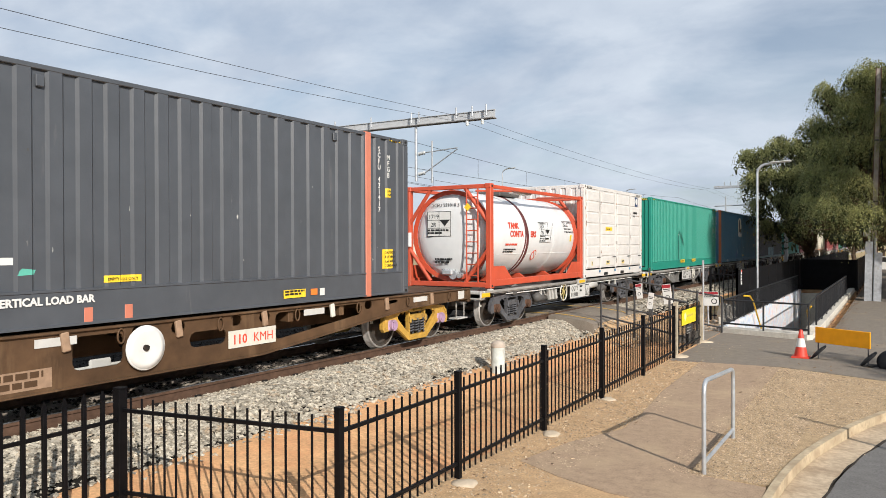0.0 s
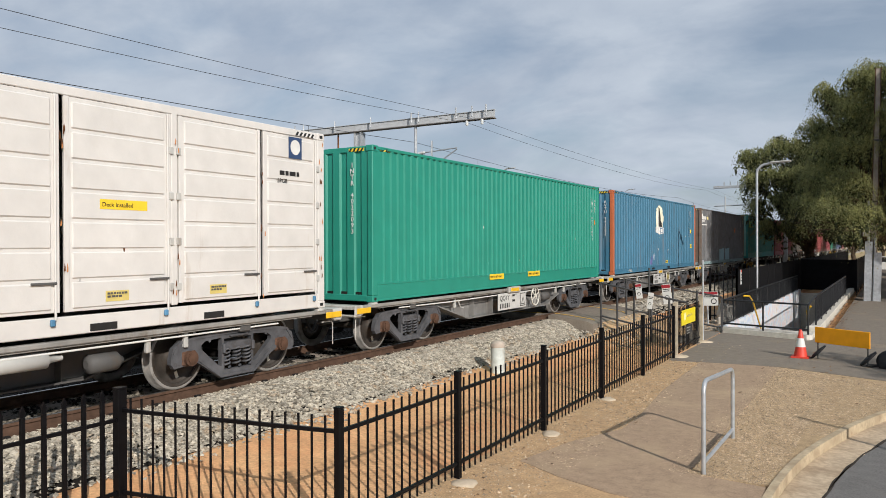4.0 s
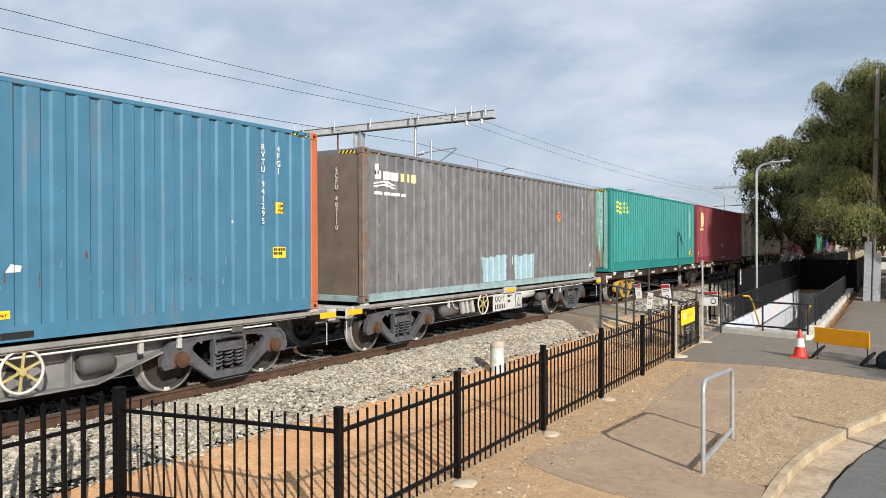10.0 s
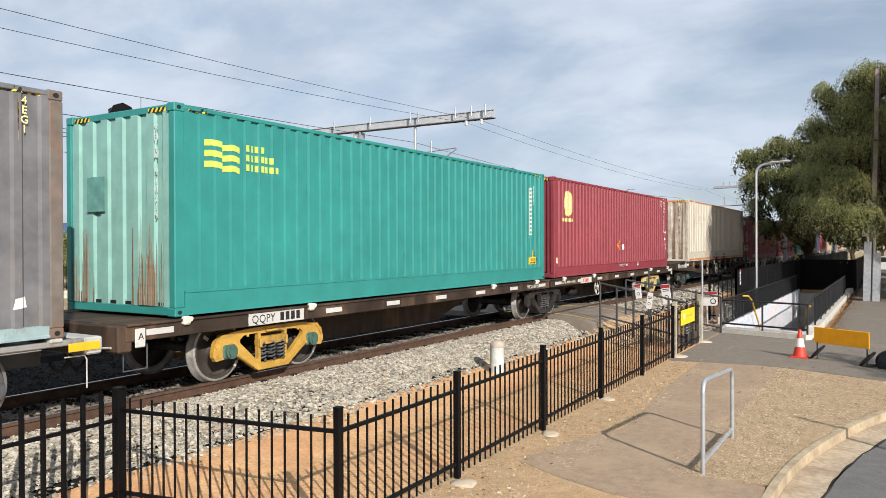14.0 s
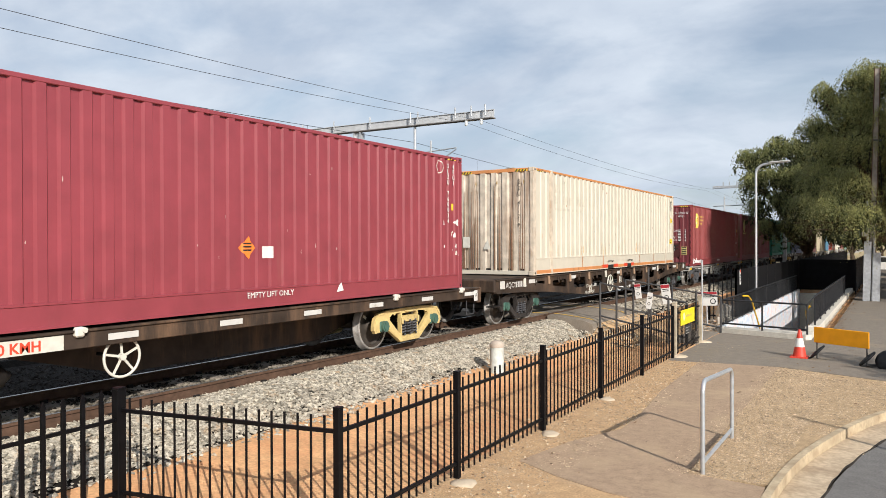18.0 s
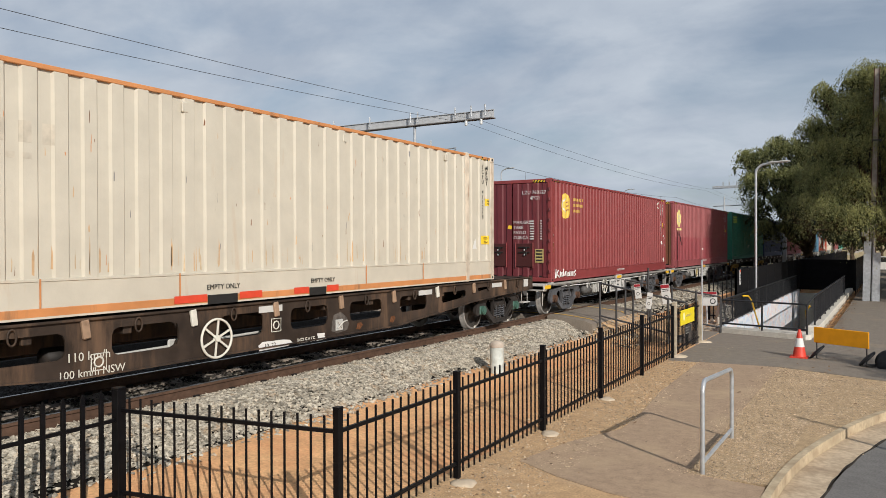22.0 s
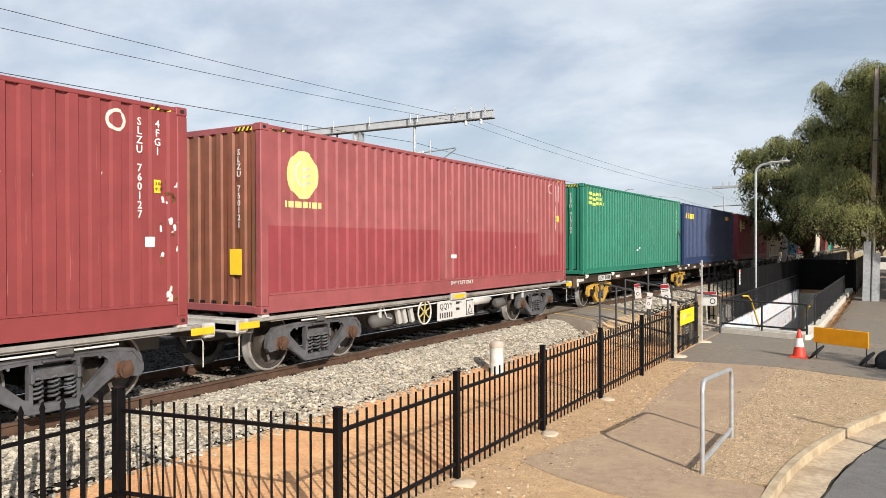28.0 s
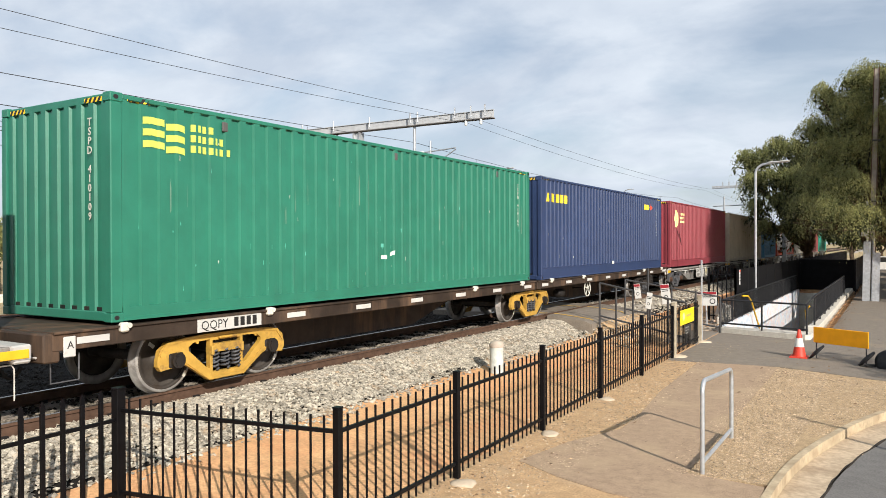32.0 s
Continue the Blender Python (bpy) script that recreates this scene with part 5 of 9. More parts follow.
part("board", Shape().box((-4.585, 27.62, 1.5), (0.012, 0.2, 0.52), 0.003), WHITE, fs)
part("header", Shape().box((-4.577, 27.62, 1.71), (0.006, 0.18, 0.08)), RED, fs, "red header")
for k in range(3):
    part("writing", Shape().box((-4.577, 27.62, 1.58 - 0.1 * k), (0.005, 0.13, 0.05)), INK, fs)
car = thing("parked_car", "white car parked far along the street", "car", pose(0.0, 82.0, -0.1))
part("body", Shape().prism([(-2.1, 0.3), (2.1, 0.3), (2.15, 0.75), (1.5, 0.95), (-1.9, 1.0), (-2.15, 0.8)], "y", -0.85, 0.85), WHITE, car)
part("cabin", Shape().prism([(-1.6, 0.96), (1.1, 0.95), (0.4, 1.42), (-1.1, 1.45)], "y", -0.75, 0.75), INK, car, "dark glazed cabin")
part("roof", Shape().prism([(-1.15, 1.43), (0.45, 1.4), (0.3, 1.48), (-1.0, 1.5)], "y", -0.72, 0.72), WHITE, car)
for x in (-1.35, 1.3):
    for y in (-0.8, 0.8):
        part("wheel", Shape().cyl((x, y - 0.1, 0.32), (x, y + 0.1, 0.32), 0.32, n=18), RUBBER, car)


def bush(x, y, w, h, material, label, seed, second=None, name="bush"):
    g = thing(name, label, "bush", pose(x, y, -0.15), "bushes beyond the far fence")
    r = random.Random(seed)
    cl = [(r.uniform(-0.5, 0.5) * w, r.uniform(-0.5, 0.5) * w, h * r.uniform(0.35, 0.75), w * r.uniform(0.28, 0.42), w * r.uniform(0.28, 0.42), h * r.uniform(0.22, 0.34)) for k in range(6)]
    trunk(g, (0, 0, 0), [(c[0], c[1], c[2]) for c in cl[:4]], 0.1, seed)
    foliage("crown", cl, 110, 0.13, material, g, 0.7, seed, 0.4, 9)
    if second:
        foliage("crown", cl, 30, 0.15, second, g, 0.7, seed + 50, 0.1)
    return g


bush(-46, 23.0, 4.4, 5.2, LEAF, "green bushy shrub behind the far fence", 21, LEAF_YELLOW)
bush(-48, 29.0, 4.4, 4.2, LEAF, "yellow-green shrub with bare twigs", 22, LEAF_YELLOW)
bush(-45, 34.5, 3.6, 4.6, LEAF_YELLOW, "yellow-green rounded shrub behind the far fence", 23, LEAF)
bush(-45, 38.2, 4.2, 5.8, LEAF, "large green shrub behind the far fence", 24, LEAF_YELLOW)
bush(-46, 48.5, 4.4, 5.4, LEAF_RUSSET, "russet and green young tree", 25, LEAF)
bush(-50, 60.0, 4.4, 7.0, LEAF_DARK, "tall green tree beyond the far fence", 26, LEAF)
bush(-52, 14.0, 5.0, 4.6, LEAF, "green shrub beyond the far fence", 27, LEAF_YELLOW)
tagged(part("timber_pole", Shape().cyl((-60, 34.0, -0.3), (-60, 34.0, 6.6), 0.16, 0.13, 10), BARK), "weathered timber pole in the field", "pole")


def house(x, y, w, d, h, label):
    g = thing("house", label, "house", pose(x, y, -0.15), "houses beyond the field")
    part("wall", Shape().box((0, 0, h / 2), (d, w, h)), mat("pale_render", (0.55, 0.5, 0.43), 0.85, 0, 0.1, 1), g)
    part("roof", Shape().prism([(-d / 2 - 0.5, h), (d / 2 + 0.5, h), (0, h + d * 0.2)], "y", -w / 2 - 0.5, w / 2 + 0.5), mat("grey_roof", (0.28, 0.27, 0.27), 0.7, 0, 0.15, 1), g)
    for k in range(3):
        part("window", Shape().box((d / 2 + 0.02, -w / 3 + k * w / 3, h * 0.55), (0.06, w * 0.14, h * 0.35)), INK, g)
    return g


for k, (x, y, w) in enumerate(((-180, 110, 24), (-200, 150, 18), (-170, 85, 14), (-230, 190, 26), (-150, 165, 16), (-190, 60, 18), (-120, 170, 18), (-260, 130, 20))):
    house(x, y, w, 10, 3.4 + (k % 3) * 0.6, "low pale house beyond the dry field")
hill = Shape()
hv, hf = [], []
for k in range(141):
    y = -1500 + k * 50
    h = 95 + 55 * noise.noise(Vector((k * 0.045, 3.3, 0))) + 18 * noise.noise(Vector((k * 0.2, 7.1, 0)))
    hv += [(-3000, y, -5), (-3150, y, h * 0.55), (-3400, y, h)]
for k in range(140):
    for j in range(2):
        hf.append((k * 3 + j, k * 3 + j + 1, k * 3 + j + 4, k * 3 + j + 3))
hill.add(hv, hf, True)
# distance haze is put into the hills' blue colour
tagged(part("backdrop", hill, mat("hazy_hills", (0.075, 0.125, 0.2), 0.95, 0, 0.12, 0.01)), "hazy blue hills on the horizon", "hills", kind="structure")

# -- dead leaves along the kerb --
r = np.random.default_rng(31)
m = 2600
lx = np.concatenate([-1.95 + np.abs(r.normal(0, 0.28, m)), r.uniform(-4.4, 4, 200), r.normal(-3.85, 0.25, 70)])
ly = np.concatenate([r.uniform(24.5, 58, m), r.uniform(14, 24, 200), r.uniform(6.5, 17.5, 70)])
lp = np.stack([lx, ly, np.full(len(lx), 0.016)], 1)
ang = r.uniform(0, 6.28, len(lx))
dv = np.stack([np.cos(ang), np.sin(ang), r.uniform(-0.1, 0.3, len(lx))], 1) * np.where(lx < -2.6, 0.022, 0.05)[:, None]
sv = np.stack([-np.sin(ang), np.cos(ang), r.uniform(-0.1, 0.2, len(lx))], 1) * 0.02
lv = np.stack([lp - dv, lp + sv, lp + dv, lp - sv], 1).reshape(-1, 3)
me = bpy.data.meshes.new("dead_leaves")
me.from_pydata(lv.tolist(), [], np.arange(len(lv)).reshape(-1, 4).tolist())
me.materials.append(mat("dead_leaf", (0.2, 0.11, 0.05), 0.8, 0, 0.3, 10, per_island=0.4))
tagged(new("dead_leaves", me), "dry brown leaves along the kerb", "leaves", kind="stuff")

# ---- the train ----
MOVERS = []      # thing, place along the train, height
WHEELSETS = []


def corrugated(length, height, pitch, crest, slope, depth, back=0.05):
    """Closed outline (along, out) of a pressed steel wall, its crests at 0, its valleys at -depth."""
    n = max(1, round((length - crest) / pitch))
    p = (length - crest) / n
    pts = []
    for k in range(n):
        a = k * p
        pts += [(a, 0.0), (a + crest, 0.0), (a + crest + slope, -depth), (a + p - slope, -depth)]
    pts += [(length - crest, 0.0), (length, 0.0), (length, -depth - back), (0.0, -depth - back)]
    return pts


WAVES = {"wave": (0.278, 0.108, 0.022, 0.034), "fine": (0.229, 0.085, 0.021, 0.034), "broad": (0.36, 0.155, 0.034, 0.034), "deep": (0.3035, 0.15, 0.03, 0.03), "rib": (0.31, 0.085, 0.03, 0.03),
         "groove": (0.278, 0.115, 0.028, 0.035), "flat": (0.61, 0.55, 0.02, 0.014), "shallow": (0.36, 0.16, 0.028, 0.031)}


def casting(shape, x, y, z):
    shape.box((x, y, z), (0.162, 0.178, 0.118), 0.012)


def hazard_strip(parent, y0, z, n=5, dark=INK, light=MARK_YELLOW, m=on_side, x=1.222):
    bar(parent, light, m(x, y0, z) if m is on_side else m(y0, x, z), 0.09 * n, 0.06, "warning_strip")
    for k in range(n):
        w = 0.09 * k
        mm = m(x + 0.003, y0 + w, z) if m is on_side else m(y0 + w, x - 0.003, z)
        bar(parent, dark, mm, 0, 0, "warning_stripe", [(0.0, 0), (0.045, 0), (0.085, 0.06), (0.04, 0.06)])


def container(label, length, height, u, z, body, style="wave", end_style="broad", post=None, rail=0.17, wall_y=(0.16, 0.16),
              inset_posts=(), group="containers on the train", end_body=None, roof=None, top=None, bottom=None, doors=False, inset_mat=None, strip=None, split=None, pockets=False):
    c = thing("shipping_container", label, "container", pose(TRACK, u, z), group)
    post, top, bottom = post or body, top or body, bottom or body
    w = 1.219
    wave = WAVES[style]
    # corner posts and castings
    for sx in (-1, 1):
        for y in (0.08, length - 0.08):
            part("corner_post", Shape().box((sx * (w - 0.06), y, height / 2), (0.12, 0.16, height - 0.236), 0.012), post, c)
            for zz in (0.059, height - 0.059):
                s = Shape()
                casting(s, sx * (w - 0.081), y + (0.009 if y < 1 else -0.009), zz)
                k = part("corner_casting", s, post, c)
                if sx > 0:
                    # flat black oval paints the dark of the casting's hole
                    bar(k, INK, on_side(w + 0.001, y - 0.04, zz - 0.028), 0, 0, "slot",
                        [(0.035 + 0.035 * math.cos(a), 0.028 + 0.028 * math.sin(a)) for a in [i * math.pi / 5 for i in range(10)]])
    for y in inset_posts:
        part("corner_post", Shape().box((w - 0.07, y, height / 2), (0.15, 0.16, height), 0.012), inset_mat or post, c)
        part("corner_post", Shape().box((-w + 0.07, y, height / 2), (0.15, 0.16, height), 0.012), inset_mat or post, c)
    # rails
    for sx in (-1, 1):
        part("top_rail", Shape().box((sx * (w - 0.035), length / 2, height - 0.045), (0.06, length - 0.34, 0.06), 0.008), top, c)
        lip = 0.012 if rail > 0.25 else 0.0
        prof = [(w - 0.06, 0.015), (w + 0.004, 0.015), (w + 0.004, 0.04), (w - 0.01, 0.05), (w - 0.01, rail - 0.02), (w - 0.01 + lip, rail - 0.012), (w - 0.01 + lip, rail + 0.012), (w - 0.03, rail + 0.02), (w - 0.06, rail + 0.02)]
        s = Shape().prism([(sx * q[0], q[1]) for q in prof], "y", 0.17, length - 0.17)
        b = part("bottom_rail", s, bottom, c)
        if strip:
            part("rail_strip", Shape().box((sx * (w - 0.012), length / 2, 0.075), (0.03, length - 0.36, 0.12), 0.006), strip, b)
        if sx > 0:
            for yy in (length / 2 - 1.35, length / 2 + 0.98) if pockets else ():
                # black face stands in for the unlit inside of the pocket
                part("fork_pocket", Shape().box((w - 0.005, yy + 0.18, 0.075), (0.012, 0.36, 0.09), 0.004), INK, b)
    for y in (0.08, length - 0.08):
        part("end_beam", Shape().box((0, y, height - 0.06), (2 * w - 0.3, 0.1, 0.1), 0.01), top, c)
        part("end_beam", Shape().box((0, y, 0.07), (2 * w - 0.3, 0.12, 0.12), 0.01), bottom, c)
    # walls
    a, b2 = wall_y
    for sx in (-1, 1):
        pts = corrugated(length - a - b2, height, *wave)
        poly = [(sx * (w - 0.012 + q[1]), a + q[0]) for q in pts]
        if split:
            part("side_wall", Shape().prism(poly, "z", rail + 0.01, split[0]), split[1], c, "darker lower wall")
        part("side_wall", Shape().prism(poly, "z", split[0] if split else rail + 0.01, height - 0.06), body, c)
        if sx > 0:
            WALLS[c.name] = ([(a + q[0], w - 0.012 + q[1]) for q in pts[:-2]], rail + 0.02)
    eb = end_body or body
    ew = WAVES[end_style]
    for y, d in ((0.03, 1), (length - 0.03, -1)):
        if doors and d > 0:
            for k in (-1, 1):
                leaf = part("door", Shape().prism([(k * q[0] * 0.5 + k * 0.02, y - q[1] * 0.6) for q in corrugated(2.16, 1, 0.36 * 2, 0.3, 0.08, 0.04)], "z", 0.14, height - 0.12), eb, c)
                for x_, hw in ((0.42, 0.27),):
                    # dark face stands in for the shade of a recess
                    box_ = part("lock_box", Shape().box((k * x_ - 0.03, y - 0.02, 0.76), (2 * hw, 0.02, 0.66), 0.006), LOCK_DARK, leaf, "lock box with its recess painted dark")
                    for e in (-1, 1):
                        part("lock_rod", Shape().cyl((k * x_ - 0.03 + e * hw, y - 0.035, 0.4), (k * x_ - 0.03 + e * hw, y - 0.035, 1.12), 0.018, n=8), DARK_RED, box_)
                    for zz in (0.84, 0.98):
                        part("handle", Shape().box((k * x_ - 0.03, y - 0.05, zz), (0.36, 0.025, 0.035), 0.008).box((k * x_ + 0.03, y - 0.06, zz - 0.03), (0.07, 0.03, 0.1), 0.01), STEEL, box_)
                        part("padlock", Shape().box((k * x_ - 0.01, y - 0.075, zz - 0.07), (0.035, 0.02, 0.05), 0.008), GALV, box_)
        else:
            pts = corrugated(2 * w - 0.24, height, *ew)
            part("end_wall", Shape().prism([(-w + 0.12 + q[0], y - d * q[1]) for q in pts], "z", 0.13, height - 0.1), eb, c)
    rf = Shape().prism([(-w + 0.05 + q[0], height - 0.02 + q[1]) for q in corrugated(2 * w - 0.1, 1, 0.4, 0.34, 0.01, 0.004)], "y", 0.1, length - 0.1)
    part("roof", rf, roof or body, c)
    part("floor", Shape().box((0, length / 2, 0.14), (2 * w - 0.12, length - 0.1, 0.08)), STEEL, c)
    hazard_strip(c, 0.24, height - 0.09, 4)
    hazard_strip(c, length - 0.62, height - 0.09, 4)
    hazard_strip(c, -1.04, height - 0.1, 4, m=on_end, x=0.028)
    hazard_strip(c, 0.65, height - 0.1, 4, m=on_end, x=0.028)
    MOVERS.append((c, u, z))
    return c


def number(c, text, y, z, h=0.115, material=WHITE, end=False):
    m = on_end(y, -0.001, z) if end else on_side(1.2105, y, z)
    lettering(text, h, material, c, m, "serial_number", stack=True, bold=0.002)


def text_bars(parent, m, rows, w, h, material, gap=0.5, name="marking"):
    """Writing too small to read: rows of short bars."""
    for r in range(rows):
        x = 0.0
        while x < w * (1.0 if r < rows - 1 else 0.7):
            k = random.uniform(0.08, 0.22) * w
            k = min(k, w - x)
            bar(parent, material, m @ Matrix.Translation((x, -r * h * (1 + gap), 0)), k, h, name)
            x += k + 0.04 * w


def waves_logo(c, y, z, s, material=LIME):
    """Three waving bands beside three lines of heavy bars."""
    for r in range(3):
        for k in range(2):
            o = 0.0 if k == 0 else -0.055 * s
            bar(c, material, on_side(1.223, y + k * 0.47 * s, z - r * 0.2 * s + o), 0, 0, "emblem_band",
                [(0, 0), (0.22 * s, 0.03 * s), (0.44 * s, 0.0), (0.44 * s, 0.12 * s), (0.22 * s, 0.15 * s), (0, 0.12 * s)])
    for r, w in enumerate((0.52, 0.82, 1.0)):
        x = 0.0
        while x < w * s - 0.05:
            bar(c, material, on_side(1.223, y + 1.04 * s + x, z - r * 0.19 * s), 0.085 * s, 0.13 * s, "emblem_bar")
            x += 0.135 * s


def disc_logo(c, y, z, r, material=CREAM_MARK, cut=None, words=None):
    bar(c, material, on_side(1.223, y, z), 0, 0, "emblem_disc", [(r * 0.92 * math.cos(a), r * math.sin(a)) for a in [i * math.pi / 14 for i in range(28)]])
    for k in range(3):
        bar(c, cut or INK, on_side(1.227, y - r * 0.05, z - r * 0.45 + k * r * 0.3), 0, 0, "emblem_stripe",
            [(0, 0), (r * 0.55, r * 0.16), (r * 0.55, r * 0.24), (0, r * 0.08)])
    bar(c, PALE_MARK, on_side(1.225, y, z), 0, 0, "emblem_arc", [(-r * 0.1, r * 0.62), (-r * 0.55, r * 0.35), (-r * 0.55, -r * 0.2), (-r * 0.1, -r * 0.5), (-r * 0.1, -r * 0.36), (-r * 0.42, -r * 0.14), (-r * 0.42, r * 0.28), (-r * 0.1, r * 0.48)])
    if words:
        rows, w, h, dy, dz = words
        text_bars(c, on_side(1.223, y + dy, z + dz), rows, w, h, material, 0.7, "emblem_bar")


# -- bogies --


def band(s, outer, inner, x0, x1):
    """A curved bar in the y-z plane between two equally long lines."""
    for k in range(len(outer) - 1):
        s.prism([outer[k], outer[k + 1], inner[k + 1], inner[k]], "x", x0, x1)


def coil(x, y, z0, z1, r, turns=5):
    pts = [(x + r * math.cos(a), y + r * math.sin(a), z0 + (z1 - z0) * a / (turns * 2 * math.pi)) for a in [k * math.pi / 4 for k in range(turns * 8 + 1)]]
    return Shape().tube(pts, 0.017, 6)


BOGIE_MESH = {}


def bogie(parent, y, paintwork, cap=None):
    """Three-piece freight bogie: bolster with side frames, springs and wheelsets on it; its origin on the rail."""
    if "bolster" not in BOGIE_MESH:
        z = WHEEL
        s = Shape().box((0, 0, z + 0.12), (2.0, 0.36, 0.24), 0.03).cyl((0, 0, z + 0.2), (0, 0, z + 0.34), 0.2, n=20)
        s.box((0, 0, z - 0.05), (1.7, 0.24, 0.12), 0.02)
        for yy in (-0.5, 0.5):
            s.tube([(-0.75, yy, z - 0.1), (0.75, yy, z - 0.1)], 0.04)
        BOGIE_MESH["bolster"] = s.mesh("bogie", STEEL)
        for sx in (-1, 1):
            a, b = sorted((sx * 0.985, sx * 1.06))
            s = Shape()
            top = ([-1.19, -1.15, -1.03, -0.8, -0.4, 0.4, 0.8, 1.03, 1.15, 1.19], [0.02, 0.16, 0.245, 0.275, 0.295, 0.295, 0.275, 0.245, 0.16, 0.02])
            bot = ([-1.18, -1.14, -0.76, -0.71, -0.32, 0.32, 0.71, 0.76, 1.14, 1.18], [-0.06, -0.12, -0.08, -0.1, -0.36, -0.36, -0.1, -0.08, -0.12, -0.06])
            gaps = ((-0.68, -0.31, [-0.68, -0.6, -0.31], [0.15, 0.205, 0.22], [-0.68, -0.37, -0.31], [0.1, -0.17, -0.19]), (-0.26, 0.26, [-0.26, 0.26], [0.2, 0.2], [-0.25, 0.25], [-0.25, -0.25]),
                    (0.31, 0.68, [0.31, 0.6, 0.68], [0.22, 0.205, 0.15], [0.31, 0.37, 0.68], [-0.19, -0.17, 0.1]))
            cuts = sorted({q for t in (top, bot) for q in t[0]} | {q for t in gaps for q in t[2] + t[4]})
            for p, q in zip(cuts, cuts[1:]):
                hole = [t for t in gaps if t[0] <= (p + q) / 2 <= t[1]]
                ends = [(float(np.interp(v, *top)), float(np.interp(v, *bot))) for v in (p, q)]
                if hole:
                    t = hole[0]
                    up_, dn = [float(np.interp(v, t[2], t[3])) for v in (p, q)], [float(np.interp(v, t[4], t[5])) for v in (p, q)]
                    s.prism([(p, z + up_[0]), (q, z + up_[1]), (q, z + ends[1][0]), (p, z + ends[0][0])], "x", a, b)
                    s.prism([(p, z + ends[0][1]), (q, z + ends[1][1]), (q, z + dn[1]), (p, z + dn[0])], "x", a, b)
                else:
                    s.prism([(p, z + ends[0][1]), (q, z + ends[1][1]), (q, z + ends[1][0]), (p, z + ends[0][0])], "x", a, b)
            rim = [(-0.82, z - 0.05), (-0.72, z - 0.07), (-0.33, z - 0.35), (0.33, z - 0.35), (0.72, z - 0.07), (0.82, z - 0.05)]
            band(s, rim, [(q[0] * 0.94, q[1] + 0.04) for q in rim], a - 0.008, b + 0.014)
            crown = [(-1.16, z + 0.1), (-1.04, z + 0.25), (-0.8, z + 0.283), (-0.4, z + 0.303), (0.4, z + 0.303), (0.8, z + 0.283), (1.04, z + 0.25), (1.16, z + 0.1)]
            band(s, crown, [(q[0] * 0.98, q[1] - 0.04) for q in crown], a - 0.008, b + 0.012)
            s.prism([(-0.3, z + 0.03), (0.3, z + 0.03), (0.3, z + 0.09), (0.22, z + 0.15), (-0.22, z + 0.15), (-0.3, z + 0.09)], "x", a - 0.02, b + 0.02)
            s.box((sx * 1.085, 0, z + 0.235), (0.06, 0.34, 0.035), 0.012)
            for k in (-1, 1):
                s.box((sx * 1.08, k * 0.28, z + 0.06), (0.05, 0.05, 0.14), 0.012)
                s.cyl((sx * 1.07, k * 0.55, z + 0.2), (sx * 1.09, k * 0.55, z + 0.2), 0.02, n=8)
            BOGIE_MESH["frame", sx] = s
            s = Shape()
            for yy in (-0.2, 0.0, 0.2):
                t = coil(sx * 1.03, yy, z - 0.22, z + 0.05, 0.058)
                s.add(t.v, t.f, True)
            BOGIE_MESH["spring", sx] = s.mesh("spring", BOGIE)
            s = Shape().box((sx * 1.0, 0, 0), (0.16, 0.26, 0.22), 0.03).cyl((sx * 0.98, 0, 0), (sx * 1.13, 0, 0), 0.105, n=20)
            s.cyl((sx * 1.13, 0, 0), (sx * 1.145, 0, 0), 0.07, n=12)
            for k in range(3):
                s.cyl((sx * 1.12, 0.075 * math.cos(k * 2.09), 0.075 * math.sin(k * 2.09)), (sx * 1.145, 0.075 * math.cos(k * 2.09), 0.075 * math.sin(k * 2.09)), 0.015, n=6)
            BOGIE_MESH["box", sx] = s
        s = Shape().cyl((-0.98, 0, 0), (0.98, 0, 0), 0.075, n=14)
        for sx in (-1, 1):
            s.lathe([(0.0, 0.08), (0.0, 0.125), (0.04, 0.135), (0.06, 0.2), (0.065, 0.36), (0.03, 0.375)], (sx * 0.815, 0, 0), (-sx, 0, 0), 30, 0, False)
            s.lathe([(0.02, 0.372), (0.0, 0.38), (0.0, 0.415), (0.001, 0.417)], (sx * 0.815, 0, 0), (-sx, 0, 0), 36, 0, False)
            s.lathe([(0.0, 0.417), (0.0, 0.45), (0.012, 0.457), (0.10, 0.463), (0.108, 0.488), (0.13, 0.485), (0.135, 0.38), (0.10, 0.36)], (sx * 0.815, 0, 0), (-sx, 0, 0), 36, 1, False)
            s.box((sx * 0.822, 0.415, 0.0), (0.004, 0.05, 0.09), 0, 2)
            s.box((sx * 0.757, -0.25, 0.06), (0.006, 0.1, 0.05), 0, 2)
        BOGIE_MESH["wheelset"] = s.mesh("wheelset", WHEELFACE, TREAD, PALE_MARK)
    b = part("bogie", BOGIE_MESH["bolster"], STEEL, parent, at=pose(0, y, 0))
    for sx in (-1, 1):
        key = ("frame", sx, paintwork.name)
        if key not in BOGIE_MESH:
            BOGIE_MESH[key] = BOGIE_MESH["frame", sx].mesh("side_frame", paintwork)
        part("side_frame", BOGIE_MESH[key], paintwork, b)
        part("spring", BOGIE_MESH["spring", sx], BOGIE, b)
        for yy in (-0.89, 0.89):
            key = ("box", sx, (cap or CAP_BROWN).name)
            if key not in BOGIE_MESH:
                BOGIE_MESH[key] = BOGIE_MESH["box", sx].mesh("axle_box", cap or CAP_BROWN)
            part("axle_box", BOGIE_MESH[key], CAP_BROWN, b, at=pose(0, yy, WHEEL))
    for yy in (-0.89, 0.89):
        w = part("wheelset", BOGIE_MESH["wheelset"], TREAD, b, at=pose(0, yy, WHEEL))
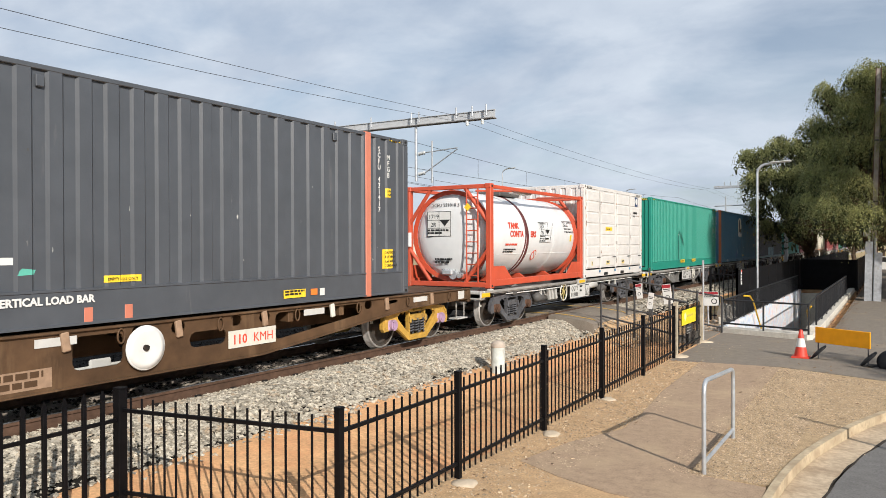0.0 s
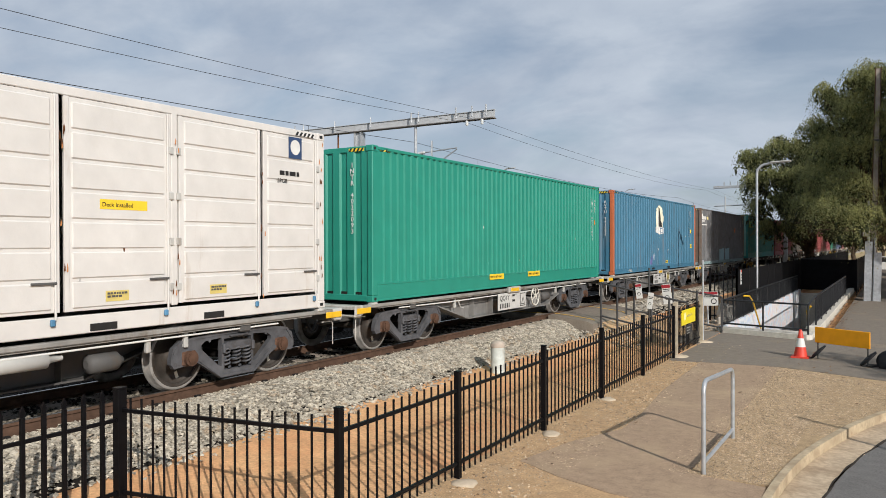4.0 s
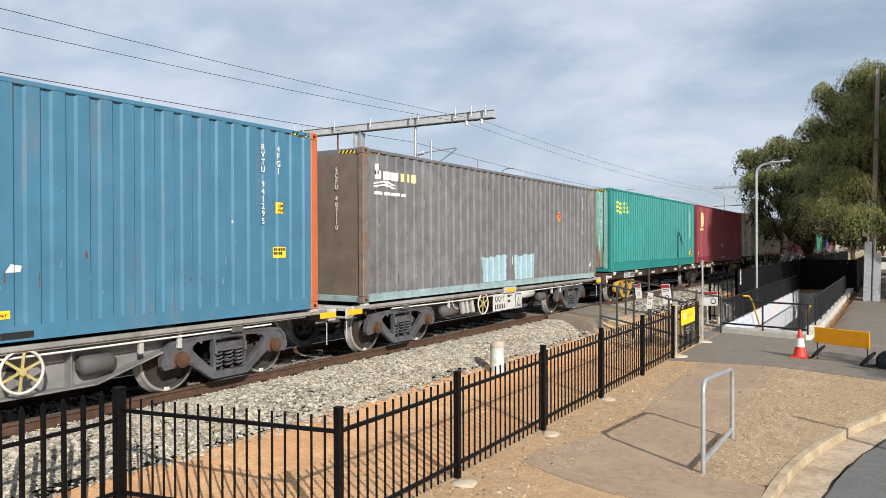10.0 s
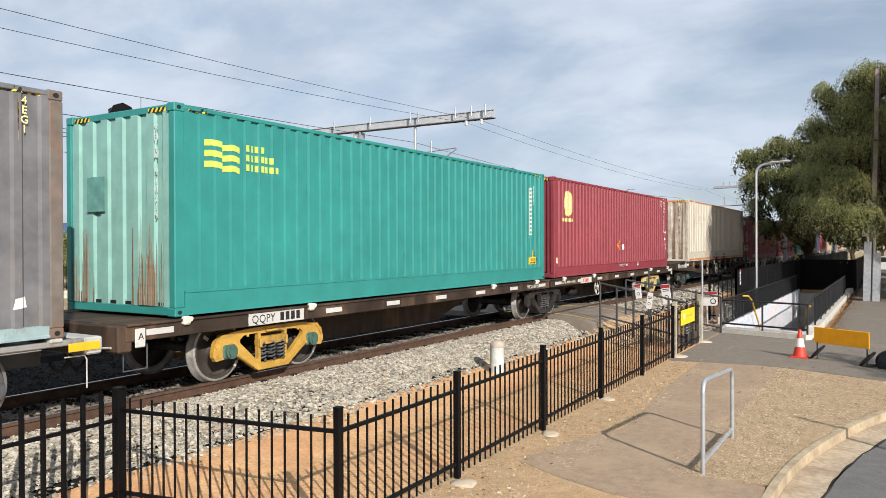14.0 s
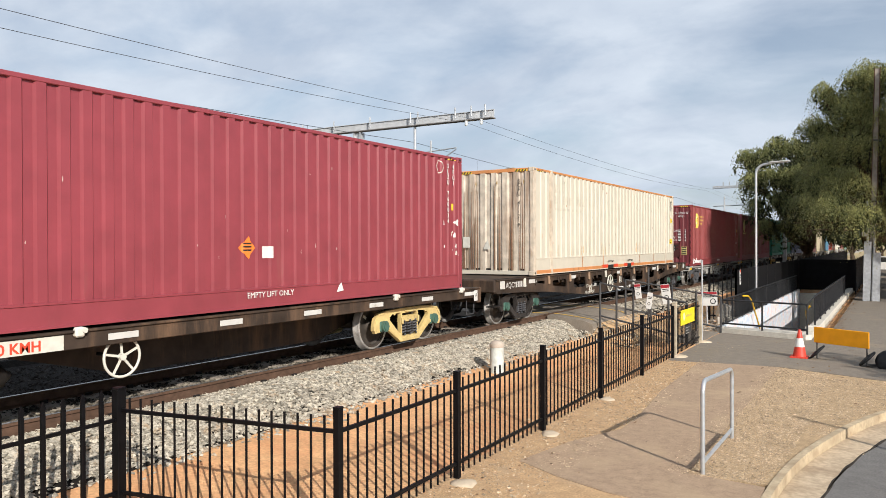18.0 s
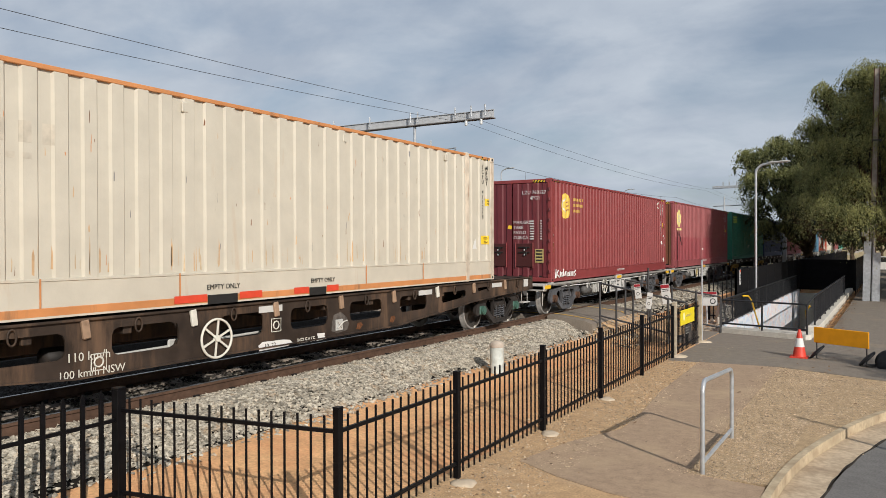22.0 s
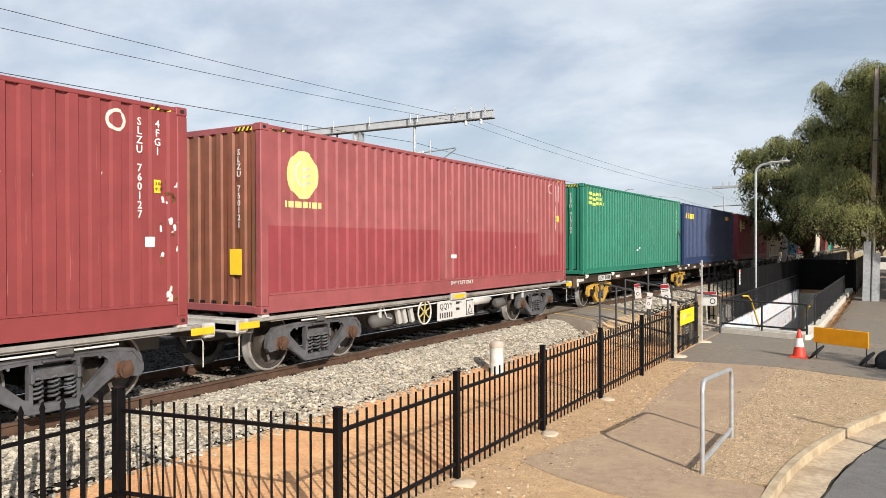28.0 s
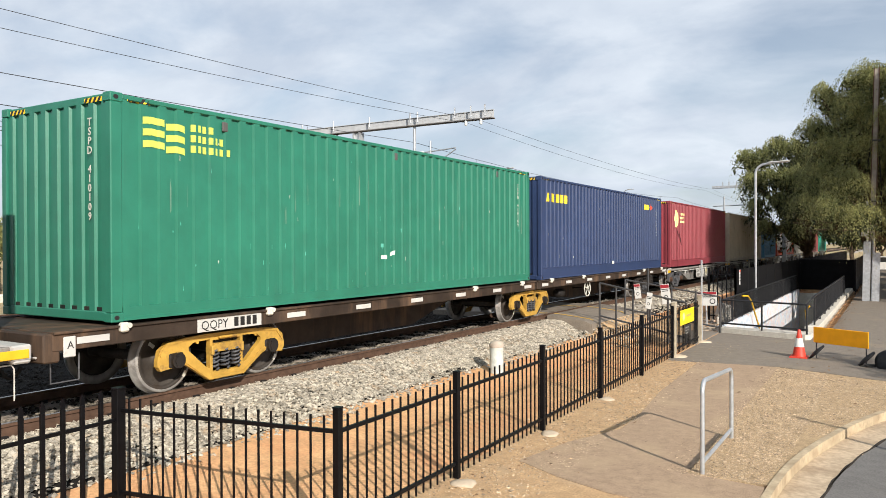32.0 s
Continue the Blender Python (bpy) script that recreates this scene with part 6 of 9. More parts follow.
        WHEELSETS.append((w, yy))
    return b


def handwheel(parent, y, z, r, material, spokes=6, x=1.16, solid=False, spoke_mat=None):
    s = Shape()
    sp = Shape()
    pts = [(x, y + r * math.cos(a), z + r * math.sin(a)) for a in [k * math.pi / 14 for k in range(29)]]
    s.tube(pts, 0.018, 8)
    if solid:
        s.lathe([(0.0, 0.02), (0.002, r * 0.2), (0.03, r * 0.75), (0.02, r), (-0.01, r), (-0.03, 0.02)], (x, y, z), (1, 0, 0), 32)
        part("hub", Shape().cyl((x, y, z), (x + 0.03, y, z), r * 0.15, n=12), STEEL, parent)
    else:
        for k in range(spokes):
            a = k * 2 * math.pi / spokes + 0.4
            sp.box((x, y + r * 0.5 * math.cos(a), z + r * 0.5 * math.sin(a)), (0.012, 0.03, r), 0, 0, Matrix.Rotation(a - math.pi / 2, 3, "X"))
        sp.cyl((x - 0.03, y, z), (x + 0.03, y, z), 0.045, n=12)
    h = part("handwheel", s, material, parent)
    if sp.v:
        part("spokes", sp, spoke_mat or material, h)
    part("spindle", Shape().cyl((x - 0.5, y, z), (x - 0.02, y, z), 0.025, n=8), STEEL, h)
    return h


def hose(parent, x, y, z, d):
    pts = [(x, y + d * 0.05 * k, z - 0.34 * math.sin(k * math.pi / 9)) for k in range(8)]
    part("brake_hose", Shape().tube(pts, 0.026, 8), RUBBER, parent)


def coupler(parent, y, d, z=0.46 + 0.36, material=STEEL):
    s = Shape().box((0, y - d * 0.3, z), (0.18, 0.75, 0.2), 0.02)
    s.box((0, y + d * 0.12, z), (0.3, 0.3, 0.28), 0.05)
    s.box((0.09, y + d * 0.26, z), (0.1, 0.14, 0.26), 0.03)
    part("coupler", s, material, parent)
    hose(parent, 0.35, y, z - 0.05, d)


def deck_straps(parent, ys, z, material=WHITE, x=1.25, w=0.3, h=0.07):
    for y in ys:
        part("reflector", Shape().box((x, y, z), (0.012, w, h), 0.003), material, parent)


SPINE = paint("worn_grey_spine", (0.19, 0.187, 0.18), 0.5, 0.6, (0.1, 0.085, 0.07), 0.25)
# door red darkened for the shade in the lock recess
LOCK_DARK = paint("lock_recess_shade", (0.06, 0.017, 0.017), 0.3, 0.6, (0.08, 0.05, 0.04))
DIRTY_SILL = paint("dirty_grey_sill", (0.27, 0.262, 0.245), 0.55, 0.6, (0.13, 0.1, 0.075), 0.2)


def grey_wagon(u, length, boxes, code="QQYY", label="", seed=0, early=False):
    """Light container flat with a pale sill and a deep grey spine; boxes: where containers begin and end."""
    rng = random.Random(seed)
    z = 0.93
    g = thing("container_wagon", label or "light grey steel container flat wagon with grey bogies", "wagon", pose(TRACK, u, RAIL), "wagons of the train")
    e0, e1 = -0.36, length + 0.36
    for sx in (-1, 1):
        part("side_sill", Shape().box((sx * 1.15, length / 2, z - 0.04), (0.1, length + 0.5, 0.065), 0.012).box((sx * 1.13, length / 2, z - 0.085), (0.08, length - 0.5, 0.025), 0.006), DIRTY_SILL, g)
        s = Shape()
        zl = z - 0.62
        xs = 0.42 if early else 0.87
        s.prism([(1.0, z - 0.1), (2.4, z - 0.2), (3.9, zl), (length - 3.9, zl), (length - 2.4, z - 0.2), (length - 1.0, z - 0.1)], "x", *sorted((sx * (xs - 0.01), sx * (xs + 0.01))))
        s.box((sx * (xs + 0.03), length / 2, zl + 0.01), (0.3, length - 7.8, 0.025), 0.006)
        for ya, yb in ((2.4, 3.9), (length - 2.4, length - 3.9)):
            s.prism([(ya, z - 0.2), (yb, zl), (yb, zl + 0.025), (ya, z - 0.175)], "x", *sorted((sx * (xs - 0.12), sx * (xs + 0.18))))
        for k in range(5):
            s.box((sx * (xs + 0.08), 4.2 + k * (length - 8.4) / 4, (z + zl) / 2 - 0.05), (0.13, 0.02, z - zl - 0.12))
        # darker grey on early wagons paints the shade their web lies in
        part("spine_web", s, GREY_FRAME if early else SPINE, g)
    part("centre_sill", Shape().box((0, length / 2, z - 0.25), (0.6, length + 0.5, 0.3), 0.02), GREY_FRAME, g)
    for y in (e0 + 0.1, 1.47, length / 2, length - 1.7, e1 - 0.1):
        part("cross_beam", Shape().box((0, y, z - 0.11), (2.3, 0.22, 0.17), 0.02), GREY_FRAME, g)
    for y, d in ((e0, -1), (e1, 1)):
        h = part("headstock", Shape().box((0, y, z - 0.09), (2.42, 0.24, 0.18), 0.02).box((0.95, y + d * 0.02, z - 0.13), (0.5, 0.2, 0.16), 0.02), GREY_SILL, g)
        part("reflector", Shape().box((1.215, y - d * 0.12, z - 0.1), (0.02, 0.4, 0.1), 0.006), YELLOW, h, "amber reflective block")
        coupler(g, y + d * 0.12, d)
        part("hand_step", Shape().tube([(1.1, y - d * 0.3, z - 0.22), (1.1, y - d * 0.05, z - 0.22), (1.1, y - d * 0.02, z - 0.27), (1.1, y - d * 0.02, z - 0.62)], 0.009), DIRTY_WHITE, g)
    for y in boxes:
        s = Shape().box((1.16, y, z + 0.0), (0.12, 0.16, 0.05), 0.015).cyl((1.16, y, z + 0.0), (1.16, y, z + 0.035), 0.045, n=10)
        part("twist_lock", s, GREY_SILL, g)
        part("twist_lock", Shape().box((-1.16, y, z + 0.0), (0.12, 0.16, 0.05), 0.015), GREY_SILL, g)
    # centre gear: number board, handwheel, brake cylinder, pipes
    board = part("number_board", Shape().box((1.17, 5.92, z - 0.325), (0.03, 1.58, 0.41), 0.008), BOARD_WHITE, g, "dull white board with black lettering")
    lettering(code, 0.135, INK, board, on_side(1.187, 5.2, z - 0.295))
    for k in range(6):
        bar(board, INK, on_side(1.187, 5.2 + k * 0.095, z - 0.48), 0.045, 0.115)
    for k, txt in enumerate(("CAPACITY", "TARE")):
        lettering(txt, 0.042, INK, board, on_side(1.187, 5.88, z - 0.2 - k * 0.13))
        text_bars(board, on_side(1.187, 5.88, z - 0.22 - k * 0.13), 1, 0.2, 0.045, INK)
    bar(board, INK, on_side(1.187, 6.33, z - 0.49), 0.32, 0.33)
    bar(board, BOARD_WHITE, on_side(1.191, 6.35, z - 0.47), 0.28, 0.29)
    bar(board, INK, on_side(1.195, 6.38, z - 0.45), 0, 0, "warning_triangle", [(0, 0), (0.22, 0), (0.11, 0.2)])
    bar(board, BOARD_WHITE, on_side(1.199, 6.415, z - 0.43), 0, 0, "warning_triangle", [(0, 0), (0.15, 0), (0.075, 0.135)])
    hold = part("lamp_bracket", Shape().box((1.2, 5.95, z - 0.045), (0.07, 0.66, 0.15), 0.015), GREY_SILL, g)
    part("reflector", Shape().box((1.237, 5.95, z - 0.045), (0.012, 0.46, 0.085), 0.004), YELLOW, hold, "amber reflective strip")
    handwheel(g, 4.65 if early else 7.33, z - 0.3, 0.24, PALE_MARK, spoke_mat=DULL_YELLOW if seed % 2 else PALE_MARK)
    if early:
        part("brake_cylinder", Shape().lathe([(0, 0.04), (0.02, 0.1), (0.75, 0.1), (0.78, 0.05), (0.95, 0.03)], (1.06, 6.8, z - 0.22), (0, 1, 0), 18), GREY_SILL, g)
        for yy in (3.9, 4.1, 4.35):
            part("linkage", Shape().box((1.02, yy, z - 0.32), (0.1, 0.1, 0.34), 0.02, m=Matrix.Rotation(0.3, 3, "X")), GREY_SILL, g)
    part("brake_cylinder", Shape().lathe([(0, 0.05), (0.03, 0.12), (0.4, 0.12), (0.44, 0.08), (0.5, 0.04)], (0.98, 8.1, z - 0.36), (0, 1, 0), 18), GREY_FRAME, g)
    if early:
        part("air_tank", Shape().lathe([(0, 0.03), (0.05, 0.13), (0.6, 0.13), (0.65, 0.03)], (1.0, 2.9 + rng.random() * 0.2, z - 0.36), (0, 1, 0), 18), GREY_FRAME, g)
    part("brake_pipe", Shape().tube([(1.12, 1.0, z - 0.14), (1.12, 3.0, z - 0.16), (1.12, 5.0, z - 0.15), (1.12, length - 1.0, z - 0.14)], 0.014, 6), WHITE, g)
    for y in (3.2, 8.9, 9.5):
        part("pipe_bracket", Shape().box((1.08, y, z - 0.2), (0.06, 0.07, 0.22), 0.01), GREY_SILL, g)
    part("lever", Shape().tube([(1.1, 3.3, z - 0.12), (1.14, 3.35, z - 0.3), (1.14, 3.5, z - 0.33)], 0.014), GREY_SILL, g)
    bogie(g, 1.47, BOGIE)
    bogie(g, length - 1.78, BOGIE)
    MOVERS.append((g, u, RAIL))
    return g


def brown_pack(u, length, joint, code, bogies, label, frame_mat):
    """Two-platform flat wagon on three bogies, the middle one shared at the joint."""
    z = 1.05
    g = thing("container_wagon", label, "wagon", pose(TRACK, u, RAIL), "wagons of the train")
    spans = ((-0.75, joint - 0.06), (joint + 0.06, length + 0.75))
    for n, (a, b) in enumerate(spans):
        for sx in (-1, 1):
            s = Shape().box((sx * 1.2, (a + b) / 2, z - 0.14), (0.06, b - a, 0.2), 0.01).box((sx * 1.17, (a + b) / 2, z - 0.03), (0.18, b - a, 0.03), 0.006)
            part("side_sill", s, frame_mat, g)
        part("deck", Shape().box((0, (a + b) / 2, z - 0.04), (2.3, b - a - 0.02, 0.04), 0.006), frame_mat, g)
        s = Shape().prism([(a + 0.4, z - 0.06), (a + 0.4, z - 0.32), (a + 3.0, z - 0.36), (a + 4.6, z - 0.78), (b - 4.6, z - 0.78), (b - 3.0, z - 0.36), (b - 0.4, z - 0.32), (b - 0.4, z - 0.06)], "x", -0.34, 0.34)
        for k in range(9):
            part("cross_beam", Shape().box((0, a + 1.4 + k * (b - a - 2.8) / 8, z - 0.15), (2.2, 0.1, 0.14), 0.01), frame_mat, g)
        part("centre_sill", s, frame_mat, g)
        deck_straps(g, [a + 0.5 + k * (b - a - 1.0) / 7 for k in range(8)], z - 0.14, BOARD_WHITE, 1.236, 0.42, 0.08)
        for y in (a + 2.1,)[n:]:
            bar(g, BOARD_WHITE, on_side(1.2365, y - 0.06, z - 0.23), 1.2, 0.185, "label")
            lettering(code, 0.13, INK, g, on_side(1.2405, y, z - 0.2))
            for k in range(4):
                bar(g, INK, on_side(1.2405, y + 0.6 + k * 0.12, z - 0.2), 0.08, 0.13)
        for y in (a + 0.9, a + 3.4, b - 3.4, b - 0.9):
            part("tie_down", Shape().box((1.25, y, z - 0.04), (0.08, 0.12, 0.12), 0.02).cyl((1.22, y + 0.05, z - 0.02), (1.3, y + 0.05, z - 0.02), 0.035, n=8), PALE_MARK, g)
    for y, d in ((spans[0][0], -1), (spans[1][1], 1)):
        part("headstock", Shape().box((0, y, z - 0.2), (2.44, 0.2, 0.34), 0.02), frame_mat, g)
        part("corner_plate", Shape().box((1.235, y - d * 0.2, z - 0.2), (0.02, 0.15, 0.24), 0.01), BOARD_WHITE, g)
        lettering("A", 0.09, INK, g, on_side(1.2465, y - d * 0.2 - 0.035, z - 0.22))
        coupler(g, y + d * 0.1, d)
        part("hand_step", Shape().tube([(1.1, y - d * 0.05, z - 0.3), (1.1, y - d * 0.05, z - 0.62), (1.1, y - d * 0.4, z - 0.62), (1.1, y - d * 0.4, z - 0.3)], 0.011), BOGIE, g)
        part("lever", Shape().tube([(1.1, y + d * 0.12, z - 0.3), (0.5, y + d * 0.16, z - 0.34), (0.2, y + d * 0.14, z - 0.2)], 0.014), GREY_SILL, g)
    handwheel(g, joint + 4.1, z - 0.42, 0.25, PALE_MARK, 5, 1.14)
    part("brake_cylinder", Shape().lathe([(0, 0.05), (0.03, 0.13), (0.4, 0.13), (0.44, 0.08), (0.5, 0.04)], (0.8, joint + 2.4, z - 0.5), (0, 1, 0), 18), STEEL, g)
    for y, (pm, cap) in zip((1.97, joint, length - 1.9), bogies):
        bogie(g, y, pm, cap)
    MOVERS.append((g, u, RAIL))
    return g


def web(s, x0, x1, top, low, holes):
    """Upright web along the wagon under a straight top, its lower edge through the points low; holes: (from, to, bottom, bottom at the end, top), with rounded corners."""
    lx, lz = [q[0] for q in low], [q[1] for q in low]

    def edge(h, y, up_):
        a, b, la, lb, hi = h
        c = min(0.09, (b - a) * 0.3, (hi - max(la, lb)) * 0.45)
        r_ = float(np.interp(y, [a, a + 0.3 * c, a + c, b - c, b - 0.3 * c, b], [c, 0.3 * c, 0, 0, 0.3 * c, c]))
        return hi - r_ if up_ else float(np.interp(y, [a, b], [la, lb])) + r_
    cuts = set(lx)
    for h in holes:
        c = min(0.09, (h[1] - h[0]) * 0.3, (h[4] - max(h[2], h[3])) * 0.45)
        cuts |= {h[0], h[0] + 0.3 * c, h[0] + c, h[1] - c, h[1] - 0.3 * c, h[1]}
    cuts = sorted(cuts)
    for p, q in zip(cuts, cuts[1:]):
        if q - p < 1e-4:
            continue
        lo = [float(np.interp(v, lx, lz)) for v in (p, q)]
        h = [t for t in holes if t[0] <= (p + q) / 2 <= t[1]]
        if h:
            s.prism([(p, lo[0]), (q, lo[1]), (q, edge(h[0], q, False)), (p, edge(h[0], p, False))], "x", x0, x1)
            s.prism([(p, edge(h[0], p, True)), (q, edge(h[0], q, True)), (q, top), (p, top)], "x", x0, x1)
        else:
            s.prism([(p, lo[0]), (q, lo[1]), (q, top), (p, top)], "x", x0, x1)


def skeletal_wagon(u, length, z, frame_mat, bogie_mat, cap, code, label, wheel_y, solid, low, holes, ends=(1.75, 1.9)):
    """Long flat wagon with deep side girders that are pierced by openings; low: the lower edge, holes: openings of the rear half, mirrored to the front."""
    g = thing("container_wagon", label, "wagon", pose(TRACK, u, RAIL), "wagons of the train")
    low = [(length - y, z + d) for y, d in low[::-1]] + [(y, z + d) for y, d in low]
    openings = [(a, b, z + la, z + lb, z + hi) for a, b, la, lb, hi in holes]
    openings += [(length - b, length - a, z + lb, z + la, z + hi) for a, b, la, lb, hi in holes if a > length / 2 + 0.8]
    openings.sort()
    for sx in (-1, 1):
        a, b = sorted((sx * 1.175, sx * 1.2))
        s = Shape()
        s.box((sx * 1.14, length / 2, z - 0.025), (0.2, length, 0.03), 0.006)
        web(s, a, b, z - 0.03, low, openings)
        for (p, zp), (q, zq) in zip(low, low[1:]):
            s.prism([(p, zp - 0.022), (q, zq - 0.022), (q, zq), (p, zp)], "x", *sorted((sx * 1.06, sx * 1.235)))
        part("side_girder", s, frame_mat, g)
    for k in range(15):
        part("cross_beam", Shape().box((0, 0.6 + k * (length - 1.2) / 14, z - 0.16), (2.3, 0.12, 0.2), 0.01), frame_mat, g)
    part("centre_sill", Shape().box((0, length / 2, z - 0.3), (0.5, length, 0.4), 0.02), frame_mat, g)
    for a, b in ((0.0, 2.9), (length - 2.9, length)):
        part("deck", Shape().box((0, (a + b) / 2, z - 0.03), (2.3, b - a, 0.04), 0.008), frame_mat, g)
    for y, d in ((0.0, -1), (length, 1)):
        part("headstock", Shape().box((0, y, z - 0.17), (2.42, 0.16, 0.3), 0.02), frame_mat, g)
        part("corner_plate", Shape().box((1.208, y - d * 0.36, z - 0.15), (0.012, 0.26, 0.2), 0.005), BOARD_WHITE, g)
        coupler(g, y + d * 0.1, d)
        part("hand_step", Shape().tube([(1.1, y - d * 0.05, z - 0.3), (1.1, y - d * 0.05, z - 0.66), (1.1, y - d * 0.4, z - 0.66), (1.1, y - d * 0.4, z - 0.3)], 0.011), DIRTY_WHITE if d > 0 else STEEL, g)
        part("step_plate", Shape().box((1.05, y - d * 0.22, z - 0.67), (0.24, 0.44, 0.03), 0.006), GREY_SILL if d > 0 else STEEL, g)
    for k in range(11):
        y = 1.6 + k * (length - 3.2) / 10
        part("tie_down", Shape().box((1.225, y, z - 0.14), (0.05, 0.1, 0.23), 0.012, m=Matrix.Rotation(0.14, 3, "X")), TAN_PLATE if k % 4 else PALE_MARK, g)
        part("lashing_ring", Shape().tube([(1.225, y + 0.72 + 0.05 * math.cos(t), z - 0.15 + 0.09 * math.sin(t)) for t in [i * math.pi / 6 for i in range(13)]], 0.013, 6), frame_mat, g)
    deck_straps(g, [2.15, 5.0, 9.4, length - 5.2, length - 2.0], z - 0.13, BOARD_WHITE, 1.208, 0.5, 0.1)
    lettering(code, 0.15, BOARD_WHITE, g, on_side(1.202, 0.56, z - 0.24))
    for k in range(6):
        bar(g, BOARD_WHITE, on_side(1.202, 1.13 + k * 0.1, z - 0.24), 0.06, 0.14)
    handwheel(g, wheel_y, z - (0.33 if solid else 0.46), 0.27, PALE_MARK if not solid else WHITE, 6, 1.25, solid)
    part("brake_cylinder", Shape().lathe([(0, 0.05), (0.03, 0.13), (0.4, 0.13), (0.44, 0.08), (0.5, 0.04)], (0.7, wheel_y - 2.2, z - 0.5), (0, 1, 0), 18), STEEL, g)
    part("linkage", Shape().tube([(0.9, wheel_y - 1.6, z - 0.55), (0.9, wheel_y + 1.8, z - 0.5)], 0.02).box((0.9, wheel_y - 0.4, z - 0.5), (0.05, 0.3, 0.12), 0.02), GREY_SILL, g)
    part("brake_rod", Shape().tube([(0.6, 3.0, z - 0.72), (0.6, length - 3.0, z - 0.72)], 0.022, 6), STEEL, g)
    bogie(g, ends[0], bogie_mat, cap)
    bogie(g, length - ends[1], bogie_mat, cap)
    MOVERS.append((g, u, RAIL))
    return g


TAN_PLATE = mat("tan_plate", (0.3, 0.2, 0.13), 0.65, 0, 0.2, 8, (0.14, 0.08, 0.05), 0.4, 5.0)

# ---- wagons and their loads, from the front of the train ----
GREY48 = paint("slate_grey_paint", (0.066, 0.074, 0.086), 0.2, 0.42, (0.16, 0.155, 0.15))
SALMON = paint("salmon_post", (0.5, 0.17, 0.11), 0.35)
TANK_RED = paint("tank_frame_red", (0.5, 0.078, 0.036), 0.35, 0.45, (0.3, 0.12, 0.07))
TANK_WHITE = paint("tank_white", (0.64, 0.655, 0.655), 0.15, 0.3, (0.5, 0.47, 0.42), 0.05)
BOX_WHITE = paint("white_container", (0.6, 0.585, 0.56), 0.3, 0.5, (0.42, 0.35, 0.28), 0.06)
GREEN = paint("bright_green", (0.018, 0.235, 0.172), 0.25, 0.42, (0.03, 0.2, 0.155), 0.06)
BLUE = paint("sea_blue", (0.052, 0.165, 0.258), 0.45, 0.45, (0.12, 0.16, 0.2))
ORANGE_POST = paint("orange_post", (0.44, 0.12, 0.046), 0.4, 0.55, (0.25, 0.1, 0.05))
TAUPE = mat("weathered_taupe", (0.142, 0.144, 0.152), 0.6, 0, 0.24, 4, (0.17, 0.145, 0.12), 0.4, 3.6, 0.0015, 25, 9.0)
TEAL = paint("teal_green", (0.026, 0.225, 0.205), 0.25, 0.42, (0.06, 0.235, 0.2))
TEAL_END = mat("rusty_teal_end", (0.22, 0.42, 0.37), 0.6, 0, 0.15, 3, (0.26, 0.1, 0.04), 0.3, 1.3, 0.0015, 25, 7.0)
RED_BOX = paint("faded_red", (0.238, 0.042, 0.055), 0.2, 0.42, (0.22, 0.075, 0.07))
FADED_RED = paint("dusty_faded_red", (0.265, 0.07, 0.074), 0.3, 0.5, (0.24, 0.085, 0.08), 0.14)
RED_LOW = paint("fresh_red", (0.235, 0.042, 0.051), 0.12, 0.4, (0.17, 0.05, 0.05))
DARK_RED = paint("dark_red", (0.222, 0.042, 0.043), 0.25, 0.42, (0.2, 0.07, 0.06))
DOOR_RED = paint("door_red", (0.13, 0.022, 0.028), 0.3, 0.5, (0.12, 0.05, 0.04))
CREAM = paint("old_cream", (0.51, 0.475, 0.395), 0.25, 0.5, (0.46, 0.35, 0.24), 0.06)
CREAM_END = mat("rusty_cream_end", (0.56, 0.49, 0.4), 0.65, 0, 0.25, 5, (0.22, 0.13, 0.08), 0.6, 3.2, 0.0015, 25, 14.0)
CREAM_RAIL = paint("orange_rail", (0.52, 0.22, 0.08), 0.4)
DEEP_GREEN = paint("deep_green", (0.019, 0.165, 0.108), 0.3, 0.42, (0.03, 0.13, 0.095))
NAVY = paint("navy_blue", (0.026, 0.046, 0.115), 0.2, 0.42, (0.08, 0.09, 0.12))
TAN = paint("tan_container", (0.4, 0.34, 0.24), 0.4)


def yellow_label(c, y, z, text="", w=0.0, h=0.1, ink=INK, back=MARK_YELLOW):
    w = w or 0.7
    b = bar(c, back, on_side(1.223, y, z), w, h, "label")
    if text:
        hh = min(h * 0.55, 0.9 * w / (len(text) * 0.78))
        lettering(text, hh, ink, c, on_side(1.229, y + 0.04 * w, z + (h - hh) / 2))
    return b


def caution(c, y, z, w=0.3):
    bar(c, MARK_YELLOW, on_side(1.223, y, z), w, 0.36, "label")
    for k, t in enumerate(("CAUTION", "9'10\" HIGH", "2.5m WIDE", "CONTAINER")):
        lettering(t, 0.052, INK, c, on_side(1.229, y + 0.015, z + 0.28 - k * 0.082))


def height_label(c, y, z):
    bar(c, MARK_YELLOW, on_side(1.223, y, z), 0.13, 0.17, "label")
    lettering("3.0m", 0.045, INK, c, on_side(1.229, y + 0.008, z + 0.1))
    lettering("9'10\"", 0.045, INK, c, on_side(1.229, y + 0.008, z + 0.025))


def lozenge(c, y, z, r, material, m=None):
    m = m or on_side(1.223, y, z)
    bar(c, material, m, 0, 0, "hazard_label", [(0, -r), (r, 0), (0, r), (-r, 0)])
    for k in (-0.28, 0.02, 0.3):
        bar(c, INK, m @ Matrix.Translation((-r * 0.55, k * r, 0.004)), r * 1.1, r * 0.14, "hazard_bar")


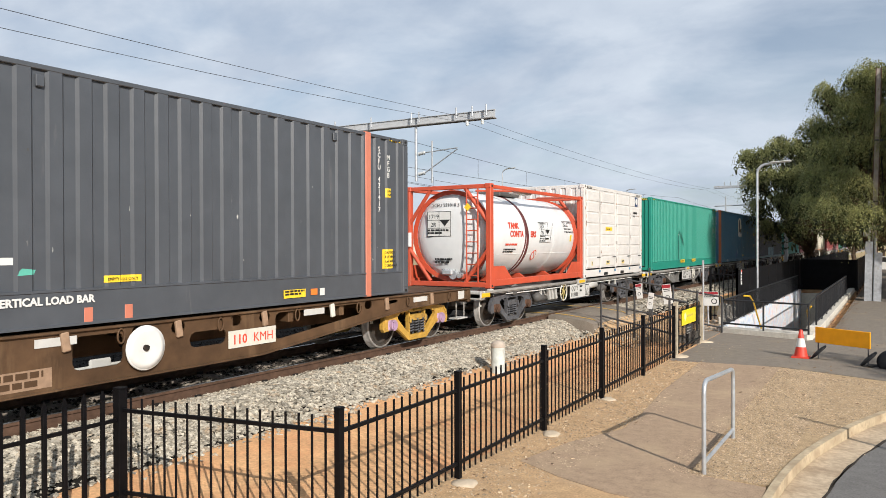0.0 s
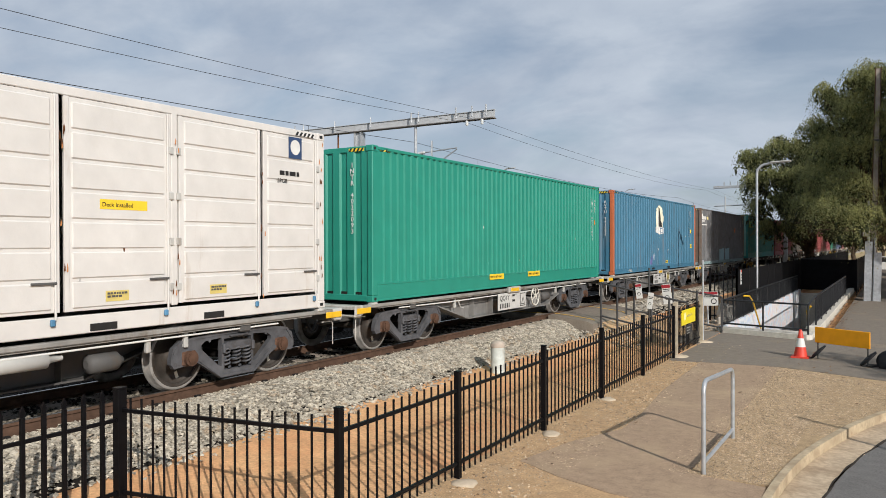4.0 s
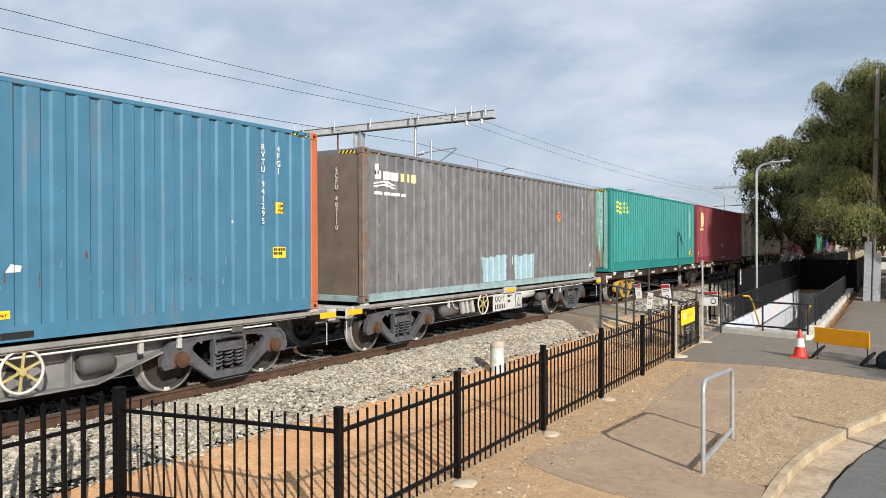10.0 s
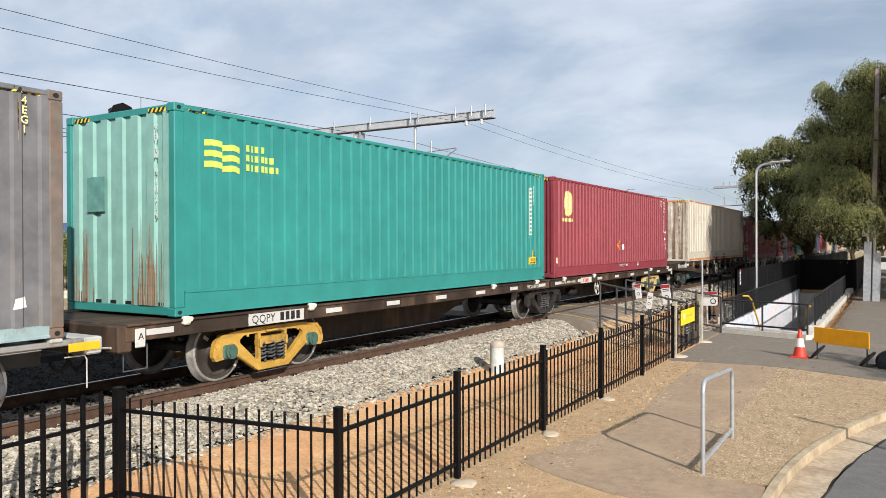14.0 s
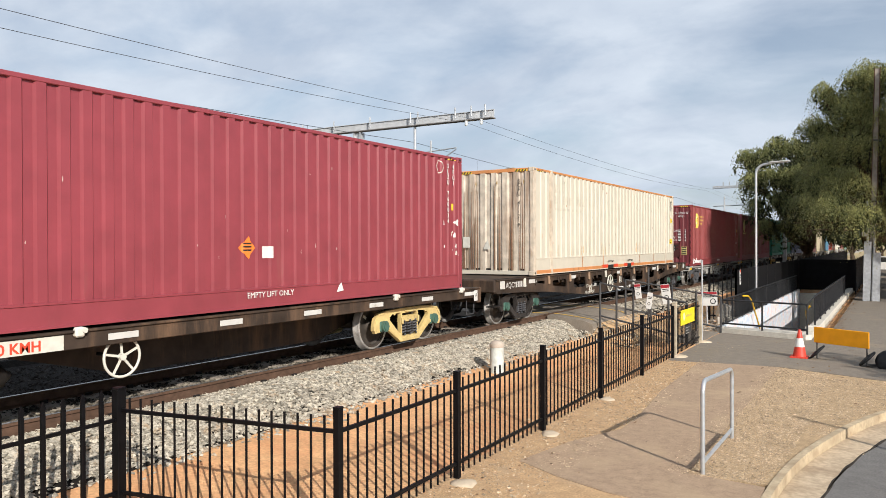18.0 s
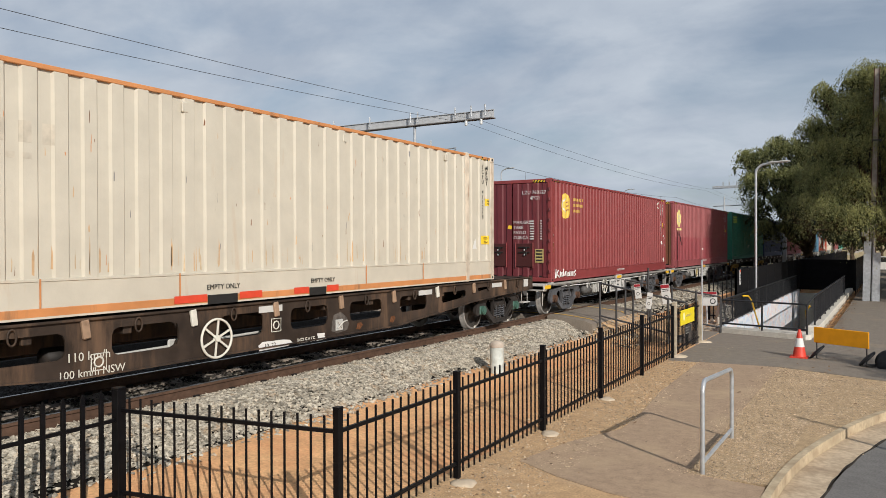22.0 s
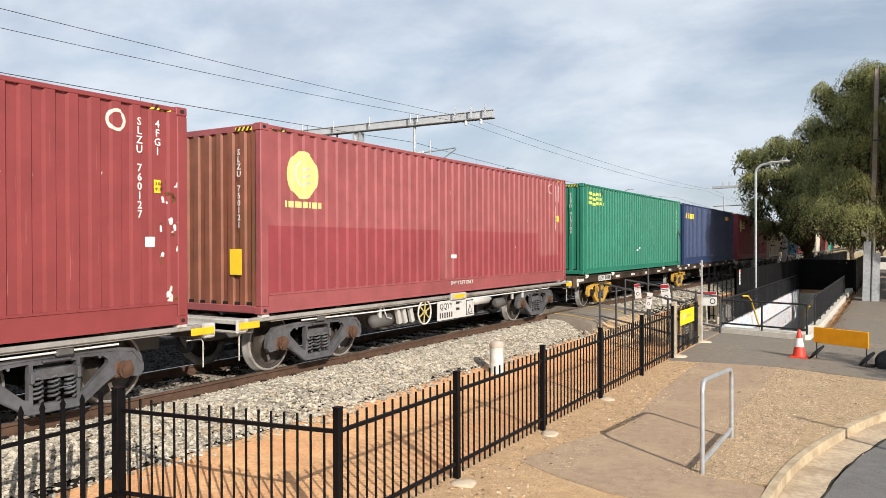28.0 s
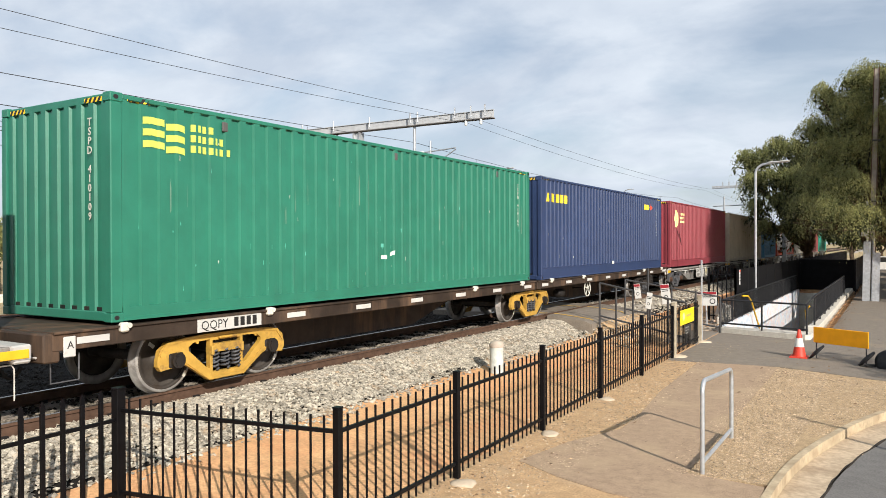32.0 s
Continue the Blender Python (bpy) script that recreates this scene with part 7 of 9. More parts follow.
def scuffs(c, rng, n, y0, y1, z0, z1, mats, wide=0.08, tall=0.3):
    """Scrapes, stickers' remains and rust runs on the near wall."""
    for k in range(n):
        w, h = rng.uniform(0.2, 1.0) * wide, rng.uniform(0.2, 1.0) * tall
        y, z = rng.uniform(y0, y1), rng.uniform(z0, z1)
        j = [rng.uniform(-0.3, 0.3) for _ in range(6)]
        bar(c, rng.choice(mats), on_side(1.2085, y, z), 0, 0, "scuff", [(j[0] * w, 0), (w * (1 + j[1]), j[2] * h * 0.3), (w * (1 + j[3]), h * 0.7), (w * 0.5, h), (j[4] * w, h * (0.6 + j[5]))])


def lift_pads(c, length, height, n=3, material=None):
    for k in range(n):
        y = length * (0.15 + 0.7 * k / max(1, n - 1))
        part("vent", Shape().box((1.2, y, height - 0.2), (0.03, 0.1, 0.14), 0.01), material or GREY_FRAME, c)


rng = random.Random(77)

# slate grey 48-footer on the brown wagon
w0 = skeletal_wagon(-4.5, 19.0, 1.05, BROWN_FRAME, BOGIE_YELLOW, mat("lilac_cap", (0.36, 0.24, 0.36), 0.5, 0, 0.15, 6), "RQCY", "brown skeletal container wagon with a white brake wheel and yellow bogies", 10.55, True,
    [(9.5, -0.67), (12.6, -0.67), (15.1, -0.42), (16.7, -0.27), (19.0, -0.22)],
    [(9.6, 10.27, -0.5, -0.5, -0.1), (10.39, 10.61, -0.19, -0.19, -0.05), (10.98, 11.21, -0.2, -0.2, -0.05), (11.28, 11.93, -0.43, -0.43, -0.22), (12.0, 12.22, -0.2, -0.2, -0.05), (12.57, 12.8, -0.2, -0.2, -0.05),
     (12.91, 15.09, -0.5, -0.27, -0.08), (15.17, 15.39, -0.2, -0.2, -0.05), (15.77, 16.21, -0.17, -0.14, -0.09)])
bar(w0, PALE_MARK, on_side(1.214, 11.95, 0.53), 0.95, 0.25, "label")
bar(w0, TAN_PLATE, on_side(1.202, 8.5, 0.42), 0.85, 0.22, "label")
text_bars(w0, on_side(1.206, 8.55, 0.55), 2, 0.7, 0.07, BROWN_FRAME, 0.4)
lettering("110", 0.14, RED, w0, on_side(1.219, 12.02, 0.585), bold=0.003)
lettering("KMH", 0.14, RED, w0, on_side(1.219, 12.43, 0.585), bold=0.0)
c = container("slate grey corrugated container with salmon posts", 14.63, 3.0, -2.58, 1.73, GREY48, "broad", "broad", rail=0.43, inset_posts=(1.22, 13.35), post=GREY48, inset_mat=SALMON)
lettering("VERTICAL LOAD BAR", 0.09, WHITE, c, on_side(1.224, 6.77, 0.283), bold=0.005)
number(c, "SCFU 421417", 13.69, 2.68, 0.095)
number(c, "MFGB", 13.98, 2.55, 0.095)
height_label(c, 13.92, 1.84)
caution(c, 13.82, 0.5)
bar(c, WHITE, on_side(1.209, 6.6, 0.74), 0.42, 0.08)
bar(c, mat("teal_scrap", (0.1, 0.42, 0.33), 0.6, 0, 0.1, 8), on_side(1.209, 7.05, 0.62), 0, 0, "scuff", [(0, 0), (0.2, 0.01), (0.22, 0.06), (0.05, 0.08), (0.02, 0.05)])
yellow_label(c, 8.1, 0.5, "EMPTY LIFT ONLY", 0.5, 0.085)
yellow_label(c, 11.15, 0.11, "", 0.5, 0.13)
text_bars(c, on_side(1.228, 11.18, 0.2), 2, 0.44, 0.03, INK)
bar(c, ORANGE, on_side(1.223, 11.78, 0.13), 0.16, 0.1, "label")
bar(c, WHITE, on_side(1.223, 12.0, 0.11), 0.12, 0.12, "label")
for y in (7.88, 8.42):
    part("fork_edge", Shape().box((1.2, y, 0.12), (0.03, 0.12, 0.2), 0.01), SALMON, c)
scuffs(c, rng, 26, 5, 14, 0.6, 2.3, [GREY_FRAME, GREY_SILL], 0.02, 0.07)
lift_pads(c, 14.63, 3.0, 3, GREY48)

# the wagon with the tank and the white box
grey_wagon(15.53, 12.25, (0.08, 6.0, 6.28, 12.17), seed=3, early=True, label="light grey container wagon carrying a tank and a white box")


def tank_container(u, z, label, near=True):
    L, H, w = 6.058, 2.5, 1.219
    g = thing("tank_container", label, "tank container", pose(TRACK, u, z), "tanks on the train")
    for sx in (-1, 1):
        for y in (0.08, L - 0.08):
            part("corner_post", Shape().box((sx * (w - 0.07), y, H / 2), (0.14, 0.16, H - 0.2), 0.015), TANK_RED, g)
            for zz in (0.059, H - 0.059):
                s = Shape()
                casting(s, sx * (w - 0.081), y, zz)
                k = part("corner_casting", s, TANK_RED, g)
                # black plate paints the dark inside of the hole
                part("slot", Shape().box((sx * (w + 0.001), y, zz), (0.004, 0.07, 0.05)), INK, k)
        part("top_rail", Shape().box((sx * (w - 0.05), L / 2, H - 0.07), (0.08, L - 0.3, 0.09), 0.01), TANK_RED, g)
        part("bottom_rail", Shape().box((sx * (w - 0.06), L / 2, 0.12), (0.1, L - 0.3, 0.16), 0.012), TANK_RED, g)
        for y, d in ((0.16, 1), (L - 0.16, -1)):
            part("gusset", Shape().prism([(y, 0.18), (y, 0.52), (y + d * 0.62, 0.52), (y + d * 1.05, 0.2)], "x", *sorted((sx * (w - 0.03), sx * (w - 0.06)))), TANK_RED, g)
    for y, d in ((0.06, 1), (L - 0.06, -1)):
        part("end_beam", Shape().box((0, y, H - 0.06), (2 * w - 0.28, 0.1, 0.1), 0.01), TANK_RED, g)
        part("end_beam", Shape().box((0, y, 0.08), (2 * w - 0.28, 0.12, 0.12), 0.01), TANK_RED, g)
        for sx in (-1, 1):
            for za, xb, zb in ((0.9, 0.5, 0.14), (1.6, 0.5, H - 0.1)):
                s = Shape().tube([(sx * (w - 0.12), y, za), (sx * xb, y, zb)], 0.055, 6)
                part("brace", s, TANK_RED, g)
        ring = [(1.13 * math.cos(a), y + d * 0.16, 1.27 + 1.13 * math.sin(a)) for a in [k * math.pi / 16 for k in range(33)]]
        inner_ring = [(1.02 * math.cos(a), y + d * 0.17, 1.27 + 1.02 * math.sin(a)) for a in [k * math.pi / 16 for k in range(33)]]
        v = [p for pair in zip(ring, inner_ring) for p in pair]
        v2 = [(p[0], p[1] + d * 0.03, p[2]) for p in v]
        n2 = len(v)
        f = [(2 * k, 2 * k + 1, 2 * k + 3, 2 * k + 2) for k in range(32)] + [(n2 + 2 * k, n2 + 2 * k + 2, n2 + 2 * k + 3, n2 + 2 * k + 1) for k in range(32)]
        f += [(2 * k, 2 * k + 2, n2 + 2 * k + 2, n2 + 2 * k) for k in range(32)] + [(2 * k + 1, n2 + 2 * k + 1, n2 + 2 * k + 3, 2 * k + 3) for k in range(32)]
        part("ring", Shape().add(v + v2, f), TANK_RED, g)
    R = 1.1
    half = [(0.1, 0.02), (0.11, 0.4), (0.14, 0.7), (0.19, 0.9), (0.27, 1.02), (0.4, 1.08), (0.6, R)]
    prof = half + [(L - q[0], q[1]) for q in half[::-1]]
    t = part("tank", Shape().lathe(prof, (0, 0, 1.27), (0, 1, 0), 56), TANK_WHITE, g)
    for y in (1.9, 4.1):
        part("seam", Shape().lathe([(-0.012, R - 0.01), (-0.008, R + 0.006), (0.008, R + 0.006), (0.012, R - 0.01)], (0, y, 1.27), (0, 1, 0), 56), TANK_WHITE, t)
    part("strap", Shape().lathe([(-0.06, R), (-0.06, R + 0.012), (0.06, R + 0.012), (0.06, R)], (0, 2.32, 1.27), (0.0, 1, 0.09), 56), mat("dark_red_strap", (0.11, 0.03, 0.03), 0.55, 0, 0.2, 6), t)
    part("hatch", Shape().box((0.1, 2.6, H - 0.1), (0.7, 1.2, 0.12), 0.03), GREY_FRAME, g)
    part("walkway", Shape().box((w - 0.22, 2.1, H - 0.13), (0.26, 0.85, 0.05), 0.01), GREY_SILL, g)
    part("brace", Shape().tube([(w - 0.06, 1.6, H - 0.1), (0.1, 1.3, H - 0.06)], 0.03, 6).tube([(w - 0.06, L - 1.3, H - 0.1), (0.1, L - 0.9, H - 0.06)], 0.03, 6), TANK_RED, g)
    for y in (1.3, L / 2, L - 1.3):
        part("saddle", Shape().prism([(-0.75, 0.1), (0.75, 0.1), (0.5, 0.26), (-0.5, 0.26)], "y", y - 0.05, y + 0.05), TANK_RED, g)
    part("strap", Shape().lathe([(-0.025, R), (-0.025, R + 0.014), (0.025, R + 0.014), (0.025, R)], (0, 2.2, 1.27), (0.0, 1, -0.02), 56), MATS["dark_red_strap"], t)
    part("seam", Shape().tube([(0.99, 0.7, 0.8), (0.99, L - 0.7, 0.8)], 0.012, 6), TANK_WHITE, t)
    lad = Shape()
    for x in (0.55, 0.86):
        lad.tube([(x, 0.02, 0.15), (x, 0.02, H - 0.1)], 0.02, 8)
    for k in range(8):
        lad.tube([(0.55, 0.02, 0.3 + k * 0.27), (0.86, 0.02, 0.3 + k * 0.27)], 0.014, 8)
    part("ladder", lad, TANK_RED, g)
    part("valve", Shape().cyl((0.1, 0.12, 0.3), (0.1, 0.35, 0.3), 0.11, n=14).box((-0.05, 0.15, 0.36), (0.3, 0.16, 0.14), 0.03).cyl((0.28, 0.1, 0.28), (0.28, 0.3, 0.28), 0.06, n=10), GALV, g)
    part("data_tube", Shape().cyl((-w + 0.14, -0.02, 1.0), (-w + 0.14, -0.02, 1.35), 0.05, n=10), WHITE, g)
    if not near:
        return g

    def curved(y, zz):
        """Pose on the round side at that height over the floor of the frame."""
        a = math.asin((zz - 1.27) / (R + 0.004))
        return on_side((R + 0.006) * math.cos(a), y, zz) @ Matrix.Rotation(-a, 4, "X")
    for txt, y, zz in (("TANK", 1.22, 1.45), ("CONTA", 1.27, 1.24), ("ERS", 2.5, 1.24)):
        lettering(txt, 0.16, RED, t, curved(y, zz), bold=0.008)
    text_bars(t, curved(1.05, 1.02), 1, 0.95, 0.05, RED)
    text_bars(t, curved(1.0, 0.9), 2, 0.7, 0.04, INK)
    for k, (txt, h) in enumerate((("CH2275", 0.075), ("RID/ADR AAR600", 0.05), ("TC IMPACT APPROVED", 0.05))):
        lettering(txt, h, INK, t, curved(4.87, 1.56 - k * 0.09))
    lettering("SCFU 231018 3", 0.085, INK, t, curved(4.85, 1.66))
    bar(t, MARK_YELLOW, curved(5.28, 1.13), 0.11, 0.19, "label")
    for y, zz in ((3.1, 1.1),):
        for (a, b2, ww, hh) in ((0, 0, 0.72, 0.55),):
            bar(t, INK, curved(y, zz), ww, 0.012)
            bar(t, INK, curved(y, zz + 0.54), ww, 0.012)
            bar(t, INK, curved(y, zz + 0.36), ww * 0.5, 0.01)
            bar(t, INK, curved(y, zz + 0.18), ww, 0.01)
            for q in (0, 0.36, 0.708):
                bar(t, INK, curved(y + q, zz), 0.012, 0.54)
        lettering("1719", 0.1, INK, t, curved(y + 0.06, zz + 0.4))
        lettering("2R", 0.1, INK, t, curved(y + 0.12, zz + 0.22))
        bar(t, INK, curved(y + 0.54, zz + 0.22), 0, 0, "hazard_label", [(-0.14, 0.13), (0, 0), (0.14, 0.13)])
        lettering("CAUSTIC ALKALI LIQUID", 0.032, INK, t, curved(y + 0.02, zz + 0.5))
        lettering("IN EMERGENCY DIAL", 0.024, INK, t, curved(y + 0.02, zz + 0.15))
        lettering("000 POLICE or", 0.042, INK, t, curved(y + 0.02, zz + 0.085))
        lettering("FIRE BRIGADE", 0.042, INK, t, curved(y + 0.02, zz + 0.025))
        text_bars(t, curved(y + 0.4, zz + 0.08), 1, 0.28, 0.04, INK)
        lettering("CORROSIVE", 0.026, WHITE, t, curved(y + 0.455, zz + 0.315) @ Matrix.Translation((0, 0, 0.005)))
    ringp = [(0.15 * math.cos(a), 0.15 * math.sin(a)) for a in [k * math.pi / 12 for k in range(24)]]
    bar(t, RED, curved(2.92, 0.76), 0, 0, "no_entry_ring", ringp)
    bar(t, WHITE, curved(2.92, 0.76) @ Matrix.Translation((0, 0, 0.004)), 0, 0, "no_entry_face", [(p[0] * 0.8, p[1] * 0.8) for p in ringp])
    bar(t, RED, curved(2.92, 0.76) @ Matrix.Translation((0, 0, 0.008)) @ Matrix.Rotation(-0.8, 4, "Z") @ Matrix.Translation((-0.14, -0.012, 0)), 0.28, 0.024)
    # end plate
    lettering("SCFU 231018 3", 0.09, INK, t, on_end(-0.5, 0.14, 1.98))
    bar(t, WHITE, on_end(-0.62, 0.1, 1.25), 0.68, 0.62, "placard")
    for q in (0, 0.2, 0.4, 0.608):
        bar(t, INK, on_end(-0.62, 0.096, 1.25 + q), 0.68, 0.012)
    for q in (0, 0.34, 0.668):
        bar(t, INK, on_end(-0.62 + q, 0.096, 1.25), 0.012, 0.62)
    lettering("1719", 0.11, INK, t, on_end(-0.58, 0.092, 1.69))
    lettering("2R", 0.11, INK, t, on_end(-0.52, 0.092, 1.49))
    bar(t, INK, on_end(-0.11, 0.092, 1.5), 0, 0, "hazard_label", [(-0.14, 0.15), (0, 0), (0.14, 0.15)])
    text_bars(t, on_end(-0.6, 0.092, 1.38), 2, 0.6, 0.045, INK)
    text_bars(t, on_end(-0.4, 0.1, 0.66), 2, 0.5, 0.05, INK)
    lettering("23000 L", 0.1, INK, t, on_end(-0.25, 0.16, 0.34))
    bar(g, MARK_YELLOW, on_end(0.6, -0.01, 1.95), 0, 0, "hazard_label", [(0, -0.1), (0.1, 0), (0, 0.1), (-0.1, 0)])
    return g


TANK1 = tank_container(15.53, 1.63, "white tank container in a red steel frame")
MOVERS.append((TANK1, 15.53, 1.63))


def side_door_box(u, z):
    L, H, w = 6.058, 2.9, 1.219
    c = thing("shipping_container", "white side-opening container with panelled doors", "container", pose(TRACK, u, z), "containers on the train")
    for sx in (-1, 1):
        for y in (0.08, L - 0.08):
            part("corner_post", Shape().box((sx * (w - 0.06), y, H / 2), (0.12, 0.16, H - 0.236), 0.012), BOX_WHITE, c)
            for zz in (0.059, H - 0.059):
                s = Shape()
                casting(s, sx * (w - 0.081), y, zz)
                k = part("corner_casting", s, BOX_WHITE, c)
                # hole drawn as a black plate, its darkness in the colour
                part("slot", Shape().box((sx * (w + 0.001), y, zz), (0.004, 0.07, 0.05)), INK, k)
        part("top_rail", Shape().box((sx * (w - 0.04), L / 2, H - 0.06), (0.07, L - 0.3, 0.11), 0.01), BOX_WHITE, c)
        b = part("bottom_rail", Shape().box((sx * (w - 0.04), L / 2, 0.12), (0.07, L - 0.3, 0.22), 0.01), BOX_WHITE, c)
        for y in (2.0, 3.7):
            # pocket drawn as a black plate, its shade in the colour
            part("fork_pocket", Shape().box((sx * (w - 0.002), y, 0.075), (0.012, 0.36, 0.09), 0.004), INK, b)
    for y0, y1 in ((0.17, 1.45), (1.5, 2.98), (3.1, 4.6), (4.65, 5.88)):
        d = part("door", Shape().box((w - 0.03, (y0 + y1) / 2, 1.53), (0.03, y1 - y0 - 0.02, 2.5), 0.006), BOX_WHITE, c)
        n = 7
        for k in range(n):
            part("door_panel", Shape().box((w - 0.022, (y0 + y1) / 2, 0.47 + k * 0.35), (0.05, y1 - y0 - 0.2, 0.31), 0.014), BOX_WHITE, d)
        for y in (y0 + 0.035, y1 - 0.035):
            part("frame_bar", Shape().box((w - 0.008, y, 1.53), (0.025, 0.06, 2.5), 0.005), BOX_WHITE, d)
        for zz in (0.5, 1.1, 1.7, 2.3):
            part("hinge", Shape().box((w + 0.004, y0 if y0 != 1.5 and y0 != 4.65 else y1, zz), (0.03, 0.07, 0.1), 0.008), GREY_SILL, d)
        part("lock_rod", Shape().cyl((w + 0.012, y1 - 0.06, 0.2), (w + 0.012, y1 - 0.06, H - 0.14), 0.014, n=8), BOX_WHITE, d)
        part("handle", Shape().box((w + 0.022, y1 - 0.2, 0.62), (0.02, 0.3, 0.03), 0.006), GREY_FRAME, d)
        part("catch", Shape().box((w + 0.02, y1 - 0.1, 0.17), (0.04, 0.06, 0.08), 0.012), mat("blue_catch", (0.07, 0.2, 0.34), 0.5, 0, 0.2, 8), d, "blue catch")
    for y, d in ((0.03, 1), (L - 0.03, -1)):
        part("end_wall", Shape().prism([(-w + 0.12 + q[0], y - d * q[1]) for q in corrugated(2 * w - 0.24, 1, *WAVES["broad"])], "z", 0.13, H - 0.1), BOX_WHITE, c)
        part("end_beam", Shape().box((0, y + d * 0.05, H - 0.06), (2 * w - 0.3, 0.1, 0.1), 0.01), BOX_WHITE, c)
    part("side_wall", Shape().prism([(-w + 0.012 - q[1], 0.16 + q[0]) for q in corrugated(L - 0.32, 1, *WAVES["wave"])], "z", 0.2, H - 0.1), BOX_WHITE, c)
    part("roof", Shape().box((0, L / 2, H - 0.03), (2 * w - 0.12, L - 0.2, 0.03), 0.01), BOX_WHITE, c)
    part("floor", Shape().box((0, L / 2, 0.16), (2 * w - 0.12, L - 0.1, 0.06)), STEEL, c)
    yellow_label(c, 1.95, 1.49, "Deck Installed", 0.66, 0.12)
    bar(c, mat("dark_blue_mark", (0.03, 0.06, 0.14), 0.5, 0, 0.1, 8), on_side(1.224, 5.2, 2.42), 0.3, 0.34, "emblem_panel")
    bar(c, WHITE, on_side(1.228, 5.35, 2.6), 0, 0, "emblem_disc", [(0.11 * math.cos(a), 0.12 * math.sin(a)) for a in [k * math.pi / 10 for k in range(20)]])
    lettering("5PGB", 0.07, INK, c, on_side(1.224, 4.95, 2.02))
    text_bars(c, on_side(1.224, 5.0, 2.14), 1, 0.62, 0.07, INK)
    for y, w2 in ((0.62, 0.1), (2.02, 0.32), (3.62, 0.3)):
        yellow_label(c, y, 0.37, "", w2, 0.13, back=mat("faded_yellow_label", (0.62, 0.5, 0.16), 0.55, 0, 0.1, 8))
        text_bars(c, on_side(1.229, y + 0.02, 0.455), 2, w2 - 0.04, 0.025, GREY_FRAME)
    part("door_post", Shape().box((w - 0.03, 3.04, 1.53), (0.05, 0.1, 2.55), 0.01), BOX_WHITE, c)
    hazard_strip(c, 0.24, H - 0.1, dark=INK, light=WHITE)
    hazard_strip(c, L - 0.7, H - 0.1, dark=INK, light=WHITE)
    scuffs(c, rng, 12, 0.3, 5.7, 0.3, 2.4, [RUST, GREY_SILL, CREAM], 0.05, 0.1)
    for k in range(46):
        y, z_ = rng.choice((0.1, 1.47, 3.04, 4.62, 5.95)) + rng.uniform(-0.06, 0.06), rng.uniform(0.15, 2.7)
        bar(c, rng.choice((RUST, CREAM_RAIL)), on_side(1.2365, y, z_), 0, 0, "rust_spot", [(0, 0), (0.018, 0.005), (0.02, 0.05), (0.008, rng.uniform(0.06, 0.12))])
    MOVERS.append((c, u, z))


side_door_box(21.72, 1.63)

# bright green
grey_wagon(29.1, 12.2, (0.1, 12.1), seed=2)
c = container("bright green corrugated container with yellow lift labels", 12.19, 2.896, 29.12, 1.62, GREEN, "fine", rail=0.33)
yellow_label(c, 4.58, 0.22, "EMPTY LIFT ONLY", 0.74, 0.13)
yellow_label(c, 6.72, 0.22, "EMPTY LIFT ONLY", 0.74, 0.13)
number(c, "INTR 4022093", 11.55, 2.4, 0.095)
number(c, "45G1", 11.8, 2.38, 0.095)
bar(c, ORANGE, on_side(1.223, 11.74, 1.66), 0.13, 0.17, "label")
number(c, "INTR 4022093", 0.75, 2.5, 0.095, end=True)
scuffs(c, rng, 10, 1, 11, 0.5, 2.0, [MATS["teal_scrap"], PALE_MARK], 0.02, 0.1)

# sea blue with the round emblem
grey_wagon(42.7, 12.2, (0.1, 12.1), seed=5)
c = container("sea blue corrugated container with orange posts and a round emblem", 12.19, 2.9, 42.7, 1.62, BLUE, "deep", post=ORANGE_POST, pockets=True)
disc = [(0.58 * math.cos(a), 0.52 * math.sin(a)) for a in [k * math.pi / 18 for k in range(36)]]
bar(c, mat("cream_disc", (0.78, 0.74, 0.58), 0.55, 0, 0.08, 6), on_side(1.212, 5.9, 2.1), 0, 0, "emblem_disc", disc)
bar(c, WHITE, on_side(1.2155, 5.6, 1.7), 0, 0, "emblem_shape", [(0, 0), (0.28, 0), (0.26, 0.5), (0.14, 0.72), (0.05, 0.6), (0.02, 0.3)])
bar(c, INK, on_side(1.219, 5.8, 1.7), 0, 0, "emblem_shape", [(0.0, 0), (0.52, -0.05), (0.42, 0.12), (0.3, 0.4), (0.12, 0.66), (0.05, 0.86), (-0.05, 0.84), (0.02, 0.6), (0.02, 0.3)])
bar(c, WHITE, on_side(1.222, 5.27, 1.44), 0, 0, "emblem_block", [(0, 0.1), (0.62, 0), (0.62, 0.32), (0, 0.3)])
bar(c, WHITE, on_side(1.222, 5.9, 1.44), 0, 0, "emblem_block", [(0, 0), (0.64, 0.06), (0.64, 0.28), (0, 0.32)])
bar(c, mat("grey_blue_mark", (0.16, 0.24, 0.34), 0.5, 0, 0.1, 8), on_side(1.226, 5.93, 1.47), 0, 0, "emblem_panel", [(0, 0), (0.58, 0.055), (0.58, 0.22), (0, 0.26)])
for k in range(4):
    bar(c, WHITE, on_side(1.230, 5.99 + k * 0.13, 1.52 + k * 0.005), 0.08, 0.15, "emblem_bar")
for y, z in ((5.6, 0.8), (7.13, 0.77)):
    bar(c, WHITE, on_side(1.2105, y, z), 0, 0, "scuff", [(0, 0), (0.18, 0.0), (0.2, 0.07), (0.06, 0.09)])
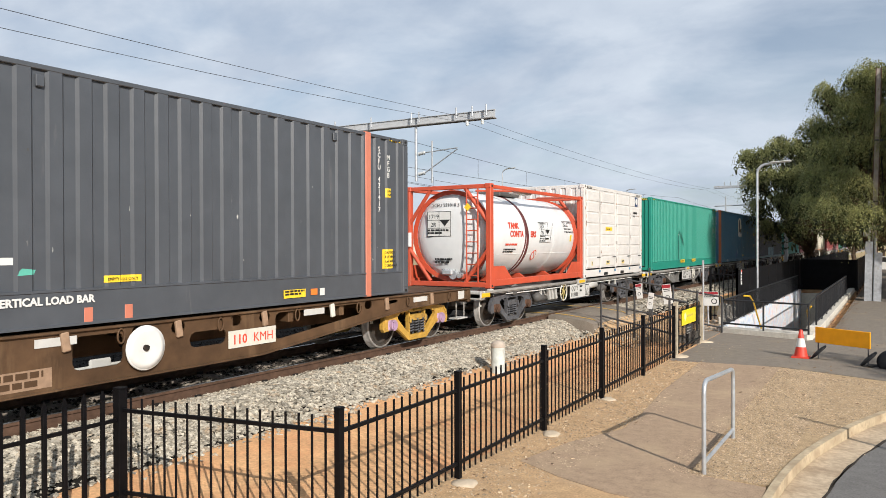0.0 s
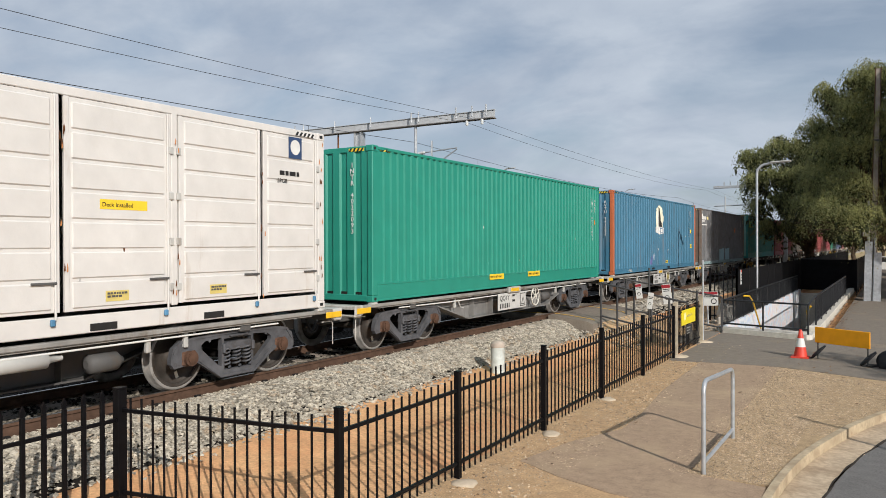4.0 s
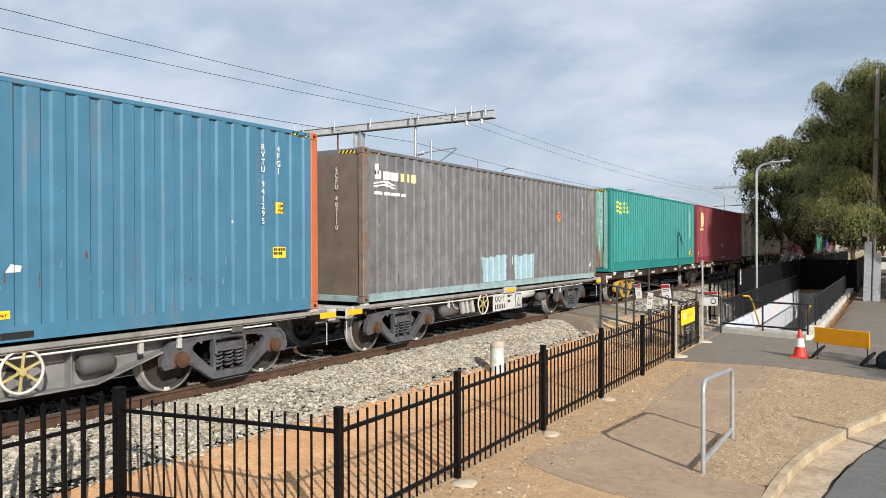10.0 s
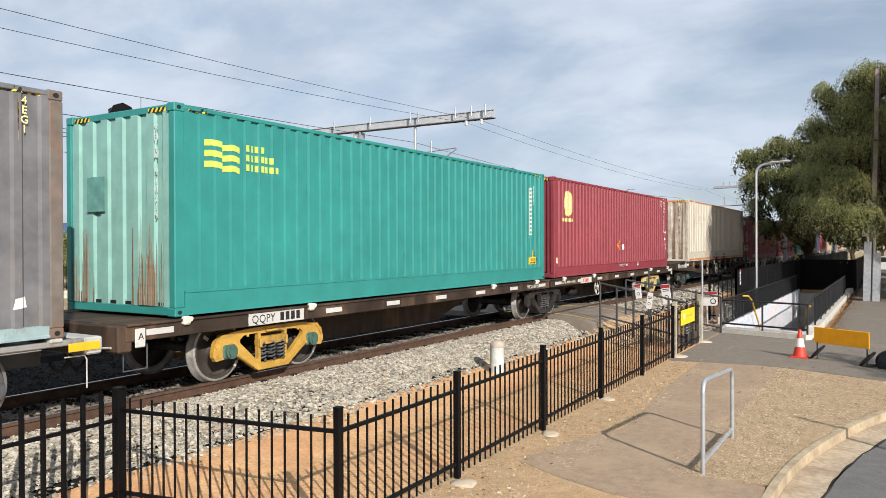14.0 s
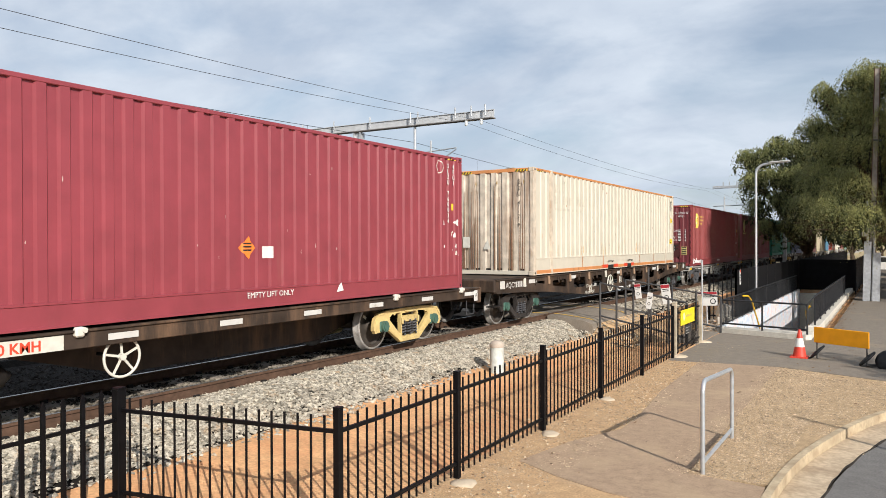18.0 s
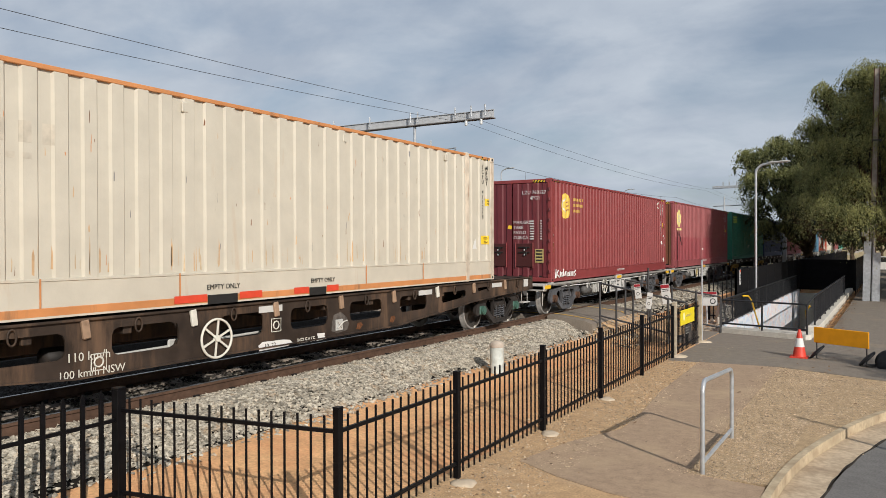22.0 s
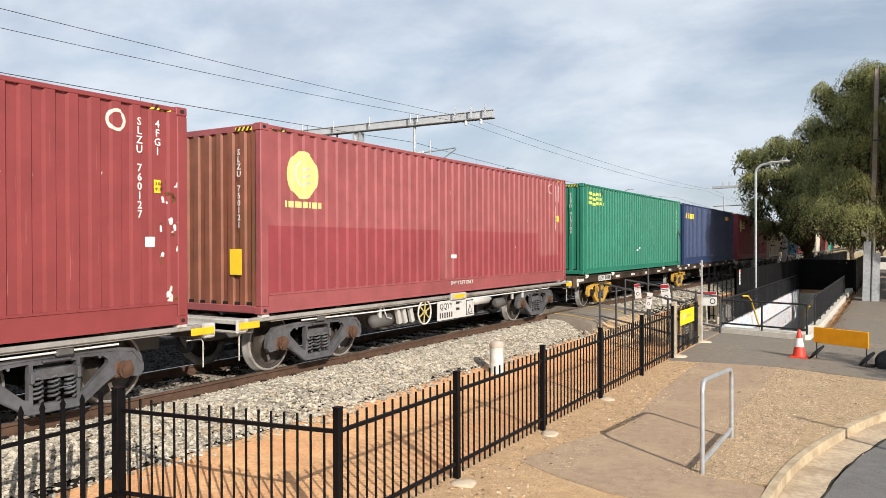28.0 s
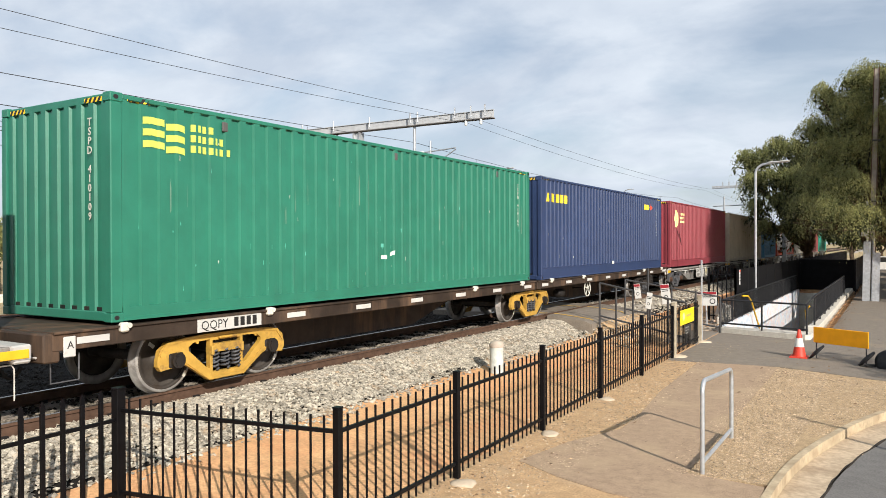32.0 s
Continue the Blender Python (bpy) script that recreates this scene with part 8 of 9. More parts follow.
bar(c, mat("lilac_scrape", (0.3, 0.36, 0.46), 0.6, 0, 0.3, 12), on_side(1.2105, 4.95, 0.4), 0, 0, "scuff", [(0.02, 0.05), (0.1, 0), (0.26, 0.03), (0.3, 0.2), (0.22, 0.3), (0.08, 0.28), (0, 0.2)])
bar(c, mat("violet_patch", (0.12, 0.12, 0.3), 0.6, 0, 0.2, 6), on_side(1.2095, 4.6, 0.24), 0, 0, "scuff", [(0, 0), (0.32, 0.02), (0.34, 0.3), (0.1, 0.34)])
yellow_label(c, 6.78, 0.27, "EMPTY LIFT ONLY", 0.4, 0.09)
number(c, "RVTU 941295", 10.95, 2.5, 0.095)
number(c, "4FG1", 11.28, 2.5, 0.095)
height_label(c, 11.24, 1.55)
yellow_label(c, 11.18, 0.86, "", 0.27, 0.17)
text_bars(c, on_side(1.229, 11.2, 0.97), 2, 0.22, 0.04, INK)
number(c, "RVTU 941295", 0.95, 2.45, 0.095, end=True)
bar(c, MARK_YELLOW, on_end(-0.1, -0.004, 0.62), 0.28, 0.36, "label")
for k in range(4):
    bar(c, INK, on_end(-0.08, -0.008, 0.9 - k * 0.08), 0.22, 0.05)
scuffs(c, rng, 45, 0.4, 11.8, 0.2, 1.1, [RUST, MATS["grey_blue_mark"], MATS["grey_blue_mark"], TAUPE], 0.025, 0.2)
scuffs(c, rng, 20, 0.4, 11.8, 1.2, 2.6, [RUST, GREY_SILL], 0.015, 0.06)
strokes = ([(0, 0), (0.05, 0.09), (0.08, 0.01), (0.13, 0.1), (0.15, 0.02), (0.2, 0.06), (0.17, 0.09), (0.21, 0.0)], [(0.26, 0.0), (0.28, 0.07), (0.33, 0.08), (0.34, 0.0), (0.4, 0.03)], [(-0.06, -0.02), (0.48, 0.0)])
for pts in strokes:
    part("scribble", Shape().tube([(1.216, 1.75 + ya, 0.06 + za) for ya, za in pts], 0.0045, 5), WHITE, c)

# weathered taupe with pale blue patches
grey_wagon(56.12, 12.2, (0.1, 12.1), seed=7, early=True)
c = container("weathered grey-brown ribbed container with pale blue patches", 12.19, 2.83, 56.12, 1.62, TAUPE, "rib", "flat", post=mat("rusty_taupe_post", (0.16, 0.135, 0.115), 0.65, 0, 0.25, 5, (0.2, 0.09, 0.045), 0.55, 3.0, 0.0015, 25, 3.0), end_body=mat("rusty_taupe_end", (0.15, 0.115, 0.09), 0.65, 0, 0.2, 3, (0.17, 0.09, 0.05), 0.45, 1.4, 0.0015, 25, 5.0), bottom=mat("worn_blue_rail", (0.26, 0.36, 0.37), 0.6, 0, 0.2, 4, (0.2, 0.16, 0.13), 0.45, 3.0), rail=0.14)
for y0, y1 in ((4.55, 5.77), (6.32, 7.46)):
    pts = [(y0 - 0.06 + (y1 - y0 + 0.12) * k / 8, 0.6 + rng.uniform(-0.03, 0.06)) for k in range(9)]
    bar(c, BLUE_MARK, on_side(1.2085, 0, 0.17), 0, 0, "blue_patch", [(y1, 0), (y0, 0)][::-1] + [(p[0], p[1]) for p in pts[::-1]])
for k in range(3):
    bar(c, WHITE, on_side(1.213, 0.4 + k * 0.26, 2.28), 0.2, 0.16, "emblem_bar")
bar(c, WHITE, on_side(1.213, 0.4, 2.36), 0.08, 0.2, "emblem_bar")
for k in range(3):
    bar(c, CREAM_MARK, on_side(1.213, 1.24 + k * 0.18, 2.28), 0.12, 0.16, "emblem_bar")
for k in range(2):
    bar(c, WHITE, on_side(1.213, 0.36, 2.12 + k * 0.06), 0, 0, "emblem_band", [(0, 0), (0.3, 0.05), (0.62, 0), (0.72, 0.02), (0.36, 0.09), (0, 0.03)])
text_bars(c, on_side(1.213, 0.38, 1.99), 1, 1.36, 0.06, WHITE)
lozenge(c, 9.2, 1.84, 0.17, ORANGE)
lozenge(c, 0, 0, 0.2, ORANGE, on_end(-0.35, -0.004, 1.75))
number(c, "SCFU 407110", 11.02, 2.42, 0.09)
number(c, "4EG1", 11.75, 2.62, 0.09, CREAM_MARK)
number(c, "SCFU 407110", 0.6, 2.4, 0.09, end=True)
bar(c, WHITE, on_side(1.213, 11.62, 0.36), 0, 0, "scuff", [(0, 0), (0.16, 0.02), (0.14, 0.14), (0.02, 0.12)])
bar(c, WHITE, on_side(1.213, 6.1, 0.55), 0.08, 0.2, "label")
mat("ochre_scrape", (0.36, 0.25, 0.11), 0.8, 0, 0.25, 12)
mat("pale_scrape", (0.33, 0.3, 0.26), 0.8, 0, 0.25, 12)
bar(c, mat("red_rust", (0.2, 0.085, 0.045), 0.85, 0, 0.35, 10, (0.3, 0.17, 0.08), 0.4, 8.0), on_side(1.2085, 11.43, 0.62), 0.05, 1.0, "rust_run")
for k in range(38):
    y = 0.16 + k * (12.19 - 0.32 - 0.055) / 38
    for q in range(rng.randint(7, 12)):
        z = rng.choice((rng.uniform(0.16, 0.7), rng.uniform(0.16, 2.5), rng.uniform(2.2, 2.6)))
        scuffs(c, rng, 1, y + 0.012, y + 0.02, z, z + 0.01, [MATS["ochre_scrape"], MATS["pale_scrape"], MATS["pale_scrape"], RUST], 0.02, 0.2)

# teal and faded red on the three-bogie wagon
w5 = brown_pack(69.85, 25.1, 12.55, "QQPY", ((BOGIE_YELLOW, mat("green_cap", (0.05, 0.115, 0.09), 0.5, 0, 0.15, 6)), (BOGIE_DARK, STEEL), (BOGIE_CREAM, MATS["green_cap"])), "brown two-part container wagon with yellow, dark and cream bogies", BLACK_FRAME)
lettering("VIC AND WA", 0.095, PALE_MARK, w5, on_side(1.2315, 11.05, 0.855))
lettering("R13 35", 0.075, PALE_MARK, w5, on_side(1.2315, 11.82, 0.865))
lettering("NOT TO ENTER ENFIELD YARD", 0.075, PALE_MARK, w5, on_side(1.2315, 13.0, 0.87))
bar(w5, PALE_MARK, on_side(1.236, 14.88, 0.82), 0.95, 0.17, "label")
lettering("110 KMH", 0.12, RED, w5, on_side(1.24, 14.92, 0.845), bold=0.004)
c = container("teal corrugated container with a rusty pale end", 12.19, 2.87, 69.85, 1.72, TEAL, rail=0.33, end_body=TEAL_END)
waves_logo(c, 0.5, 2.34, 0.75)
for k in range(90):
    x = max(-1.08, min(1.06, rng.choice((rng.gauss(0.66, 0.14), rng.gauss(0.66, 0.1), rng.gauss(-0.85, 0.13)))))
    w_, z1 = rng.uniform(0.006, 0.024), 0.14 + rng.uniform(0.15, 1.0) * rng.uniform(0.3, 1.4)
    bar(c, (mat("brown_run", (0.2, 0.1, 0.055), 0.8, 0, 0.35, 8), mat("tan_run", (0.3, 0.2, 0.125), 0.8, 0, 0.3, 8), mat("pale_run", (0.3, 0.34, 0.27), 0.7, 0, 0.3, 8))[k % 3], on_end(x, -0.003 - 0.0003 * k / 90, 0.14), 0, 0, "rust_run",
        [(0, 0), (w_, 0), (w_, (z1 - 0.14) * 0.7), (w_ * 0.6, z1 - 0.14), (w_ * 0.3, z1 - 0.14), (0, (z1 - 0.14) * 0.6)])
number(c, "TDLH 910219", 0.85, 2.5, 0.1, end=True)
bar(c, mat("faded_teal_patch", (0.13, 0.33, 0.29), 0.6, 0, 0.3, 5), on_end(-0.7, -0.003, 1.45), 0.42, 0.5, "emblem_panel")
bar(c, MATS["faded_teal_patch"], on_side(1.2105, 11.2, 1.1), 0.1, 1.3)
bar(c, PALE_MARK, on_side(1.2105, 11.3, 1.2), 0.09, 1.25, "label")
bar(c, PALE_MARK, on_side(1.2105, 11.52, 2.0), 0.08, 0.5, "label")
for k in range(11):
    bar(c, TEAL, on_side(1.2145, 11.325, 1.24 + k * 0.11), 0.04, 0.06, "serial_bar")
for k in range(4):
    bar(c, TEAL, on_side(1.2145, 11.54, 2.03 + k * 0.115), 0.04, 0.06, "serial_bar")
bar(c, MARK_YELLOW, on_side(1.213, 11.24, 0.43), 0.4, 0.18, "label")
lettering("CAUTION", 0.075, INK, c, on_side(1.2135, 11.26, 0.52))
lettering("2.46m WIDE", 0.05, INK, c, on_side(1.2135, 11.26, 0.45))
height_label(c, 11.4, 0.62)
scuffs(c, rng, 6, 1, 11, 0.5, 2.0, [DEEP_GREEN], 0.03, 0.3)
c = container("faded red container with a cream disc emblem", 12.19, 2.87, 82.72, 1.72, RED_BOX, "groove", "wave", rail=0.3)
disc_logo(c, 1.1, 2.15, 0.38, mat("pale_lemon_mark", (0.66, 0.56, 0.21), 0.5, 0, 0.08, 8), PALE_MARK)
for k in range(8):
    bar(c, MATS["pale_lemon_mark"], on_side(1.2115, 0.7 + k * 0.108, 1.62), 0.075, 0.1, "emblem_bar")
lozenge(c, 5.84, 0.92, 0.17, ORANGE)
bar(c, WHITE, on_side(1.213, 6.12, 0.76), 0.24, 0.18, "label")
lettering("EMPTY LIFT ONLY", 0.09, WHITE, c, on_side(1.226, 5.8, 0.17))
bar(c, WHITE, on_side(1.226, 7.86, 0.15), 0, 0, "scuff", [(0, 0), (0.18, 0.02), (0.12, 0.16), (0.05, 0.1)])
bar(c, WHITE, on_side(1.213, 0.1, 0.4), 0, 0, "scuff", [(0, 0.1), (0.12, 0), (0.22, 0.02), (0.24, 0.17), (0.03, 0.18)])
bar(c, MARK_YELLOW, on_side(1.217, 0.2, 0.45), 0.12, 0.1, "label")
number(c, "SLZU 760034", 11.61, 2.6, 0.1)
number(c, "4FG1", 11.83, 2.6, 0.1)
ringp = [(0.14 * math.cos(a), 0.14 * math.sin(a)) for a in [k * math.pi / 12 for k in range(24)]]
for cc in (c,):
    bar(cc, PALE_MARK, on_side(1.213, 11.28, 2.6), 0, 0, "emblem_disc", ringp)
    bar(cc, RED_BOX, on_side(1.217, 11.28, 2.6), 0, 0, "emblem_disc", [(p[0] * 0.85, p[1] * 0.85) for p in ringp])
bar(c, MARK_YELLOW, on_side(1.213, 11.78, 1.7), 0.1, 0.14, "label")
bar(c, WHITE, on_side(1.213, 11.86, 1.36), 0, 0, "scuff", [(0, 0.08), (0.14, 0), (0.2, 0.02), (0.2, 0.16), (0.1, 0.13)])
number(c, "SLZU 760034", 0.75, 2.5, 0.095, end=True)
bar(c, DULL_YELLOW, on_end(0.61, -0.004, 0.42), 0.24, 0.34, "label")
for k in range(4):
    bar(c, INK, on_end(0.64, -0.008, 0.46 + k * 0.075), 0.18, 0.035)
bar(c, ORANGE, on_end(0.34, -0.004, 0.51), 0, 0, "hazard_label", [(0, -0.12), (0.1, 0), (0, 0.12), (-0.1, 0)])
scuffs(c, rng, 40, 0.3, 11.9, 0.4, 2.3, [PALE_MARK, RED_LOW, DARK_RED], 0.012, 0.08)
scuffs(c, rng, 14, 11.4, 12.1, 0.4, 1.6, [PALE_MARK, WHITE], 0.05, 0.12)

# old cream 48-footer on the black skeletal wagon
w7 = skeletal_wagon(96.55, 19.0, 1.17, BLACK_FRAME, BOGIE_DARK, MATS["green_cap"], "AQCY", "worn black skeletal container wagon with dark bogies", 8.3, False,
    [(9.5, -0.7), (12.8, -0.7), (15.7, -0.45), (17.2, -0.37), (19.0, -0.32)],
    [(6.74, 7.69, -0.5, -0.5, -0.16), (8.4, 9.25, -0.5, -0.5, -0.16), (9.85, 10.75, -0.5, -0.5, -0.16), (11.35, 12.3, -0.5, -0.5, -0.16), (12.9, 13.86, -0.47, -0.46, -0.16), (14.47, 15.5, -0.4, -0.32, -0.17), (16.05, 16.6, -0.24, -0.19, -0.15)], (1.72, 1.6))
bar(w7, WHITE, on_side(1.214, 9.15, 0.42), 0, 0, "label", [(0, 0.0), (0.62, 0.01), (0.72, 0.05), (0.66, 0.1), (0.5, 0.12), (0.06, 0.13), (-0.02, 0.08)])
lettering("10  22", 0.07, INK, w7, on_side(1.219, 9.25, 0.45))
lettering("RELEASE", 0.085, PALE_MARK, w7, on_side(1.214, 9.98, 0.435))
bar(w7, WHITE, on_side(1.214, 10.44, 0.43), 0, 0, "label", [(0, 0), (0.26, 0.01), (0.2, 0.06), (0.22, 0.11), (0.02, 0.12), (0.04, 0.05)])
bar(w7, mat("silver_spray", (0.11, 0.098, 0.088), 0.6, 0, 0.4, 14, (0.07, 0.05, 0.04), 0.5, 9.0), on_side(1.2025, 10.84, 0.5), 0, 0, "spray", [(0.0, 0.05), (0.16, 0.0), (0.42, 0.03), (0.48, 0.14), (0.4, 0.26), (0.24, 0.36), (0.06, 0.32), (0.02, 0.2)])
lock = part("release_plate", Shape().box((1.216, 11.03, 0.64), (0.02, 0.19, 0.19), 0.006), GREY_SILL, w7, "silver release plate")
part("release_bar", Shape().tube([(1.235, 10.97, 0.59), (1.24, 11.05, 0.64), (1.235, 11.14, 0.69), (1.225, 11.24, 0.7)], 0.011, 6).tube([(1.235, 10.98, 0.7), (1.235, 11.08, 0.59)], 0.009, 6), DIRTY_WHITE, lock)
for y, z, r_ in ((9.52, 0.78, 0.1), (6.52, 0.62, 0.1)):
    part("target_mark", Shape().tube([(1.206, y + a * r_, z + b * r_) for a, b in ((-1, -1), (1, -1), (1, 1), (-1, 1), (-1, -1))], 0.008, 4).tube([(1.206, y + 0.06 * math.cos(t), z + 0.06 * math.sin(t)) for t in [k * math.pi / 6 for k in range(13)]], 0.012, 4), PALE_MARK, w7)
for y, z in ((11.52, 0.5), (12.55, 0.53)):
    bar(w7, RUST, on_side(1.2025, y, z), 0, 0, "scuff", [(0, 0.02), (0.1, 0), (0.19, 0.08), (0.14, 0.13), (0.04, 0.12)])
lettering("110 km/h", 0.11, PALE_MARK, w7, on_side(1.214, 6.1, 0.66))
lettering("100 km/h NSW", 0.1, PALE_MARK, w7, on_side(1.214, 6.0, 0.47))
c = container("old cream container with rust streaks and orange rails", 14.63, 2.9, 98.75, 1.84, CREAM, "shallow", "broad", post=mat("rusty_cream_post", (0.52, 0.45, 0.36), 0.6, 0, 0.2, 5, (0.26, 0.15, 0.09), 0.4, 3.0, 0.0015, 25, 3.0), rail=0.45, end_body=CREAM_END, inset_posts=(1.22, 13.35), top=CREAM_RAIL, strip=CREAM_RAIL)
for y in (3.6, 5.5, 9.6, 11.5):
    part("rail_joint", Shape().box((1.222, y, 0.3), (0.006, 0.02, 0.33)), CREAM_RAIL, c)
lettering("EMPTY ONLY", 0.075, INK, c, on_side(1.226, 5.95, 0.22))
lettering("EMPTY ONLY", 0.075, INK, c, on_side(1.226, 8.1, 0.22))
for y, w in ((5.4, 0.55), (6.55, 0.45), (7.7, 0.35), (8.5, 0.3)):
    bar(c, RED, on_side(1.23, y, 0.06), w, 0.1, "red_patch")
for y, w in ((5.96, 0.55), (8.06, 0.42)):
    # black bar paints the dark opening between the red patches
    bar(c, INK, on_side(1.229, y, 0.015), w, 0.13, "fork_pocket")
number(c, "SCFU 411219", 14.08, 2.6, 0.1, INK)
number(c, "MFG1", 14.28, 2.58, 0.1, INK)
height_label(c, 14.24, 1.74)
yellow_label(c, 13.98, 0.84, "", 0.4, 0.2)
lettering("CAUTION", 0.06, INK, c, on_side(1.2105, 14.0, 0.95))
lettering("9'6\" HIGH", 0.05, INK, c, on_side(1.2105, 14.02, 0.87))
bar(c, WHITE, on_side(1.213, 13.58, 0.74), 0, 0, "label", [(0, 0), (0.26, 0), (0.13, 0.24)])
bar(c, mat("green_band", (0.05, 0.25, 0.2), 0.5, 0, 0.1, 8), on_side(1.2225, 14.47, 1.74), 0.15, 0.05, "label")
bar(c, mat("blue_band", (0.04, 0.1, 0.25), 0.5, 0, 0.1, 8), on_side(1.2225, 14.47, 1.69), 0.15, 0.05, "label")
for r_, (y0, n, h, zz) in enumerate(((1.5, 3, 0.24, 2.3), (1.5, 9, 0.24, 1.98), (1.55, 12, 0.07, 1.8))):
    for k in range(n):
        bar(c, mat("faded_mark", (0.485, 0.44, 0.36), 0.6, 0, 0.15, 8), on_side(1.2105, y0 + k * (0.27 if h > 0.1 else 0.17), zz), 0.13 if h > 0.1 else 0.1, h, "emblem_bar")
number(c, "SCFU 411219", 0.78, 2.5, 0.1, INK, end=True)
for k in range(20):
    x, w_ = rng.uniform(-1.08, 1.02), rng.uniform(0.015, 0.045)
    z1 = rng.uniform(1.2, 2.7)
    bar(c, (mat("brown_run", (0.2, 0.1, 0.055), 0.8, 0, 0.35, 8), mat("tan_run", (0.36, 0.25, 0.16), 0.8, 0, 0.3, 8))[k % 2], on_end(x, -0.002 - 0.0003 * k / 46, 0.14), 0, 0, "rust_run",
        [(0, 0), (w_, 0), (w_ * 0.85, (z1 - 0.14) * 0.5), (w_ * 0.6, z1 - 0.14), (w_ * 0.35, z1 - 0.14), (w_ * 0.1, (z1 - 0.14) * 0.5)])
bar(c, PALE_MARK, on_end(-0.95, -0.004, 0.75), 0.22, 0.3, "label")
bar(c, PALE_MARK, on_end(-0.3, -0.004, 0.7), 0, 0, "label", [(0, 0), (0.22, 0), (0.13, 0.3)])
for x in (-0.55, 0.1, 0.9):
    bar(c, mat("ochre_scrape", (0.45, 0.27, 0.07)), on_end(x, -0.003, 2.45), 0, 0, "scuff", [(0, 0.05), (0.02, 0), (0.04, 0.03), (0.035, 0.12), (0.01, 0.1)])
scuffs(c, rng, 60, 1.4, 13.2, 0.48, 0.6, [mat("rust_stain", (0.47, 0.36, 0.23), 0.7, 0, 0.2, 10), mat("pale_rust", (0.5, 0.33, 0.18), 0.7, 0, 0.2, 10)], 0.025, 0.45)
scuffs(c, rng, 90, 0.3, 14.4, 0.5, 2.6, [RUST, mat("pale_rust", (0.5, 0.33, 0.18), 0.7, 0, 0.2, 10), CREAM_RAIL, TAUPE], 0.016, 0.16)
scuffs(c, rng, 40, 1.14, 1.3, 0.2, 2.7, [RUST, CREAM_RAIL, TAUPE], 0.05, 0.15)
scuffs(c, rng, 40, 13.27, 13.43, 0.2, 2.7, [RUST, CREAM_RAIL, TAUPE], 0.05, 0.15)
lift_pads(c, 14.63, 2.9, 4, CREAM)

# dark red with doors to the front
grey_wagon(116.85, 12.2, (0.1, 12.1), seed=8, early=True)
c = container("dark red container with double doors and a yellow disc emblem", 12.19, 2.92, 116.85, 1.61, DARK_RED, "groove", "wave", rail=0.3, doors=True, end_body=DOOR_RED)
disc_logo(c, 1.11, 2.18, 0.38, mat("ochre_disc", (0.72, 0.5, 0.08), 0.5, 0, 0.08, 8), DARK_RED)
text_bars(c, on_side(1.2115, 1.77, 2.36), 3, 0.8, 0.085, mat("ochre_mark", (0.46, 0.28, 0.06), 0.55, 0, 0.15, 8), 1.0, "emblem_bar")
lettering("EMPTY LIFT ONLY", 0.07, WHITE, c, on_side(1.226, 5.8, 0.15))
for pts in ([(0.28, 0.1), (0.32, 0.34), (0.34, 0.12)], [(0.5, 0.32), (0.36, 0.22), (0.56, 0.12)], [(0.62, 0.14), (0.66, 0.28)], [(0.76, 0.26), (0.72, 0.14), (0.86, 0.15), (0.88, 0.36)], [(0.98, 0.14), (1.02, 0.26), (1.12, 0.26), (1.14, 0.13)],
            [(1.24, 0.24), (1.2, 0.14), (1.32, 0.14), (1.36, 0.26), (1.38, 0.13)], [(1.46, 0.26), (1.48, 0.14), (1.6, 0.14), (1.62, 0.26)], [(1.82, 0.28), (1.72, 0.22), (1.84, 0.16), (1.7, 0.12)]):
    part("scribble", Shape().tube([(1.222, y, z) for y, z in pts], 0.021, 6), WHITE, c)
lettering("LZU 760127", 0.105, WHITE, c, on_end(0.32, 0.018, 2.49))
lettering("4FG1", 0.105, WHITE, c, on_end(0.56, 0.018, 2.33))
for k, txt in enumerate(("MAX.GRS", "TARE", "PAYLO", "CUB.CA")):
    lettering(txt, 0.095, WHITE, c, on_end(0.04, 0.018, 1.65 - k * 0.145))
    for q in range(2):
        bar(c, WHITE, on_end(0.56, 0.018, 1.71 - k * 0.145 - q * 0.07), 0.13, 0.03)
        bar(c, WHITE, on_end(0.88, 0.018, 1.71 - k * 0.145 - q * 0.07), 0.05, 0.03)
bar(c, DULL_YELLOW, on_end(0.72, 0.018, 0.55), 0.26, 0.38, "label")
for k in range(4):
    bar(c, INK, on_end(0.745, 0.014, 0.86 - k * 0.09), 0.2, 0.045)
bar(c, MARK_YELLOW, on_end(0.55, 0.022, 0.55), 0, 0, "hazard_label", [(-0.1, 0), (0.1, 0), (0, 0.2)])
bar(c, MARK_YELLOW, on_end(-0.14, 0.022, 1.5), 0, 0, "label", [(0, 0.02), (0.12, 0), (0.14, 0.1), (0.03, 0.12)])
for k in range(9):
    part("hinge", Shape().box((1.17, -0.02, 0.3 + k * 0.29), (0.05, 0.05, 0.09), 0.012), DOOR_RED, c)
    part("hinge", Shape().box((-1.17, -0.02, 0.3 + k * 0.29), (0.05, 0.05, 0.09), 0.012), DOOR_RED, c)
number(c, "SLZU 760127", 11.45, 2.6, 0.1)
number(c, "4FG1", 11.72, 2.6, 0.1)
height_label(c, 11.66, 1.75)
bar(c, PALE_MARK, on_side(1.213, 11.14, 2.62), 0, 0, "emblem_disc", ringp)
bar(c, DARK_RED, on_side(1.217, 11.14, 2.62), 0, 0, "emblem_disc", [(p[0] * 0.7, p[1] * 0.7) for p in ringp])
bar(c, WHITE, on_side(1.213, 11.55, 1.05), 0.12, 0.13, "label")
